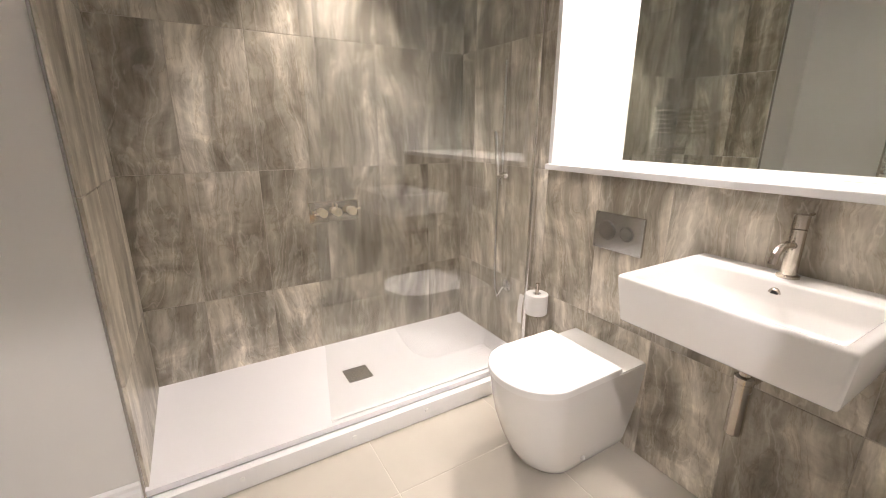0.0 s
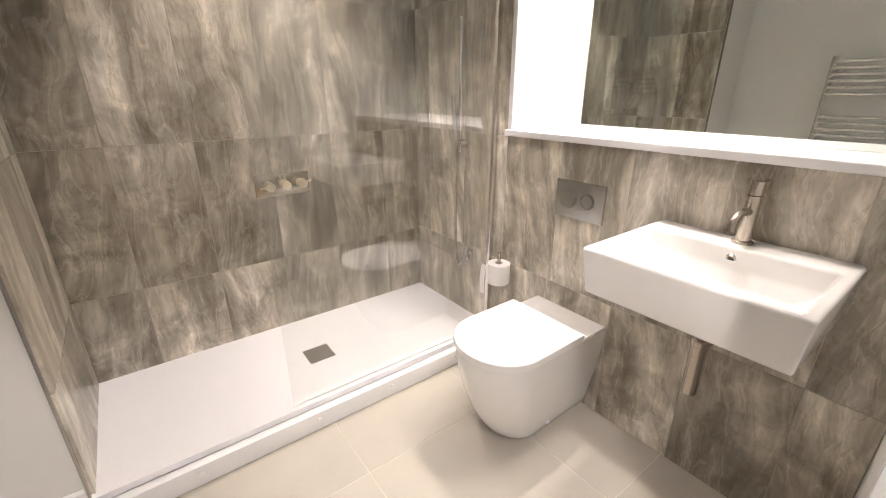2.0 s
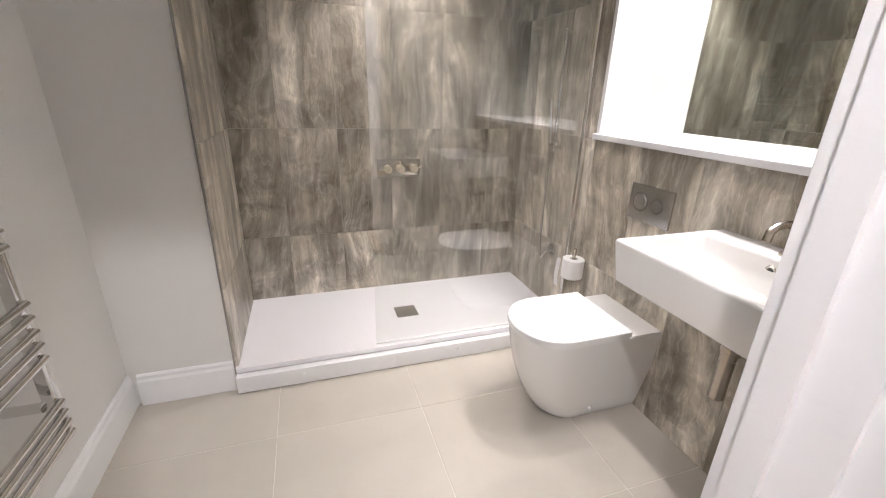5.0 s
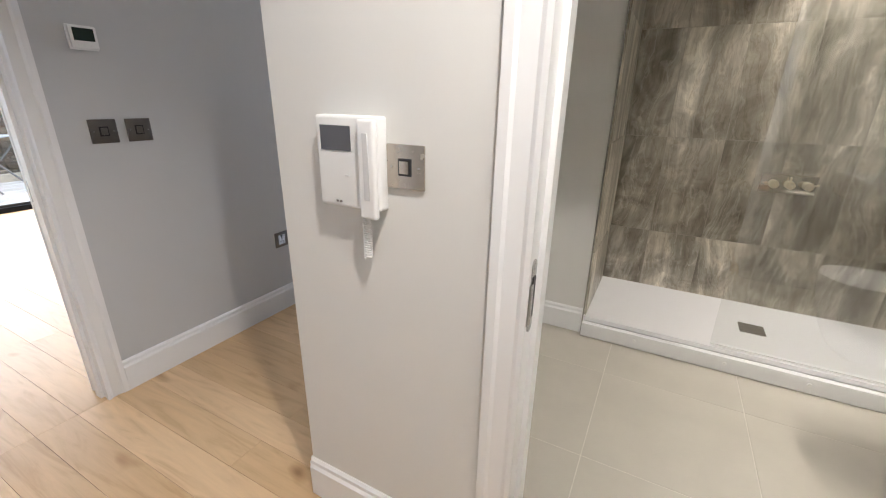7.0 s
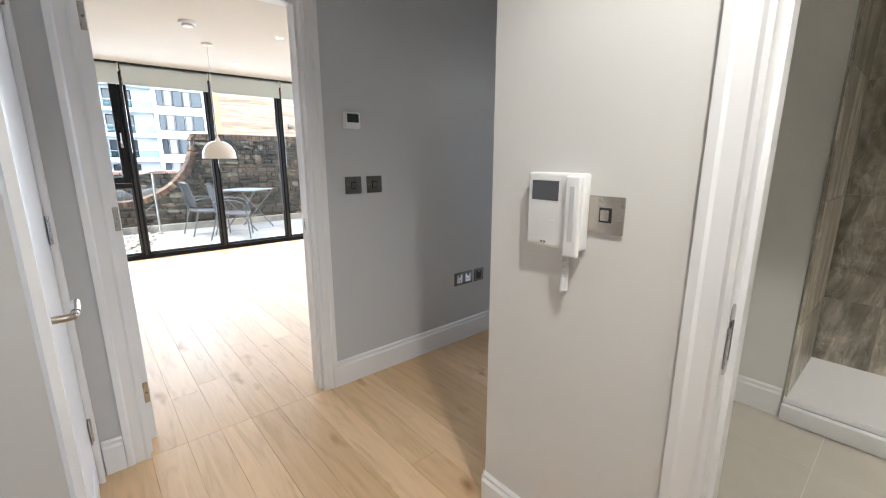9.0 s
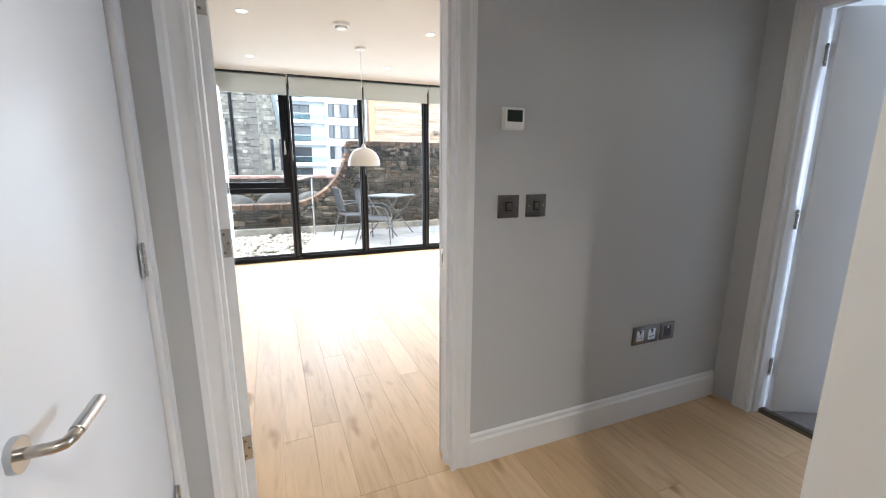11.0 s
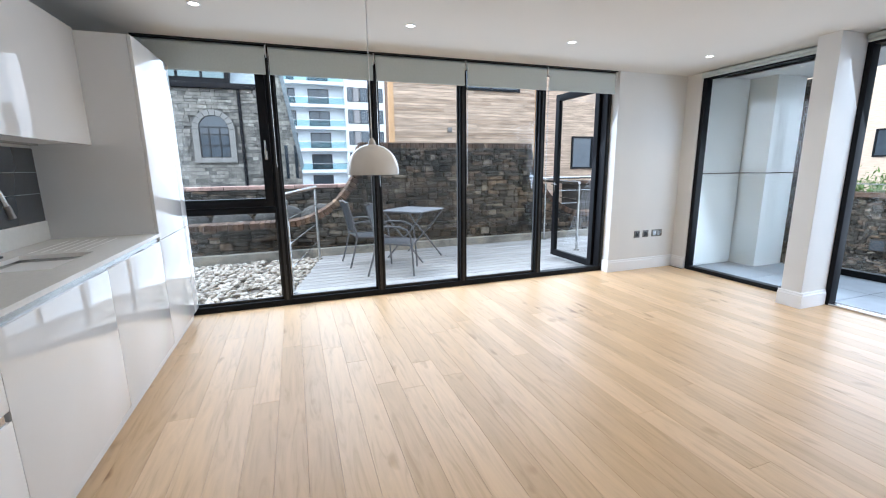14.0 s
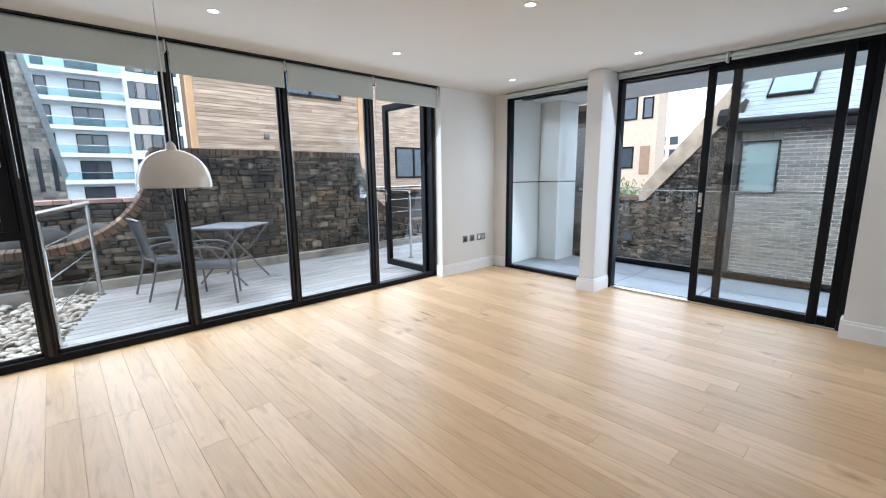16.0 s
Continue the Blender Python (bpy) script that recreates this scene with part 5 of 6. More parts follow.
for n in range(14):
    bm = boxes((-0.5, 0.5, -0.5, 0.5, -0.5, 0.5))
    for v in bm.verts:
        v.co.y *= rs.uniform(0.74, 1.06)
        v.co.z *= rs.uniform(0.66, 1.08)
        v.co.x *= rs.uniform(0.75, 1.0)
    bmesh.ops.bevel(bm, geom=bm.edges[:], offset=0.13, segments=1, affect="EDGES", profile=0.5, clamp_overlap=True)
    protos.append(mesh_of("stone", bm, RUBBLE))


def rubble_cells(rnd, u0, u1, z0, z1, top, k=1.0):
    """Uneven courses: broad stones, stacked pairs and small wedges, cut off at the wall's top."""
    cells = []
    z = z0
    while z < z1:
        band = k * rnd.uniform(0.05, 0.125)
        u = u0 - k * rnd.uniform(0, 0.3)
        while u < u1:
            w = k * rnd.choice((rnd.uniform(0.06, 0.14), rnd.uniform(0.14, 0.26), rnd.uniform(0.22, 0.42)))
            cut = rnd.uniform(0.3, 0.7) * band
            if band < 0.075 * k or (w < 0.2 * k and rnd.random() < 0.6):
                group = [(u, w, z, band)]
            elif rnd.random() < 0.55:
                s = rnd.uniform(0.35, 0.65) * w
                group = [(u, w, z, cut), (u, s, z + cut, band - cut), (u + s, w - s, z + cut, band - cut)] if w > 0.26 * k else [(u, w, z, cut), (u, w, z + cut, band - cut)]
            else:
                s = rnd.uniform(0.4, 0.6) * w
                group = [(u, s, z, band), (u + s, w - s, z, cut), (u + s, w - s, z + cut, band - cut)]
            for a, ww, zz, hh in group:
                room = min(top(a), top(a + ww)) + 0.01 - zz
                hh = min(hh, room)
                if hh > 0.018:
                    cells.append((a, ww, zz, hh))
            u += w
        z += band
    return cells


def lay_rubble(cells, rnd, parent, at, near):
    """Single stones where the walk passes nearest, the rest joined into one piece."""
    far_mesh = bmesh.new()
    made = 0
    for u, w, z, h in cells:
        m = at(u + w / 2, z + h / 2) @ Matrix.Translation((rnd.uniform(-0.012, 0.018), 0, 0)) @ Euler((rnd.gauss(0, 0.045), 0, 0)).to_matrix().to_4x4() @ Matrix.Diagonal((rnd.uniform(0.05, 0.095), w + 0.004, h + 0.004, 1))
        if near(u, z) and made < 300:
            ob = new("stone", rnd.choice(protos))
            ob.matrix_world = m
            ob.parent = parent
            made += 1
        else:
            bmm = far_mesh
            start = len(bmm.verts)
            bmm.from_mesh(rnd.choice(protos))
            bmm.verts.ensure_lookup_table()
            for v in bmm.verts[start:]:
                v.co = m @ v.co
    ob = new("stonework", mesh_of("stonework", far_mesh, RUBBLE_REST))
    ob.parent = parent
    tagged(ob, kind="stuff")


RUBBLE_REST, rn_, rl_, rb_ = nodes_of("rubble_rest")
geo_ = rn_.new("ShaderNodeNewGeometry")
tone_ = ramp_of(rn_, rl_, geo_.outputs["Random Per Island"], [(0.0, (0.036, 0.034, 0.030)), (0.4, (0.064, 0.059, 0.051)), (0.65, (0.080, 0.074, 0.064)), (0.85, (0.125, 0.092, 0.066)), (1.0, (0.21, 0.192, 0.165))])
grain_ = noise_of(rn_, rl_, place(rn_, rl_), 9, 6)
mix_ = rn_.new("ShaderNodeMix")
mix_.data_type, mix_.blend_type = "RGBA", "MULTIPLY"
mix_.inputs[0].default_value = 1
rl_.new(tone_, mix_.inputs[6])
rl_.new(ramp_of(rn_, rl_, grain_, [(0.3, (0.5, 0.5, 0.5)), (0.7, (1.5, 1.5, 1.5))]), mix_.inputs[7])
rl_.new(mix_.outputs[2], rb_.inputs["Base Color"])
rb_.inputs["Roughness"].default_value = 0.9
rb_.inputs["Specular IOR Level"].default_value = 0.25
bump_of(rn_, rl_, noise_of(rn_, rl_, place(rn_, rl_), 45, 4), rb_, 0.8, 0.004)


def weathered(material):
    """Soot, damp and moss in broad patches over old masonry."""
    n, l = material.node_tree.nodes, material.node_tree.links
    b = n["Principled BSDF"]
    colour = b.inputs["Base Color"].links[0].from_socket
    stain = ramp_of(n, l, noise_of(n, l, place(n, l, (1, 1, 1.3)), 1.1, 6, 0.6, 0.6), [(0.34, (0.42, 0.43, 0.44)), (0.47, (0.85, 0.84, 0.82)), (0.60, (1.1, 1.04, 0.93)), (0.72, (1.35, 1.27, 1.10))])
    mul = n.new("ShaderNodeMix")
    mul.data_type, mul.blend_type = "RGBA", "MULTIPLY"
    mul.inputs[0].default_value = 1
    l.new(colour, mul.inputs[6])
    l.new(stain, mul.inputs[7])
    l.new(mul.outputs[2], b.inputs["Base Color"])


for old_material in (RUBBLE, RUBBLE_REST, OLD_BRICK, CONCRETE):
    weathered(old_material)
lay_rubble(rubble_cells(rs, -2.8, 5.6, -0.03, 1.63, wall_top), rs, old, lambda u, z: Matrix.Translation((-7.01, u, z)), lambda u, z: 0.9 < u < 4.2 and z > 0.25)
bm_brick = mesh_of("coping_brick", boxes((-0.18, 0.18, -0.034, 0.034, -0.05, 0.05), bevel=0.005, segments=1), OLD_BRICK)
y = -4.0
while y < 5.6:
    slope = (wall_top(y + 0.02) - wall_top(y - 0.02)) / 0.04
    ang = math.atan(max(-4, min(4, slope)))
    ob = new("coping_brick", bm_brick)
    ob.matrix_world = Matrix.Translation((-7.18, y, wall_top(y) + 0.045)) @ Euler((ang, 0, rs.uniform(-0.03, 0.03))).to_matrix().to_4x4()
    ob.parent = old
    y += max(0.022, 0.074 * math.cos(ang))
structure("kerb", boxes((-6.99, -6.88, -3.6, 6.4, -0.07, 0.10), bevel=0.01), CONCRETE, "low concrete kerb along the old wall", "kerb")


def railing(a, b, label, posts=2, wires=(0.28, 0.55, 0.82), over=0.0):
    """Steel balustrade: posts with base plates, thin wires, round handrail."""
    a, b = Vector(a), Vector(b)
    t = thing("railing", a, label, "railing", "terrace railings")
    for i in range(posts):
        p = a.lerp(b, i / (posts - 1))
        bm = bmesh.new()
        tube(bm, p, p + Vector((0, 0, 1.03)), 0.021, 14)
        tube(bm, p + Vector((0, 0, 1.0)), p + Vector((0, 0, 1.07)), 0.008, 8)
        post = part("post", bm, STEEL, t)
        bm = bmesh.new()
        tube(bm, p, p + Vector((0, 0, 0.008)), 0.05, 20)
        part("base_plate", bm, STEEL, post)
    for w in wires:
        bm = bmesh.new()
        tube(bm, a + Vector((0, 0, w)), b + Vector((0, 0, w)), 0.006, 8)
        part("wire", bm, STEEL, t)
    d = (b - a).normalized()
    bm = bmesh.new()
    tube(bm, a - d * over + Vector((0, 0, 1.085)), b + d * 0.05 + Vector((0, 0, 1.085)), 0.026, 16)
    part("handrail", bm, STEEL, t)
    return t


railing((-4.93, -0.345, -0.02), (-6.66, 0.035, -0.02), "brushed steel railing with thin wires beside the pebbles", 2, over=0.25)
railing((-5.75, 4.0, -0.02), (-6.85, 4.1, -0.02), "brushed steel railing at the end of the deck", 2)
structure("garden_bank", boxes((-9.4, -7.345, -7.0, 1.0, -3.1, 0.16), bevel=0.03), surf("dark_soil", (0.055, 0.045, 0.034), 0.95, var=0.4, scale=6, bump=0.6, fine=40), "dark soil bank behind the low wall", "bank")
garden = structure("wall_garden", boxes((-9.8, -9.45, -7.0, 0.9, -3.1, 0.93)), MORTAR, "rubble wall with a pinkish brick coping behind the garden bank")
rq = random.Random(29)
stones = bmesh.new()
for u, w, z, h in rubble_cells(rq, -5.0, 0.85, 0.1, 0.92, lambda u: 0.92, 1.25):
    start = len(stones.verts)
    stones.from_mesh(rq.choice(protos))
    stones.verts.ensure_lookup_table()
    m = Matrix.Translation((-9.44 + rq.uniform(-0.01, 0.02), u + w / 2, z + h / 2)) @ Matrix.Diagonal((rq.uniform(0.06, 0.11), w + 0.004, h + 0.004, 1))
    for v in stones.verts[start:]:
        v.co = m @ v.co
course = new("stonework", mesh_of("stonework", stones, RUBBLE_REST))
course.parent = garden
tagged(course, kind="stuff")
PINK = surf("pink_weathered_brick", (0.34, 0.22, 0.18), 0.9, var=0.3, scale=8, bump=0.4, fine=50, jitter=12.0, spread=[(0.8, 0.8, 0.8), (1, 1, 1), (1.3, 1.3, 1.3)])
cap_brick = mesh_of("coping_brick", boxes((-0.2, 0.2, -0.105, 0.105, -0.035, 0.035), bevel=0.006, segments=1), PINK)
for k in range(36):
    ob = new("coping_brick", cap_brick)
    ob.matrix_world = pose(-9.6 + rq.uniform(-0.01, 0.01), -6.9 + 0.218 * k, 0.967, rq.uniform(-1, 1), 0, rq.uniform(-1.5, 1.5))
    ob.parent = garden


def boulder(x, y, r, material, label, seed):
    """A weather-worn boulder: a lumpy, flattened ball sunk a little in the soil."""
    rnd = random.Random(seed)
    bm = bmesh.new()
    bmesh.ops.create_icosphere(bm, subdivisions=3, radius=r)
    bumps = [(Vector((rnd.gauss(0, 1), rnd.gauss(0, 1), rnd.gauss(0, 1))).normalized(), rnd.uniform(-0.28, 0.12)) for _ in range(9)]
    for v in bm.verts:
        d = v.co.normalized()
        v.co *= 1 + sum(a * max(0.0, d.dot(n)) ** 4 for n, a in bumps)
        v.co.z *= 0.72
    me = mesh_of("boulder", bm, material, True)
    ob = tagged(new("boulder", me), label, "boulder", "boulders on the bank")
    ob.matrix_world = pose(x, y, 0.16 + r * 0.48, 0, 0, rnd.uniform(0, 360))


PALE_ROCK = surf("pale_limestone", (0.52, 0.49, 0.44), 0.9, var=0.25, scale=5, bump=0.6, fine=30)
DARK_ROCK = surf("dark_mossy_rock", (0.045, 0.043, 0.038), 0.95, var=0.4, scale=5, bump=0.6, fine=30)
for k, (x, y, size) in enumerate(((-8.0, -0.1, 0.24), (-8.1, -0.5, 0.2), (-7.9, -1.15, 0.27), (-8.15, -1.7, 0.22), (-8.0, -2.5, 0.26))):
    boulder(x, y, size, PALE_ROCK, "pale limestone boulder on the soil bank", 40 + k)
for k, (x, y, size) in enumerate(((-8.6, 0.2, 0.42), (-8.7, -0.55, 0.45), (-8.6, -1.4, 0.4), (-8.75, -2.15, 0.44))):
    boulder(x, y, size, DARK_ROCK, "dark mossy boulder on the soil bank", 60 + k)
railing((-7.6, 4.1, 0.0), (-7.9, 8.0, 0.0), "steel railing beyond the low wall", 3)

table = thing("garden_table", (-6.02, 1.42, -0.02), "grey metal garden table with crossed legs on the deck", "table")
bm = boxes((-6.36, -5.68, 1.08, 1.76, 0.705, 0.722), bevel=0.005)
part("tabletop", bm, surf("pale_table_top", (0.24, 0.25, 0.265), 0.35, var=0.08, bump=0.02), table)
bm = bmesh.new()
for y in (1.11, 1.73):
    tube(bm, (-6.33, y, 0.70), (-5.71, y, 0.70), 0.011, 8)
part("frame", bm, ANTHRACITE, table)
for y in (1.14, 1.70):
    for s in (1, -1):
        bm = bmesh.new()
        bent(bm, [(-6.02 + s * 0.33, y, 0.695), (-6.02 + s * 0.16, y, 0.48), (-6.02 - s * 0.06, y, 0.26), (-6.02 - s * 0.33, y + (0.05 if s > 0 else -0.02), -0.012)], 0.0125, 10)
        part("leg", bm, ANTHRACITE, table)
table.matrix_world = pose(-6.26, 1.42, -0.02, 0, 0, 42)


def garden_chair():
    """Stacking metal armchair with mesh seat; it faces +y from its origin."""
    t = thing("garden_chair", (0, 0, 0), "grey metal garden armchair with mesh seat on the deck", "chair", "chairs on the deck")
    for s in (-1, 1):
        bm = bmesh.new()
        bent(bm, [(s * 0.27, 0.25, 0.012), (s * 0.27, 0.235, 0.30), (s * 0.27, 0.215, 0.52), (s * 0.272, 0.17, 0.60), (s * 0.275, 0.08, 0.635), (s * 0.275, -0.05, 0.645), (s * 0.268, -0.20, 0.635), (s * 0.25, -0.25, 0.615)], 0.012, 10)
        part("arm_leg", bm, ANTHRACITE, t)
        bm = bmesh.new()
        bent(bm, [(s * 0.255, -0.33, 0.012), (s * 0.245, -0.26, 0.25), (s * 0.235, -0.215, 0.43), (s * 0.235, -0.25, 0.62), (s * 0.232, -0.325, 0.90)], 0.012, 10)
        part("back_leg", bm, ANTHRACITE, t)
    bm = bmesh.new()
    rows = []
    for i in range(8):
        y = -0.21 + 0.45 * i / 7
        sag = 0.012 * math.sin(math.pi * i / 7)
        drop = 0.025 * max(0, i - 5) / 2
        rows.append([bm.verts.new((-0.25 + 0.5 * j / 6, y, 0.425 - sag - drop - 0.01 * math.sin(math.pi * j / 6))) for j in range(7)])
    for a, b in zip(rows, rows[1:]):
        for j in range(6):
            bm.faces.new((a[j], a[j + 1], b[j + 1], b[j]))
    bmesh.ops.solidify(bm, geom=bm.faces[:], thickness=0.010)
    part("seat", bm, MESHWEAVE, t)
    bm = bmesh.new()
    bent(bm, [(-0.255, 0.24, 0.40), (-0.255, -0.21, 0.43), (0.255, -0.21, 0.43), (0.255, 0.24, 0.40), (-0.255, 0.24, 0.40)], 0.010, 8)
    part("seat_frame", bm, ANTHRACITE, t)
    bm = bmesh.new()
    rows = []
    for i in range(7):
        z = 0.50 + 0.385 * i / 6
        y = -0.232 - 0.088 * (i / 6) ** 1.3
        rows.append([bm.verts.new((-0.225 + 0.45 * j / 6, y - 0.015 * math.sin(math.pi * j / 6), z)) for j in range(7)])
    for a, b in zip(rows, rows[1:]):
        for j in range(6):
            bm.faces.new((a[j], a[j + 1], b[j + 1], b[j]))
    bmesh.ops.solidify(bm, geom=bm.faces[:], thickness=0.010)
    part("backrest", bm, MESHWEAVE, t)
    bm = bmesh.new()
    bent(bm, [(-0.232, -0.325, 0.90), (0, -0.34, 0.91), (0.232, -0.325, 0.90)], 0.012, 8)
    part("top_rail", bm, STEEL, t)
    return t


chair = garden_chair()
chair.matrix_world = pose(-5.45, 0.95, -0.02, 0, 0, -20)
copy_thing(chair, pose(-6.12, 0.70, -0.02, 0, 0, 6))

# neighbouring buildings to the west


def far_window(parent, axis, face, out, u0, u1, z0, z1, frame_mat, glass=None, bars=0, t=0.07):
    def b(a0, a1, d0, d1, c0, c1):
        lo, hi = sorted((face + out * d0, face + out * d1))
        return (lo, hi, a0, a1, c0, c1) if axis == "y" else (a0, a1, lo, hi, c0, c1)
    parts = [b(u0, u0 + t, -0.02, 0.05, z0, z1), b(u1 - t, u1, -0.02, 0.05, z0, z1), b(u0 + t, u1 - t, -0.02, 0.05, z0, z0 + t), b(u0 + t, u1 - t, -0.02, 0.05, z1 - t, z1)]
    for k in range(bars):
        u = u0 + (u1 - u0) * (k + 1) / (bars + 1)
        parts.append(b(u - t / 2, u + t / 2, -0.02, 0.05, z0 + t, z1 - t))
    w = part("window", boxes(*parts), frame_mat, parent, "", False)
    part("pane", boxes(b(u0 + t, u1 - t, -0.02, 0.012, z0 + t, z1 - t)), glass or WINDOW_DARK, w, "", False)
    return w


house = thing("timber_building", (-15, 5.2, -3.1), "low house clad in weathered horizontal timber boards", "building")
# Backing behind the cladding; the shade in the board gaps is put into its colour.
part("wall", boxes((-13.6, -13.05, 2.6, 7.75, -3.1, 5.6)), surf("timber_shadow", (0.15, 0.09, 0.055), 0.9), house, "", False)
part("rear_wall", boxes((-21, -15.05, 7.75, 16.5, -3.1, 5.4)), bpy.data.materials["timber_shadow"], house, "", False)
rt = random.Random(3)
z = -0.5
while z < 5.5:
    h = rt.choice((0.075, 0.095, 0.12))
    u = 2.72
    while u < 7.6:
        L = min(rt.uniform(1.6, 3.4), 7.62 - u)
        ob = new("cladding_board", mesh_of("cladding_board", boxes((-13.05, -13.018, u, u + L - 0.008, z, z + h - 0.009)), TIMBER))
        ob.parent = house
        ob.matrix_parent_inverse = Matrix.Translation((15, -5.2, 3.1))
        u += L
    z += h
bm = bmesh.new()
z = -0.5
while z < 5.3:
    h = rt.choice((0.075, 0.095, 0.12))
    box(bm, -15.05, -15.02, 7.78, 16.5, z, z + h - 0.009)
    z += h
tagged(part("rear_cladding", bm, TIMBER, house, "weathered timber boards", False), kind="stuff")
for u in (2.58, 7.62):
    part("corner_post", boxes((-13.10, -12.98, u, u + 0.16, -3.1, 5.6), bevel=0.01), TIMBER_NEW, house, "fresh pale timber post")
far_window(house, "y", -13.02, 1, 4.9, 7.0, 3.72, 5.2, ALU, bars=1)
far_window(house, "y", -15.02, 1, 10.6, 12.6, 1.2, 2.5, ALU, bars=1)
for u, z in ((4.45, 2.42), (4.9, 2.30)):
    part("vent", boxes((-13.02, -12.96, u, u + 0.14, z, z + 0.14), bevel=0.008), BRONZE, house)
part("roof", boxes((-13.7, -12.85, 2.4, 7.9, 5.6, 5.8)), SLATE, house, "", False)
part("rear_roof", boxes((-21.2, -14.85, 7.9, 16.6, 5.4, 5.6)), SLATE, house, "", False)

flats = thing("apartment_block", (-64, 8, -3.1), "white apartment block with glass-fronted balconies", "building")
part("wall", boxes((-76, -63.6, -8.0, 7.2, -3.1, 18)), RENDER_WHITE, flats, "", False)
part("flush_wall", boxes((-76, -62.2, 7.2, 13.4, -3.1, 17)), RENDER_WHITE, flats, "", False)
for f in range(6):
    z = -2.2 + 2.95 * f
    part("balcony_slab", boxes((-63.6, -62.0, -8.0, 7.2, z, z + 0.42)), RENDER_WHITE, flats, "", False)
    bal = part("balcony_glass", boxes((-62.06, -62.02, -8.0, 7.1, z + 0.46, z + 1.25)), glass_mat("pale_blue_glass", (0.72, 0.86, 0.88)) if f == 0 else bpy.data.materials["pale_blue_glass"], flats, "pale blue glass balustrade", False)
    part("rail", boxes((-62.08, -62.0, -8.0, 7.1, z + 1.25, z + 1.31)), STEEL, bal, "", False)
    for u0, u1 in ((-5.6, -3.6), (-0.3, 0.7), (2.4, 5.2)):
        far_window(flats, "y", -63.6, 1, u0, u1, z + 0.5, z + 2.6, ALU, bars=1 if u1 - u0 > 1.5 else 0, t=0.1)
    for u0, u1, m in ((7.6, 8.3, WINDOW_DARK), (8.35, 9.3, surf("grey_infill_panel", (0.30, 0.28, 0.27), 0.7) if f == 0 else bpy.data.materials["grey_infill_panel"]), (9.35, 10.4, WINDOW_DARK), (10.45, 11.3, bpy.data.materials.get("grey_infill_panel")), (11.35, 12.6, WINDOW_DARK)):
        far_window(flats, "y", -62.2, 1, u0, u1, z + 0.9, z + 2.8, ALU, m, t=0.06)

church = thing("stone_building", (-20, -4.5, -3.1), "old grey stone building with an arched window", "building")
part("wall", boxes((-26, -18.05, -9.5, -1.25, -3.1, 4.25)), surf("church_mortar", (0.15, 0.142, 0.128), 0.95, var=0.2, scale=9, bump=0.4), church, "", False)
rc = random.Random(11)
YC, WR = -2.89, 0.50
coursed = bmesh.new()
pale = mesh_of("stone_block", boxes((-0.04, 0.04, -0.5, 0.5, -0.5, 0.5)), SHADED_STONE)
z = 0.2
n = 0
while z < 4.2:
    h = rc.uniform(0.09, 0.15)
    u = -5.4 - rc.uniform(0, 0.3)
    while u < -1.3:
        w = min(rc.choice((rc.uniform(0.14, 0.26), rc.uniform(0.24, 0.5))), -1.27 - u)
        inside = math.hypot(u + w / 2 - YC, max(0.0, z + h / 2 - 2.8)) < WR + 0.2 + w * 0.3 and 1.62 < z + h / 2 < 3.55
        if not inside and w > 0.05 and (n >= 300 or z < 1.0):
            d = rc.uniform(-0.02, 0.02)
            box(coursed, -18.06, -17.98 + d, u + 0.006, u + w - 0.006, z + 0.006, z + h - 0.006)
        elif not inside and w > 0.05:
            n += 1
            ob = new("stone_block", pale)
            ob.matrix_world = Matrix.Translation((-18.02 + rc.uniform(-0.012, 0.012), u + w / 2, z + h / 2)) @ Matrix.Diagonal((1, w - 0.012, h - 0.012, 1))
            ob.parent = church
            ob.matrix_parent_inverse = Matrix.Translation((20, 4.5, 3.1))
        u += w
    z += h
tagged(part("stonework", coursed, SHADED_STONE_REST, church, "", False), kind="stuff")
bm = boxes((-18.0, -17.9, YC - WR - 0.2, YC - WR, 1.76, 2.8), (-18.0, -17.9, YC + WR, YC + WR + 0.2, 1.76, 2.8), (-18.02, -17.86, YC - WR - 0.2, YC + WR + 0.2, 1.60, 1.78))
for k in range(9):
    a0, a1 = math.pi * k / 9 + 0.012, math.pi * (k + 1) / 9 - 0.012
    ring = [(YC + r * math.cos(a), 2.8 + r * math.sin(a)) for r, a in ((WR, a0), (WR + 0.2, a0), (WR + 0.2, a1), (WR, a1))]
    prism(bm, ring, -18.0, -17.88, "x")
# The front's shadow is put into the surround's colour too.
surround = part("window_surround", bm, surf("cut_stone", (0.27, 0.258, 0.235), 0.9, var=0.12, bump=0.2), church, "paler cut stone surround", False)
bm = bmesh.new()
prism(bm, [(YC - WR, 1.78), (YC + WR, 1.78), (YC + WR, 2.8)] + [(YC + WR * math.cos(a), 2.8 + WR * math.sin(a)) for a in np.linspace(0.1, math.pi - 0.1, 12)] + [(YC - WR, 2.8)], -18.0, -17.985, "x")
wn_ = part("window", bm, WINDOW_DARK, church, "dark arched window", False)
part("glazing_bar", boxes(*[(-17.985, -17.955, YC - WR, YC + WR, zz, zz + 0.045) for zz in (1.78, 2.2, 2.6, 2.85)], *[(-17.985, -17.955, yy - 0.02, yy + 0.02, 1.78, 2.85) for yy in (YC - WR + 0.02, YC - 0.18, YC + 0.18, YC + WR - 0.02)]), BLACK, wn_, "", False)
part("gutter", boxes((-18.05, -17.82, -9.5, -1.25, 4.22, 4.42), bevel=0.02), ALU, church)
bm = bmesh.new()
tube(bm, (-17.9, -1.95, 4.2), (-17.9, -1.95, -3.0), 0.06, 10)
part("downpipe", bm, ALU, church)
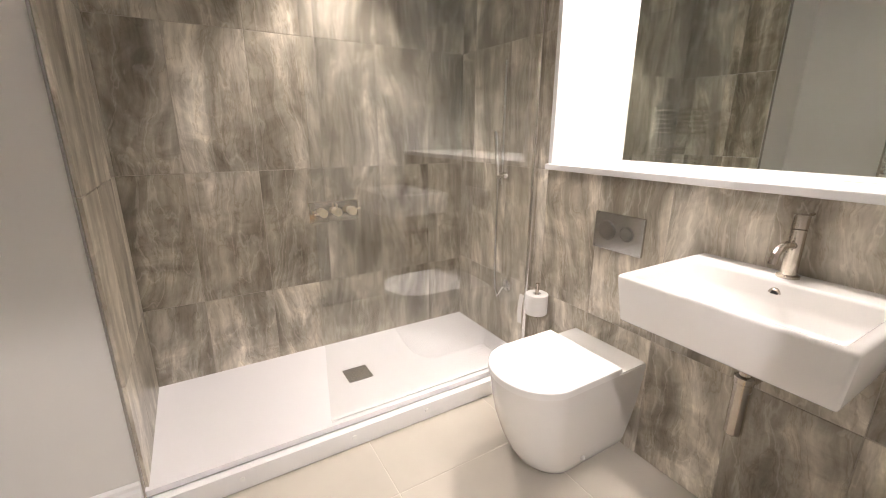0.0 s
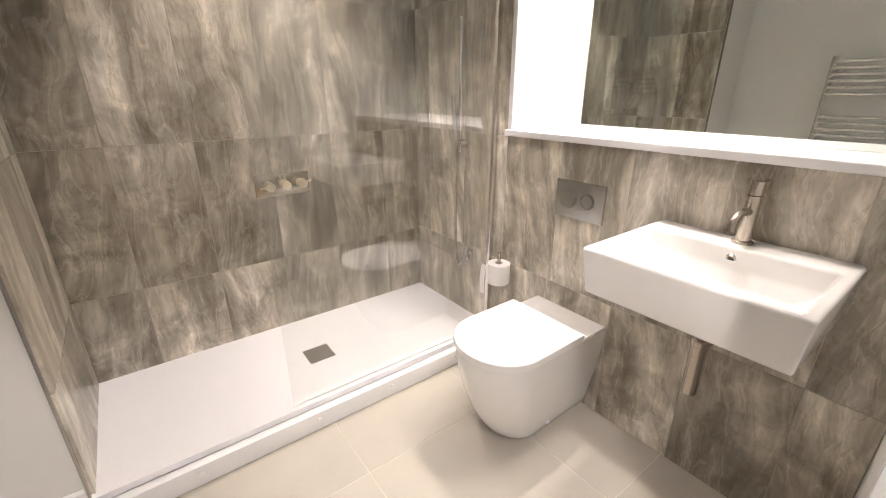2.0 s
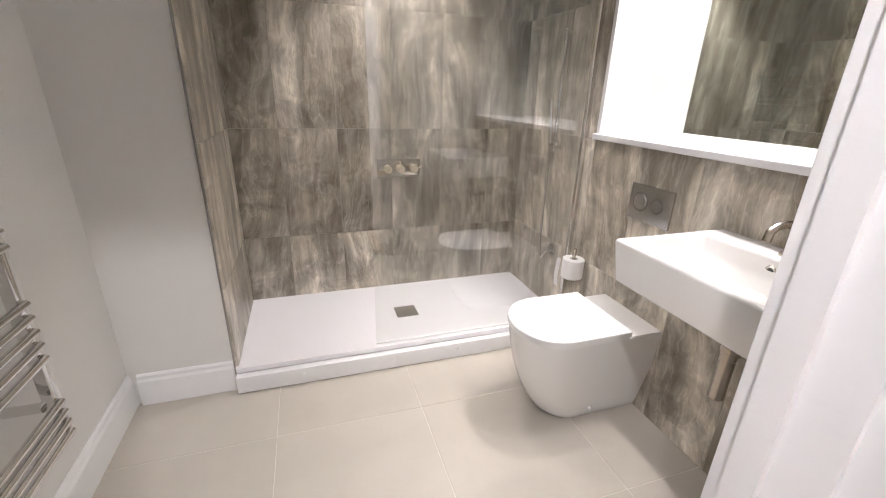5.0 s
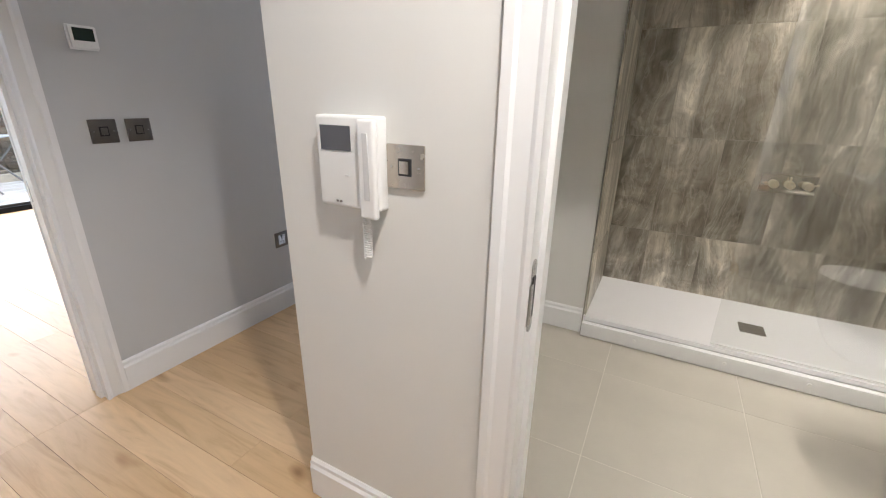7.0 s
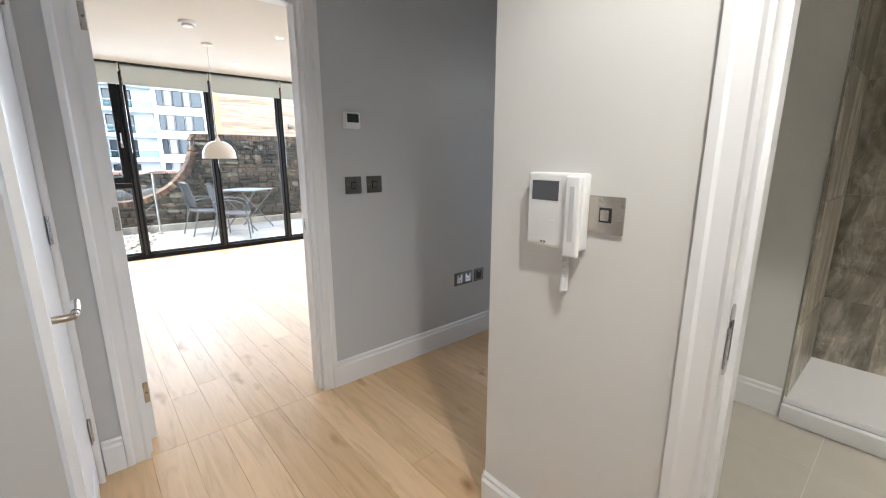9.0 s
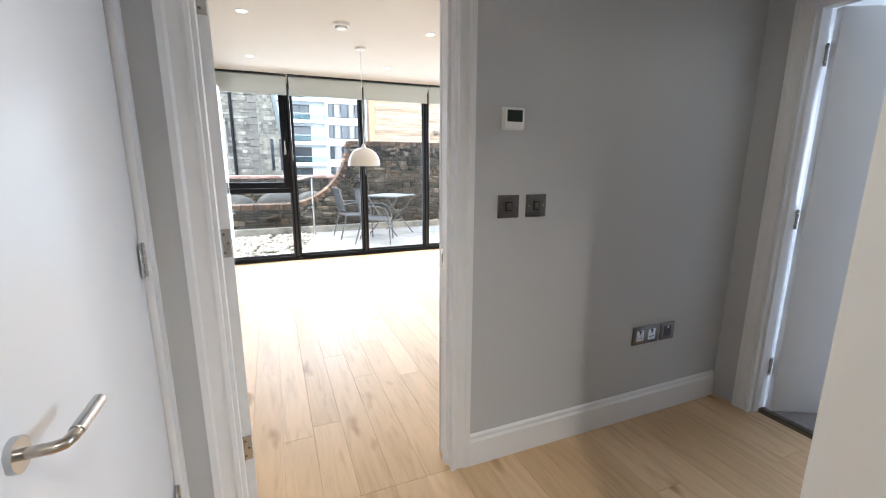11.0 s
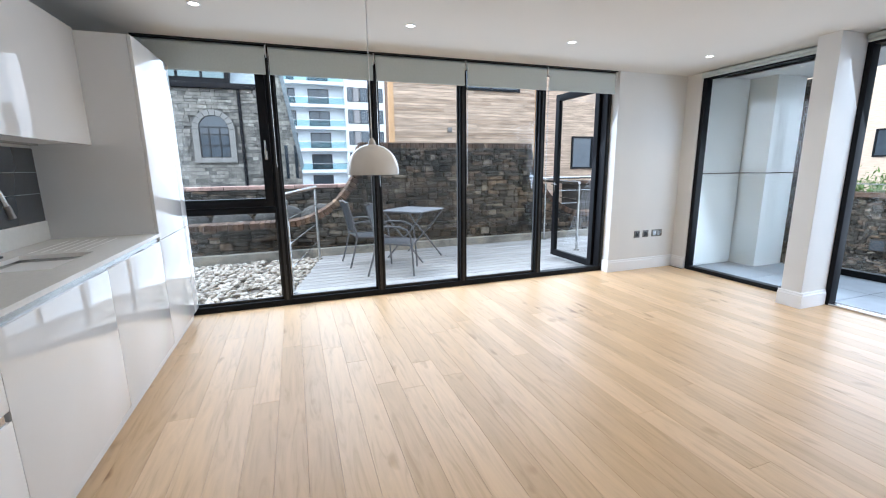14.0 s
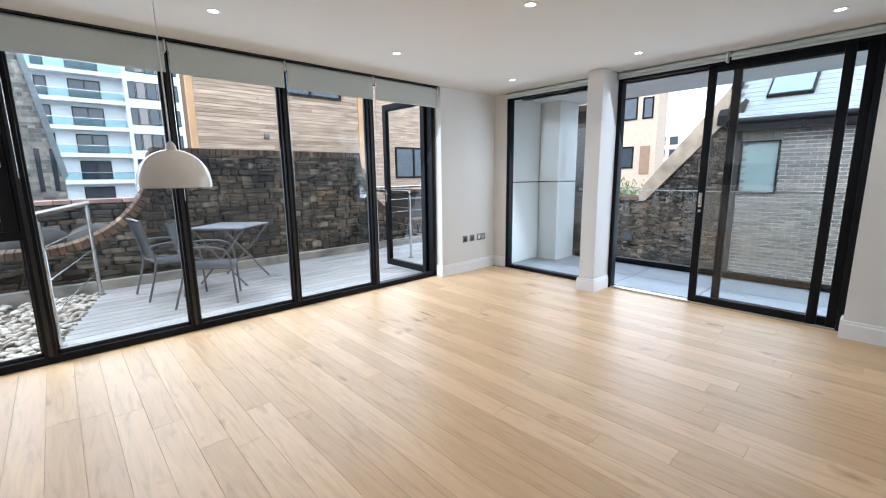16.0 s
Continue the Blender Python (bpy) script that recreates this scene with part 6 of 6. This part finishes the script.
prism_b = bmesh.new()
prism(prism_b, [(-18.0, 4.42), (-26, 4.42), (-22, 8.4)], -9.5, -1.25, "y")
part("roof", prism_b, SLATE, church, "", False)
dorm = part("dormer", boxes((-19.2, -18.0, -5.6, -2.2, 4.45, 5.9)), ALU, church, "", False)
for k in range(4):
    part("dormer_pane", boxes((-18.005, -17.985, -5.4 + 0.78 * k, -4.72 + 0.78 * k, 4.6, 5.6)), FROSTED, dorm, "", False)
bm = bmesh.new()
for k in range(14):
    h0 = 0.2 + 0.29 * k
    box(bm, -18.12, -17.86, -1.32 - 0.12 * (k % 2), -1.0, h0, h0 + 0.27)
part("quoins", bm, SHADED_STONE, church, "rough paler quoins", False)
gable = thing("gabled_stone_wing", (-24, 0.0, -3.1), "pale stone wing with a steep gable", "building")
bm = bmesh.new()
prism(bm, [(-1.25, -3.1), (0.15, -3.1), (0.15, 1.4), (-0.62, 6.3), (-1.25, 4.6)], -32, -21.0, "x")
part("wall", bm, surf("light_stone", (0.52, 0.49, 0.43), 0.9, var=0.25, scale=3, bump=0.4, fine=30), gable, "", False)
rg = random.Random(17)
bm = bmesh.new()
z = -0.4
while z < 6.1:
    h = rg.uniform(0.10, 0.17)
    u = -1.25
    right = 0.14 if z < 1.35 else 0.12 - 0.157 * (z - 1.4)
    left = -1.25 if z < 4.6 else -1.25 + 0.37 * (z + h - 4.6)
    while u < right:
        w = min(rg.choice((rg.uniform(0.12, 0.22), rg.uniform(0.22, 0.4))), right - u)
        if w > 0.04 and u > left - 0.05:
            box(bm, -21.05, -20.985 + rg.uniform(-0.015, 0.015), u + 0.006, u + w - 0.006, z + 0.006, z + h - 0.006)
        u += w
    z += h
tagged(part("stonework", bm, WING_STONE, gable, "", False), kind="stuff")
bm = bmesh.new()
prism(bm, [(0.10, 1.3), (0.26, 1.45), (-0.58, 6.75), (-0.70, 6.4)], -32.2, -20.85, "x")
part("roof_edge", bm, SLATE, gable, "", False)
for yy in (-0.55, -0.15):
    part("slit_window", boxes((-21.0, -20.955, yy, yy + 0.14, 0.9, 2.4)), WINDOW_DARK, gable, "", False)

# balcony and buildings to the north
balcony = structure("balcony_floor", boxes((-4.55, 0.9, 4.57, 6.10, -0.06, -0.036)), surf("paver_joint", (0.08, 0.08, 0.08), 0.9), "grey paved balcony floor", "balcony")
for k in range(6):
    for j in range(2):
        a0, b0 = -4.45 + 0.9 * k, 4.60 + 0.73 * j
        ob = new("paving_slab", mesh_of("paving_slab", boxes((a0, a0 + 0.892, b0, b0 + 0.722, -0.05, -0.022), bevel=0.003, segments=1), PAVER))
        ob.parent = balcony
bal = thing("balustrade", (-2, 6.05, -0.02), "frameless glass balustrade on a dark base channel", "balustrade")
part("base_channel", boxes((-3.9, 0.9, 6.0, 6.09, -0.03, 0.055), bevel=0.003), ALU, bal)
for k in range(4):
    g = part("pane", boxes((-3.88 + 1.19 * k, -2.70 + 1.19 * k, 6.04, 6.052, 0.05, 1.075)), PANE, bal, "clear glass pane", False)
    g.visible_shadow = False
part("top_edge", boxes((-3.9, 0.9, 6.038, 6.054, 1.075, 1.088)), STEEL, bal, "", False)
clad = thing("clad_pier", (-4.3, 5.4, -0.05), "white clad pier beside the balcony", "pier")
for z0, z1 in ((-0.02, 1.20), (1.215, 2.40)):
    part("panel", boxes((-4.52, -4.27, 4.63, 5.44, z0, z1), bevel=0.004), PALE_PANEL, clad)
    part("panel", boxes((-4.52, -3.93, 5.455, 5.98, z0, z1), bevel=0.004), PALE_PANEL, clad)
    part("panel", boxes((-4.262, -4.255, 4.64, 5.43, z0 + 0.02, z1 - 0.02)), PALE_PANEL, clad, "", False)
part("joint", boxes((-4.50, -4.28, 4.64, 5.96, 1.195, 1.22)), BRONZE, clad, "", False)
pier = thing("brick_pier", (-4.1, 6.4, -3.1), "dark stone pier at the balcony's corner", "pier")
part("core", boxes((-4.8, -3.72, 6.2, 6.7, -3.1, 2.4)), MORTAR, pier, "", False)
z = -0.5
while z < 2.38:
    for a, b in (((-4.8, -4.3), (-4.29, -3.70)), ((-4.8, -4.1), (-4.09, -3.70)))[int(z * 10) % 2]:
        part("stone", boxes((a, b, 6.18, 6.3, z, z + 0.075), bevel=0.006, segments=1), RUBBLE, pier)
    z += 0.085

north = structure("wall_rubble_north", bmesh.new(), MORTAR, "old rubble wall with a steep sloping coping")
bm = bmesh.new()
prism(bm, [(-16, -3.1), (-16, 0.74), (-4.0, 0.74), (-3.9, 0.95), (-2.4, 2.6), (-2.4, -3.1)], 9.0, 9.45, "y")
bm.to_mesh(north.data)
bm.free()
rn = random.Random(15)
cells = [c for c in rubble_cells(rn, -6.6, -2.45, -0.9, 2.3, lambda u: 0.74 if u < -4.0 else 0.84 + 1.1 * (u + 4.0), 0.62) if c[0] + c[1] < -2.45]
lay_rubble(cells, rn, north, lambda u, z: pose(u, 9.0, z, 0, 0, 90), lambda u, z: -4.2 < u and z > 0.0)
LICHEN = surf("lichened_coping", (0.34, 0.27, 0.20), 0.95, var=0.35, scale=2.2, bump=0.5, fine=30)
bm = bmesh.new()
prism(bm, [(-4.14, 0.72), (-3.98, 0.74), (-2.63, 2.24), (-2.63, 2.80), (-4.05, 1.03)], 8.92, 9.5, "y")
structure("sloping_coping", bm, LICHEN, "lichened stone coping on the sloping wall", "coping")
structure("flat_coping", boxes((-16, -4.1, 8.9, 9.55, 0.74, 0.82), bevel=0.01), OLD_BRICK, "red brick coping on the low wall", "coping")
weed = thing("wall_weeds", (-4.5, 9.1, 0.82), "tuft of green weeds growing on the wall", "plant")
rw = random.Random(2)
bm = bmesh.new()
for k in range(420):
    c = Vector((rw.gauss(-4.55, 0.26), rw.uniform(8.9, 9.35), 0.84 + abs(rw.gauss(0, 0.13))))
    m = Matrix.Translation(c) @ Euler((rw.uniform(0, 6), rw.uniform(0, 6), rw.uniform(0, 6))).to_matrix().to_4x4()
    s = rw.uniform(0.02, 0.05)
    vs = [bm.verts.new(m @ Vector(p)) for p in ((-s, 0, 0), (0, -s * 0.35, 0.004), (s, 0, 0), (0, s * 0.35, 0.004))]
    bm.faces.new(vs)
part("leaves", bm, LEAF, weed, "", False)
bm = bmesh.new()
for k in range(14):
    bx = rw.gauss(-4.55, 0.15)
    tube(bm, (bx, 9.1, 0.82), (bx + rw.uniform(-0.1, 0.1), 9.1 + rw.uniform(-0.1, 0.1), 0.95 + rw.uniform(0, 0.1)), 0.003, 5)
part("stems", bm, LEAF, weed, "", False)
flood = thing("floodlight", (-4.25, 8.93, 0.0), "small black floodlight fixed to the rubble wall", "floodlight")
part("housing", boxes((-4.36, -4.14, 8.84, 8.95, -0.14, 0.06), bevel=0.02), BLACK, flood)
part("lens", boxes((-4.34, -4.16, 8.832, 8.842, -0.12, 0.04)), WINDOW_DARK, flood, "", False)

brick = thing("brick_house", (0, 11, -3.1), "grey-buff brick house with slate roof and rooflight", "building")
part("wall", boxes((-2.4, 6.0, 9.05, 14.9, -3.1, 2.1)), PALE_MORTAR, brick, "", False)
BW, BH = 0.193, 0.0644
bmesh_b = mesh_of("brick", boxes((-0.0915, 0.0915, -0.008, 0.008, -0.0247, 0.0247)), BUFF)
rest = bmesh.new()
made = 0
row = 0
z = -0.75
while z < 1.98:
    u = -2.39
    if row % 2:
        # half bat at the corner
        box(rest, u + 0.003, u + BW / 2 - 0.005, 9.037, 9.053, z + 0.0075, z + BH - 0.0075)
        u += BW / 2
    while u < 3.2:
        if u + BW > -2.42 and u < -1.80 and 0.92 < z + BH / 2 < 2.07:
            # cut bricks beside the window
            if u + BW > -1.79:
                box(rest, max(u + 0.003, -1.815), u + BW - 0.005, 9.037, 9.053, z + 0.0075, z + BH - 0.0075)
        else:
            if made < 300 and -1.8 < u < 0.3 and z > -0.3:
                ob = new("brick", bmesh_b)
                ob.matrix_world = Matrix.Translation((u + BW / 2, 9.045, z + BH / 2))
                ob.parent = brick
                ob.matrix_parent_inverse = Matrix.Translation((0, -11, 3.1))
                made += 1
            else:
                box(rest, u + 0.005, u + BW - 0.005, 9.037, 9.053, z + 0.0075, z + BH - 0.0075)
        u += BW
    z += BH
    row += 1
tagged(part("brickwork", rest, BUFF_REST, brick, "", False), kind="stuff")
far_window(brick, "x", 9.05, -1, -2.40, -1.82, 0.93, 1.86, ALU, FROSTED, t=0.03)
for k in range(15):
    part("soldier_brick", boxes((-2.42 + 0.0415 * k, -2.384 + 0.0415 * k, 9.03, 9.05, 1.87, 2.06)), BUFF, brick, "", False)
part("eaves_board", boxes((-2.55, 6.0, 8.85, 9.06, 2.02, 2.18), bevel=0.01), ALU, brick)
bm = bmesh.new()
tube(bm, (-2.6, 8.86, 2.2), (6.0, 8.86, 2.2), 0.055, 12)
part("gutter", bm, ALU, brick)
bm = bmesh.new()
prism(bm, [(8.83, 2.2), (12.0, 4.95), (15.1, 2.2)], -2.62, 6.0, "x")
roof = part("roof", bm, surf("roof_under", (0.12, 0.13, 0.14), 0.8), brick, "", False)
slope = math.atan2(2.75, 3.17)
rows_n = 18
for r in range(rows_n):
    for c in range(16):
        s0 = r * 0.14
        u = -2.62 + 0.22 * c + (0.11 if r % 2 else 0)
        p = Vector((u + 0.11, 8.83 + (s0 + 0.07) * math.cos(slope), 2.2 + (s0 + 0.07) * math.sin(slope) + 0.008))
        if r == 0 and c == 0:
            sl = mesh_of("slate", boxes((-0.109, 0.109, -0.08, 0.08, -0.003, 0.003)), SLATE)
        ob = new("slate", sl)
        ob.matrix_world = Matrix.Translation(p) @ Euler((slope - 0.03, 0, 0)).to_matrix().to_4x4()
        ob.parent = brick
        ob.matrix_parent_inverse = Matrix.Translation((0, -11, 3.1))
bm = bmesh.new()
prism(bm, [(8.78, 2.14), (12.0, 4.94), (12.0, 5.12), (8.78, 2.32)], -2.75, -2.60, "x")
part("verge", bm, ALU, brick, "", False)
cy, cz = 8.83 + 1.15 * math.cos(slope), 2.2 + 1.15 * math.sin(slope)
light_m = Matrix.Translation((-1.83, cy, cz + 0.05)) @ Euler((slope, 0, 0)).to_matrix().to_4x4()
bm = boxes((-0.32, 0.32, -0.6, 0.6, -0.03, 0.04), bevel=0.008)
bmesh.ops.transform(bm, matrix=light_m, verts=bm.verts[:])
rl = part("rooflight", bm, ALU, brick)
bm = boxes((-0.285, 0.285, -0.565, 0.565, 0.04, 0.046))
bmesh.ops.transform(bm, matrix=light_m, verts=bm.verts[:])
# Opaque pane; the sky's reflection is put into its blue base colour.
part("pane", bm, surf("sky_glass", (0.22, 0.33, 0.42), 0.12, bump=0), rl, "", False)

# the plot across the lane is drawn at 7 : 8; here it takes its true size and distance
TRUE_SIZE = Matrix.Translation((0.0558, 0.0288, -0.18)) @ Matrix.Scale(1.135, 4)
for ob in (north, bpy.data.objects["sloping_coping"], bpy.data.objects["flat_coping"], weed, flood, brick):
    ob.matrix_world = TRUE_SIZE @ Matrix.Translation(ob.location)

tower = thing("terracotta_house", (-16, 32, -3.1), "warm clad town house with dark windows", "building")
part("wall", boxes((-26, -11.75, 30.0, 31.6, -3.1, 6.75)), CREAM, tower, "", False)
part("parapet", boxes((-26.1, -11.65, 29.9, 31.7, 6.75, 6.9)), RENDER_WHITE, tower, "", False)
for u0, u1, z0, z1 in ((-14.1, -13.1, 4.9, 6.4), (-12.75, -12.05, 4.9, 6.3), (-16.6, -15.4, 4.9, 6.4), (-14.5, -13.2, 1.6, 3.1), (-17.2, -15.8, 1.6, 3.1)):
    far_window(tower, "x", 30.0, -1, u0, u1, z0, z1, ALU, t=0.09)
part("door", boxes((-12.75, -12.1, 29.95, 30.0, 1.2, 3.1)), surf("brown_door", (0.30, 0.19, 0.12), 0.6), tower, "", False)
flats2 = thing("apartment_block", (-35, 95, -3.1), "distant pale block with rows of windows", "building")
part("wall", boxes((-60, -30.5, 95, 105, -3.1, 7.2)), RENDER_WHITE, flats2, "", False)
for f in range(4):
    for k in range(5):
        far_window(flats2, "x", 95, -1, -43 + 2.4 * k, -41.4 + 2.4 * k, -1 + 2.6 * f, 0.7 + 2.6 * f, OLD_BRICK, t=0.15)

# ---- boards and tiles, piece by piece ----


def slab(name, w, d, t, bevel, material):
    """A board or tile centred on its top's middle, edges eased."""
    return mesh_of(name, boxes((-w / 2, w / 2, -d / 2, d / 2, -t, 0), bevel=bevel, segments=1), material)


floor = bpy.data.objects["floor_base"]
PW = 0.142
rng = random.Random(4)
lengths = (1.8, 2.1, 2.4)
boards = {L: slab("board", L - 0.0006, PW - 0.0006, 0.014, 0.0010, OAK) for L in lengths}


def lay(x0, x1, y, w=PW):
    x = x0 - rng.uniform(0.0, 1.4)
    while x < x1:
        L = rng.choice(lengths)
        a, b = max(x, x0), min(x + L, x1)
        if b - a > 0.02:
            key = L if (a == x and b == x + L and w == PW) else None
            me = boards[key] if key else slab("board", b - a - 0.0006, w - 0.0006, 0.014, 0.0010, OAK)
            ob = new("board", me)
            ob.location = ((a + b) / 2, y, 0)
            ob.parent = floor
        x += L


y = 0.008 - 13 * PW
while y < 4.55:
    w = PW
    lay(-4.49, -0.06 if not (-0.88 < y + w / 2 < 0.0) else 0.0, y + w / 2) if y < 4.36 else lay(-4.14, -0.56, y + w / 2)
    y += w
y = 0.008 - 11 * PW
while y < 1.68:
    yc = y + PW / 2
    if yc < -1.1:
        lay(1.0, 3.5, yc)
    elif yc < 0.1:
        lay(-0.06 if not (-0.88 < yc < 0.0) else 0.0, 3.5, yc)
    else:
        lay(-0.06, 1.17, yc)
    y += PW

bath = bpy.data.objects["floor_bath"]
TX = [1.347, 1.947, 2.547, 3.147, 3.747]
TY = [0.103, 0.703, 1.303, 1.903]
for x0, x1 in zip(TX, TX[1:]):
    for y0, y1 in zip(TY, TY[1:]):
        a0, a1, b0, b1 = max(x0, 1.35), min(x1, 3.487), max(y0, 0.10), min(y1, 1.68)
        ob = new("tile", slab("tile", a1 - a0 - 0.003, b1 - b0 - 0.003, 0.009, 0.001, FLOOR_TILE))
        ob.location = ((a0 + a1) / 2, (b0 + b1) / 2, 0)
        ob.parent = bath
structure("threshold", boxes((1.845, 2.72, 0.093, 0.104, -0.01, 0.003)), STEEL, "thin steel threshold strip in the bathroom doorway", "threshold")


def wall_tile(parent, x, y, z, w, h, turn):
    ob = new("tile", mesh_of("tile", boxes((-w / 2, w / 2, -0.012, 0.0, -h / 2, h / 2), bevel=0.0012, segments=1), MARBLE))
    ob.matrix_world = pose(x, y, z, 0, 0, turn)
    ob.parent = parent
    return ob


ROWS_Z = [(0.0, 0.50), (0.50, 1.105), (1.105, 1.71), (1.71, 2.4)]
J = 0.0025
back = bpy.data.objects["wall_shower_back"]
for z0, z1 in ROWS_Z:
    z0 = max(z0, 0.10)
    xs = [1.77] + [2.02 + 0.305 * k for k in range(5)] + [3.476]
    for a, b in zip(xs, xs[1:]):
        wall_tile(back, (a + b) / 2, 2.342, (z0 + z1) / 2, b - a - J, z1 - z0 - J, 0)
stub = bpy.data.objects["wall_shower_stub"]
for z0, z1 in ROWS_Z:
    z0 = max(z0, 0.10)
    ys = [1.668, 1.92, 2.225, 2.33]
    for a, b in zip(ys, ys[1:]):
        wall_tile(stub, 1.765, (a + b) / 2, (z0 + z1) / 2, b - a - J, z1 - z0 - J, 90)
basin_wall = bpy.data.objects["wall_basin"]
ys = [0.216] + [0.385 + 0.3035 * k for k in range(7)] + [2.33]
for z0, z1 in ((0.0, 0.515), (0.515, 1.119), (1.119, 1.71), (1.71, 2.4)):
    for a, b in zip(ys, ys[1:]):
        if z0 > 1:
            a = max(a, 1.602)
        if b - a > 0.03:
            wall_tile(basin_wall, 3.487, (a + b) / 2, (z0 + z1) / 2, b - a - J, z1 - z0 - J, -90)
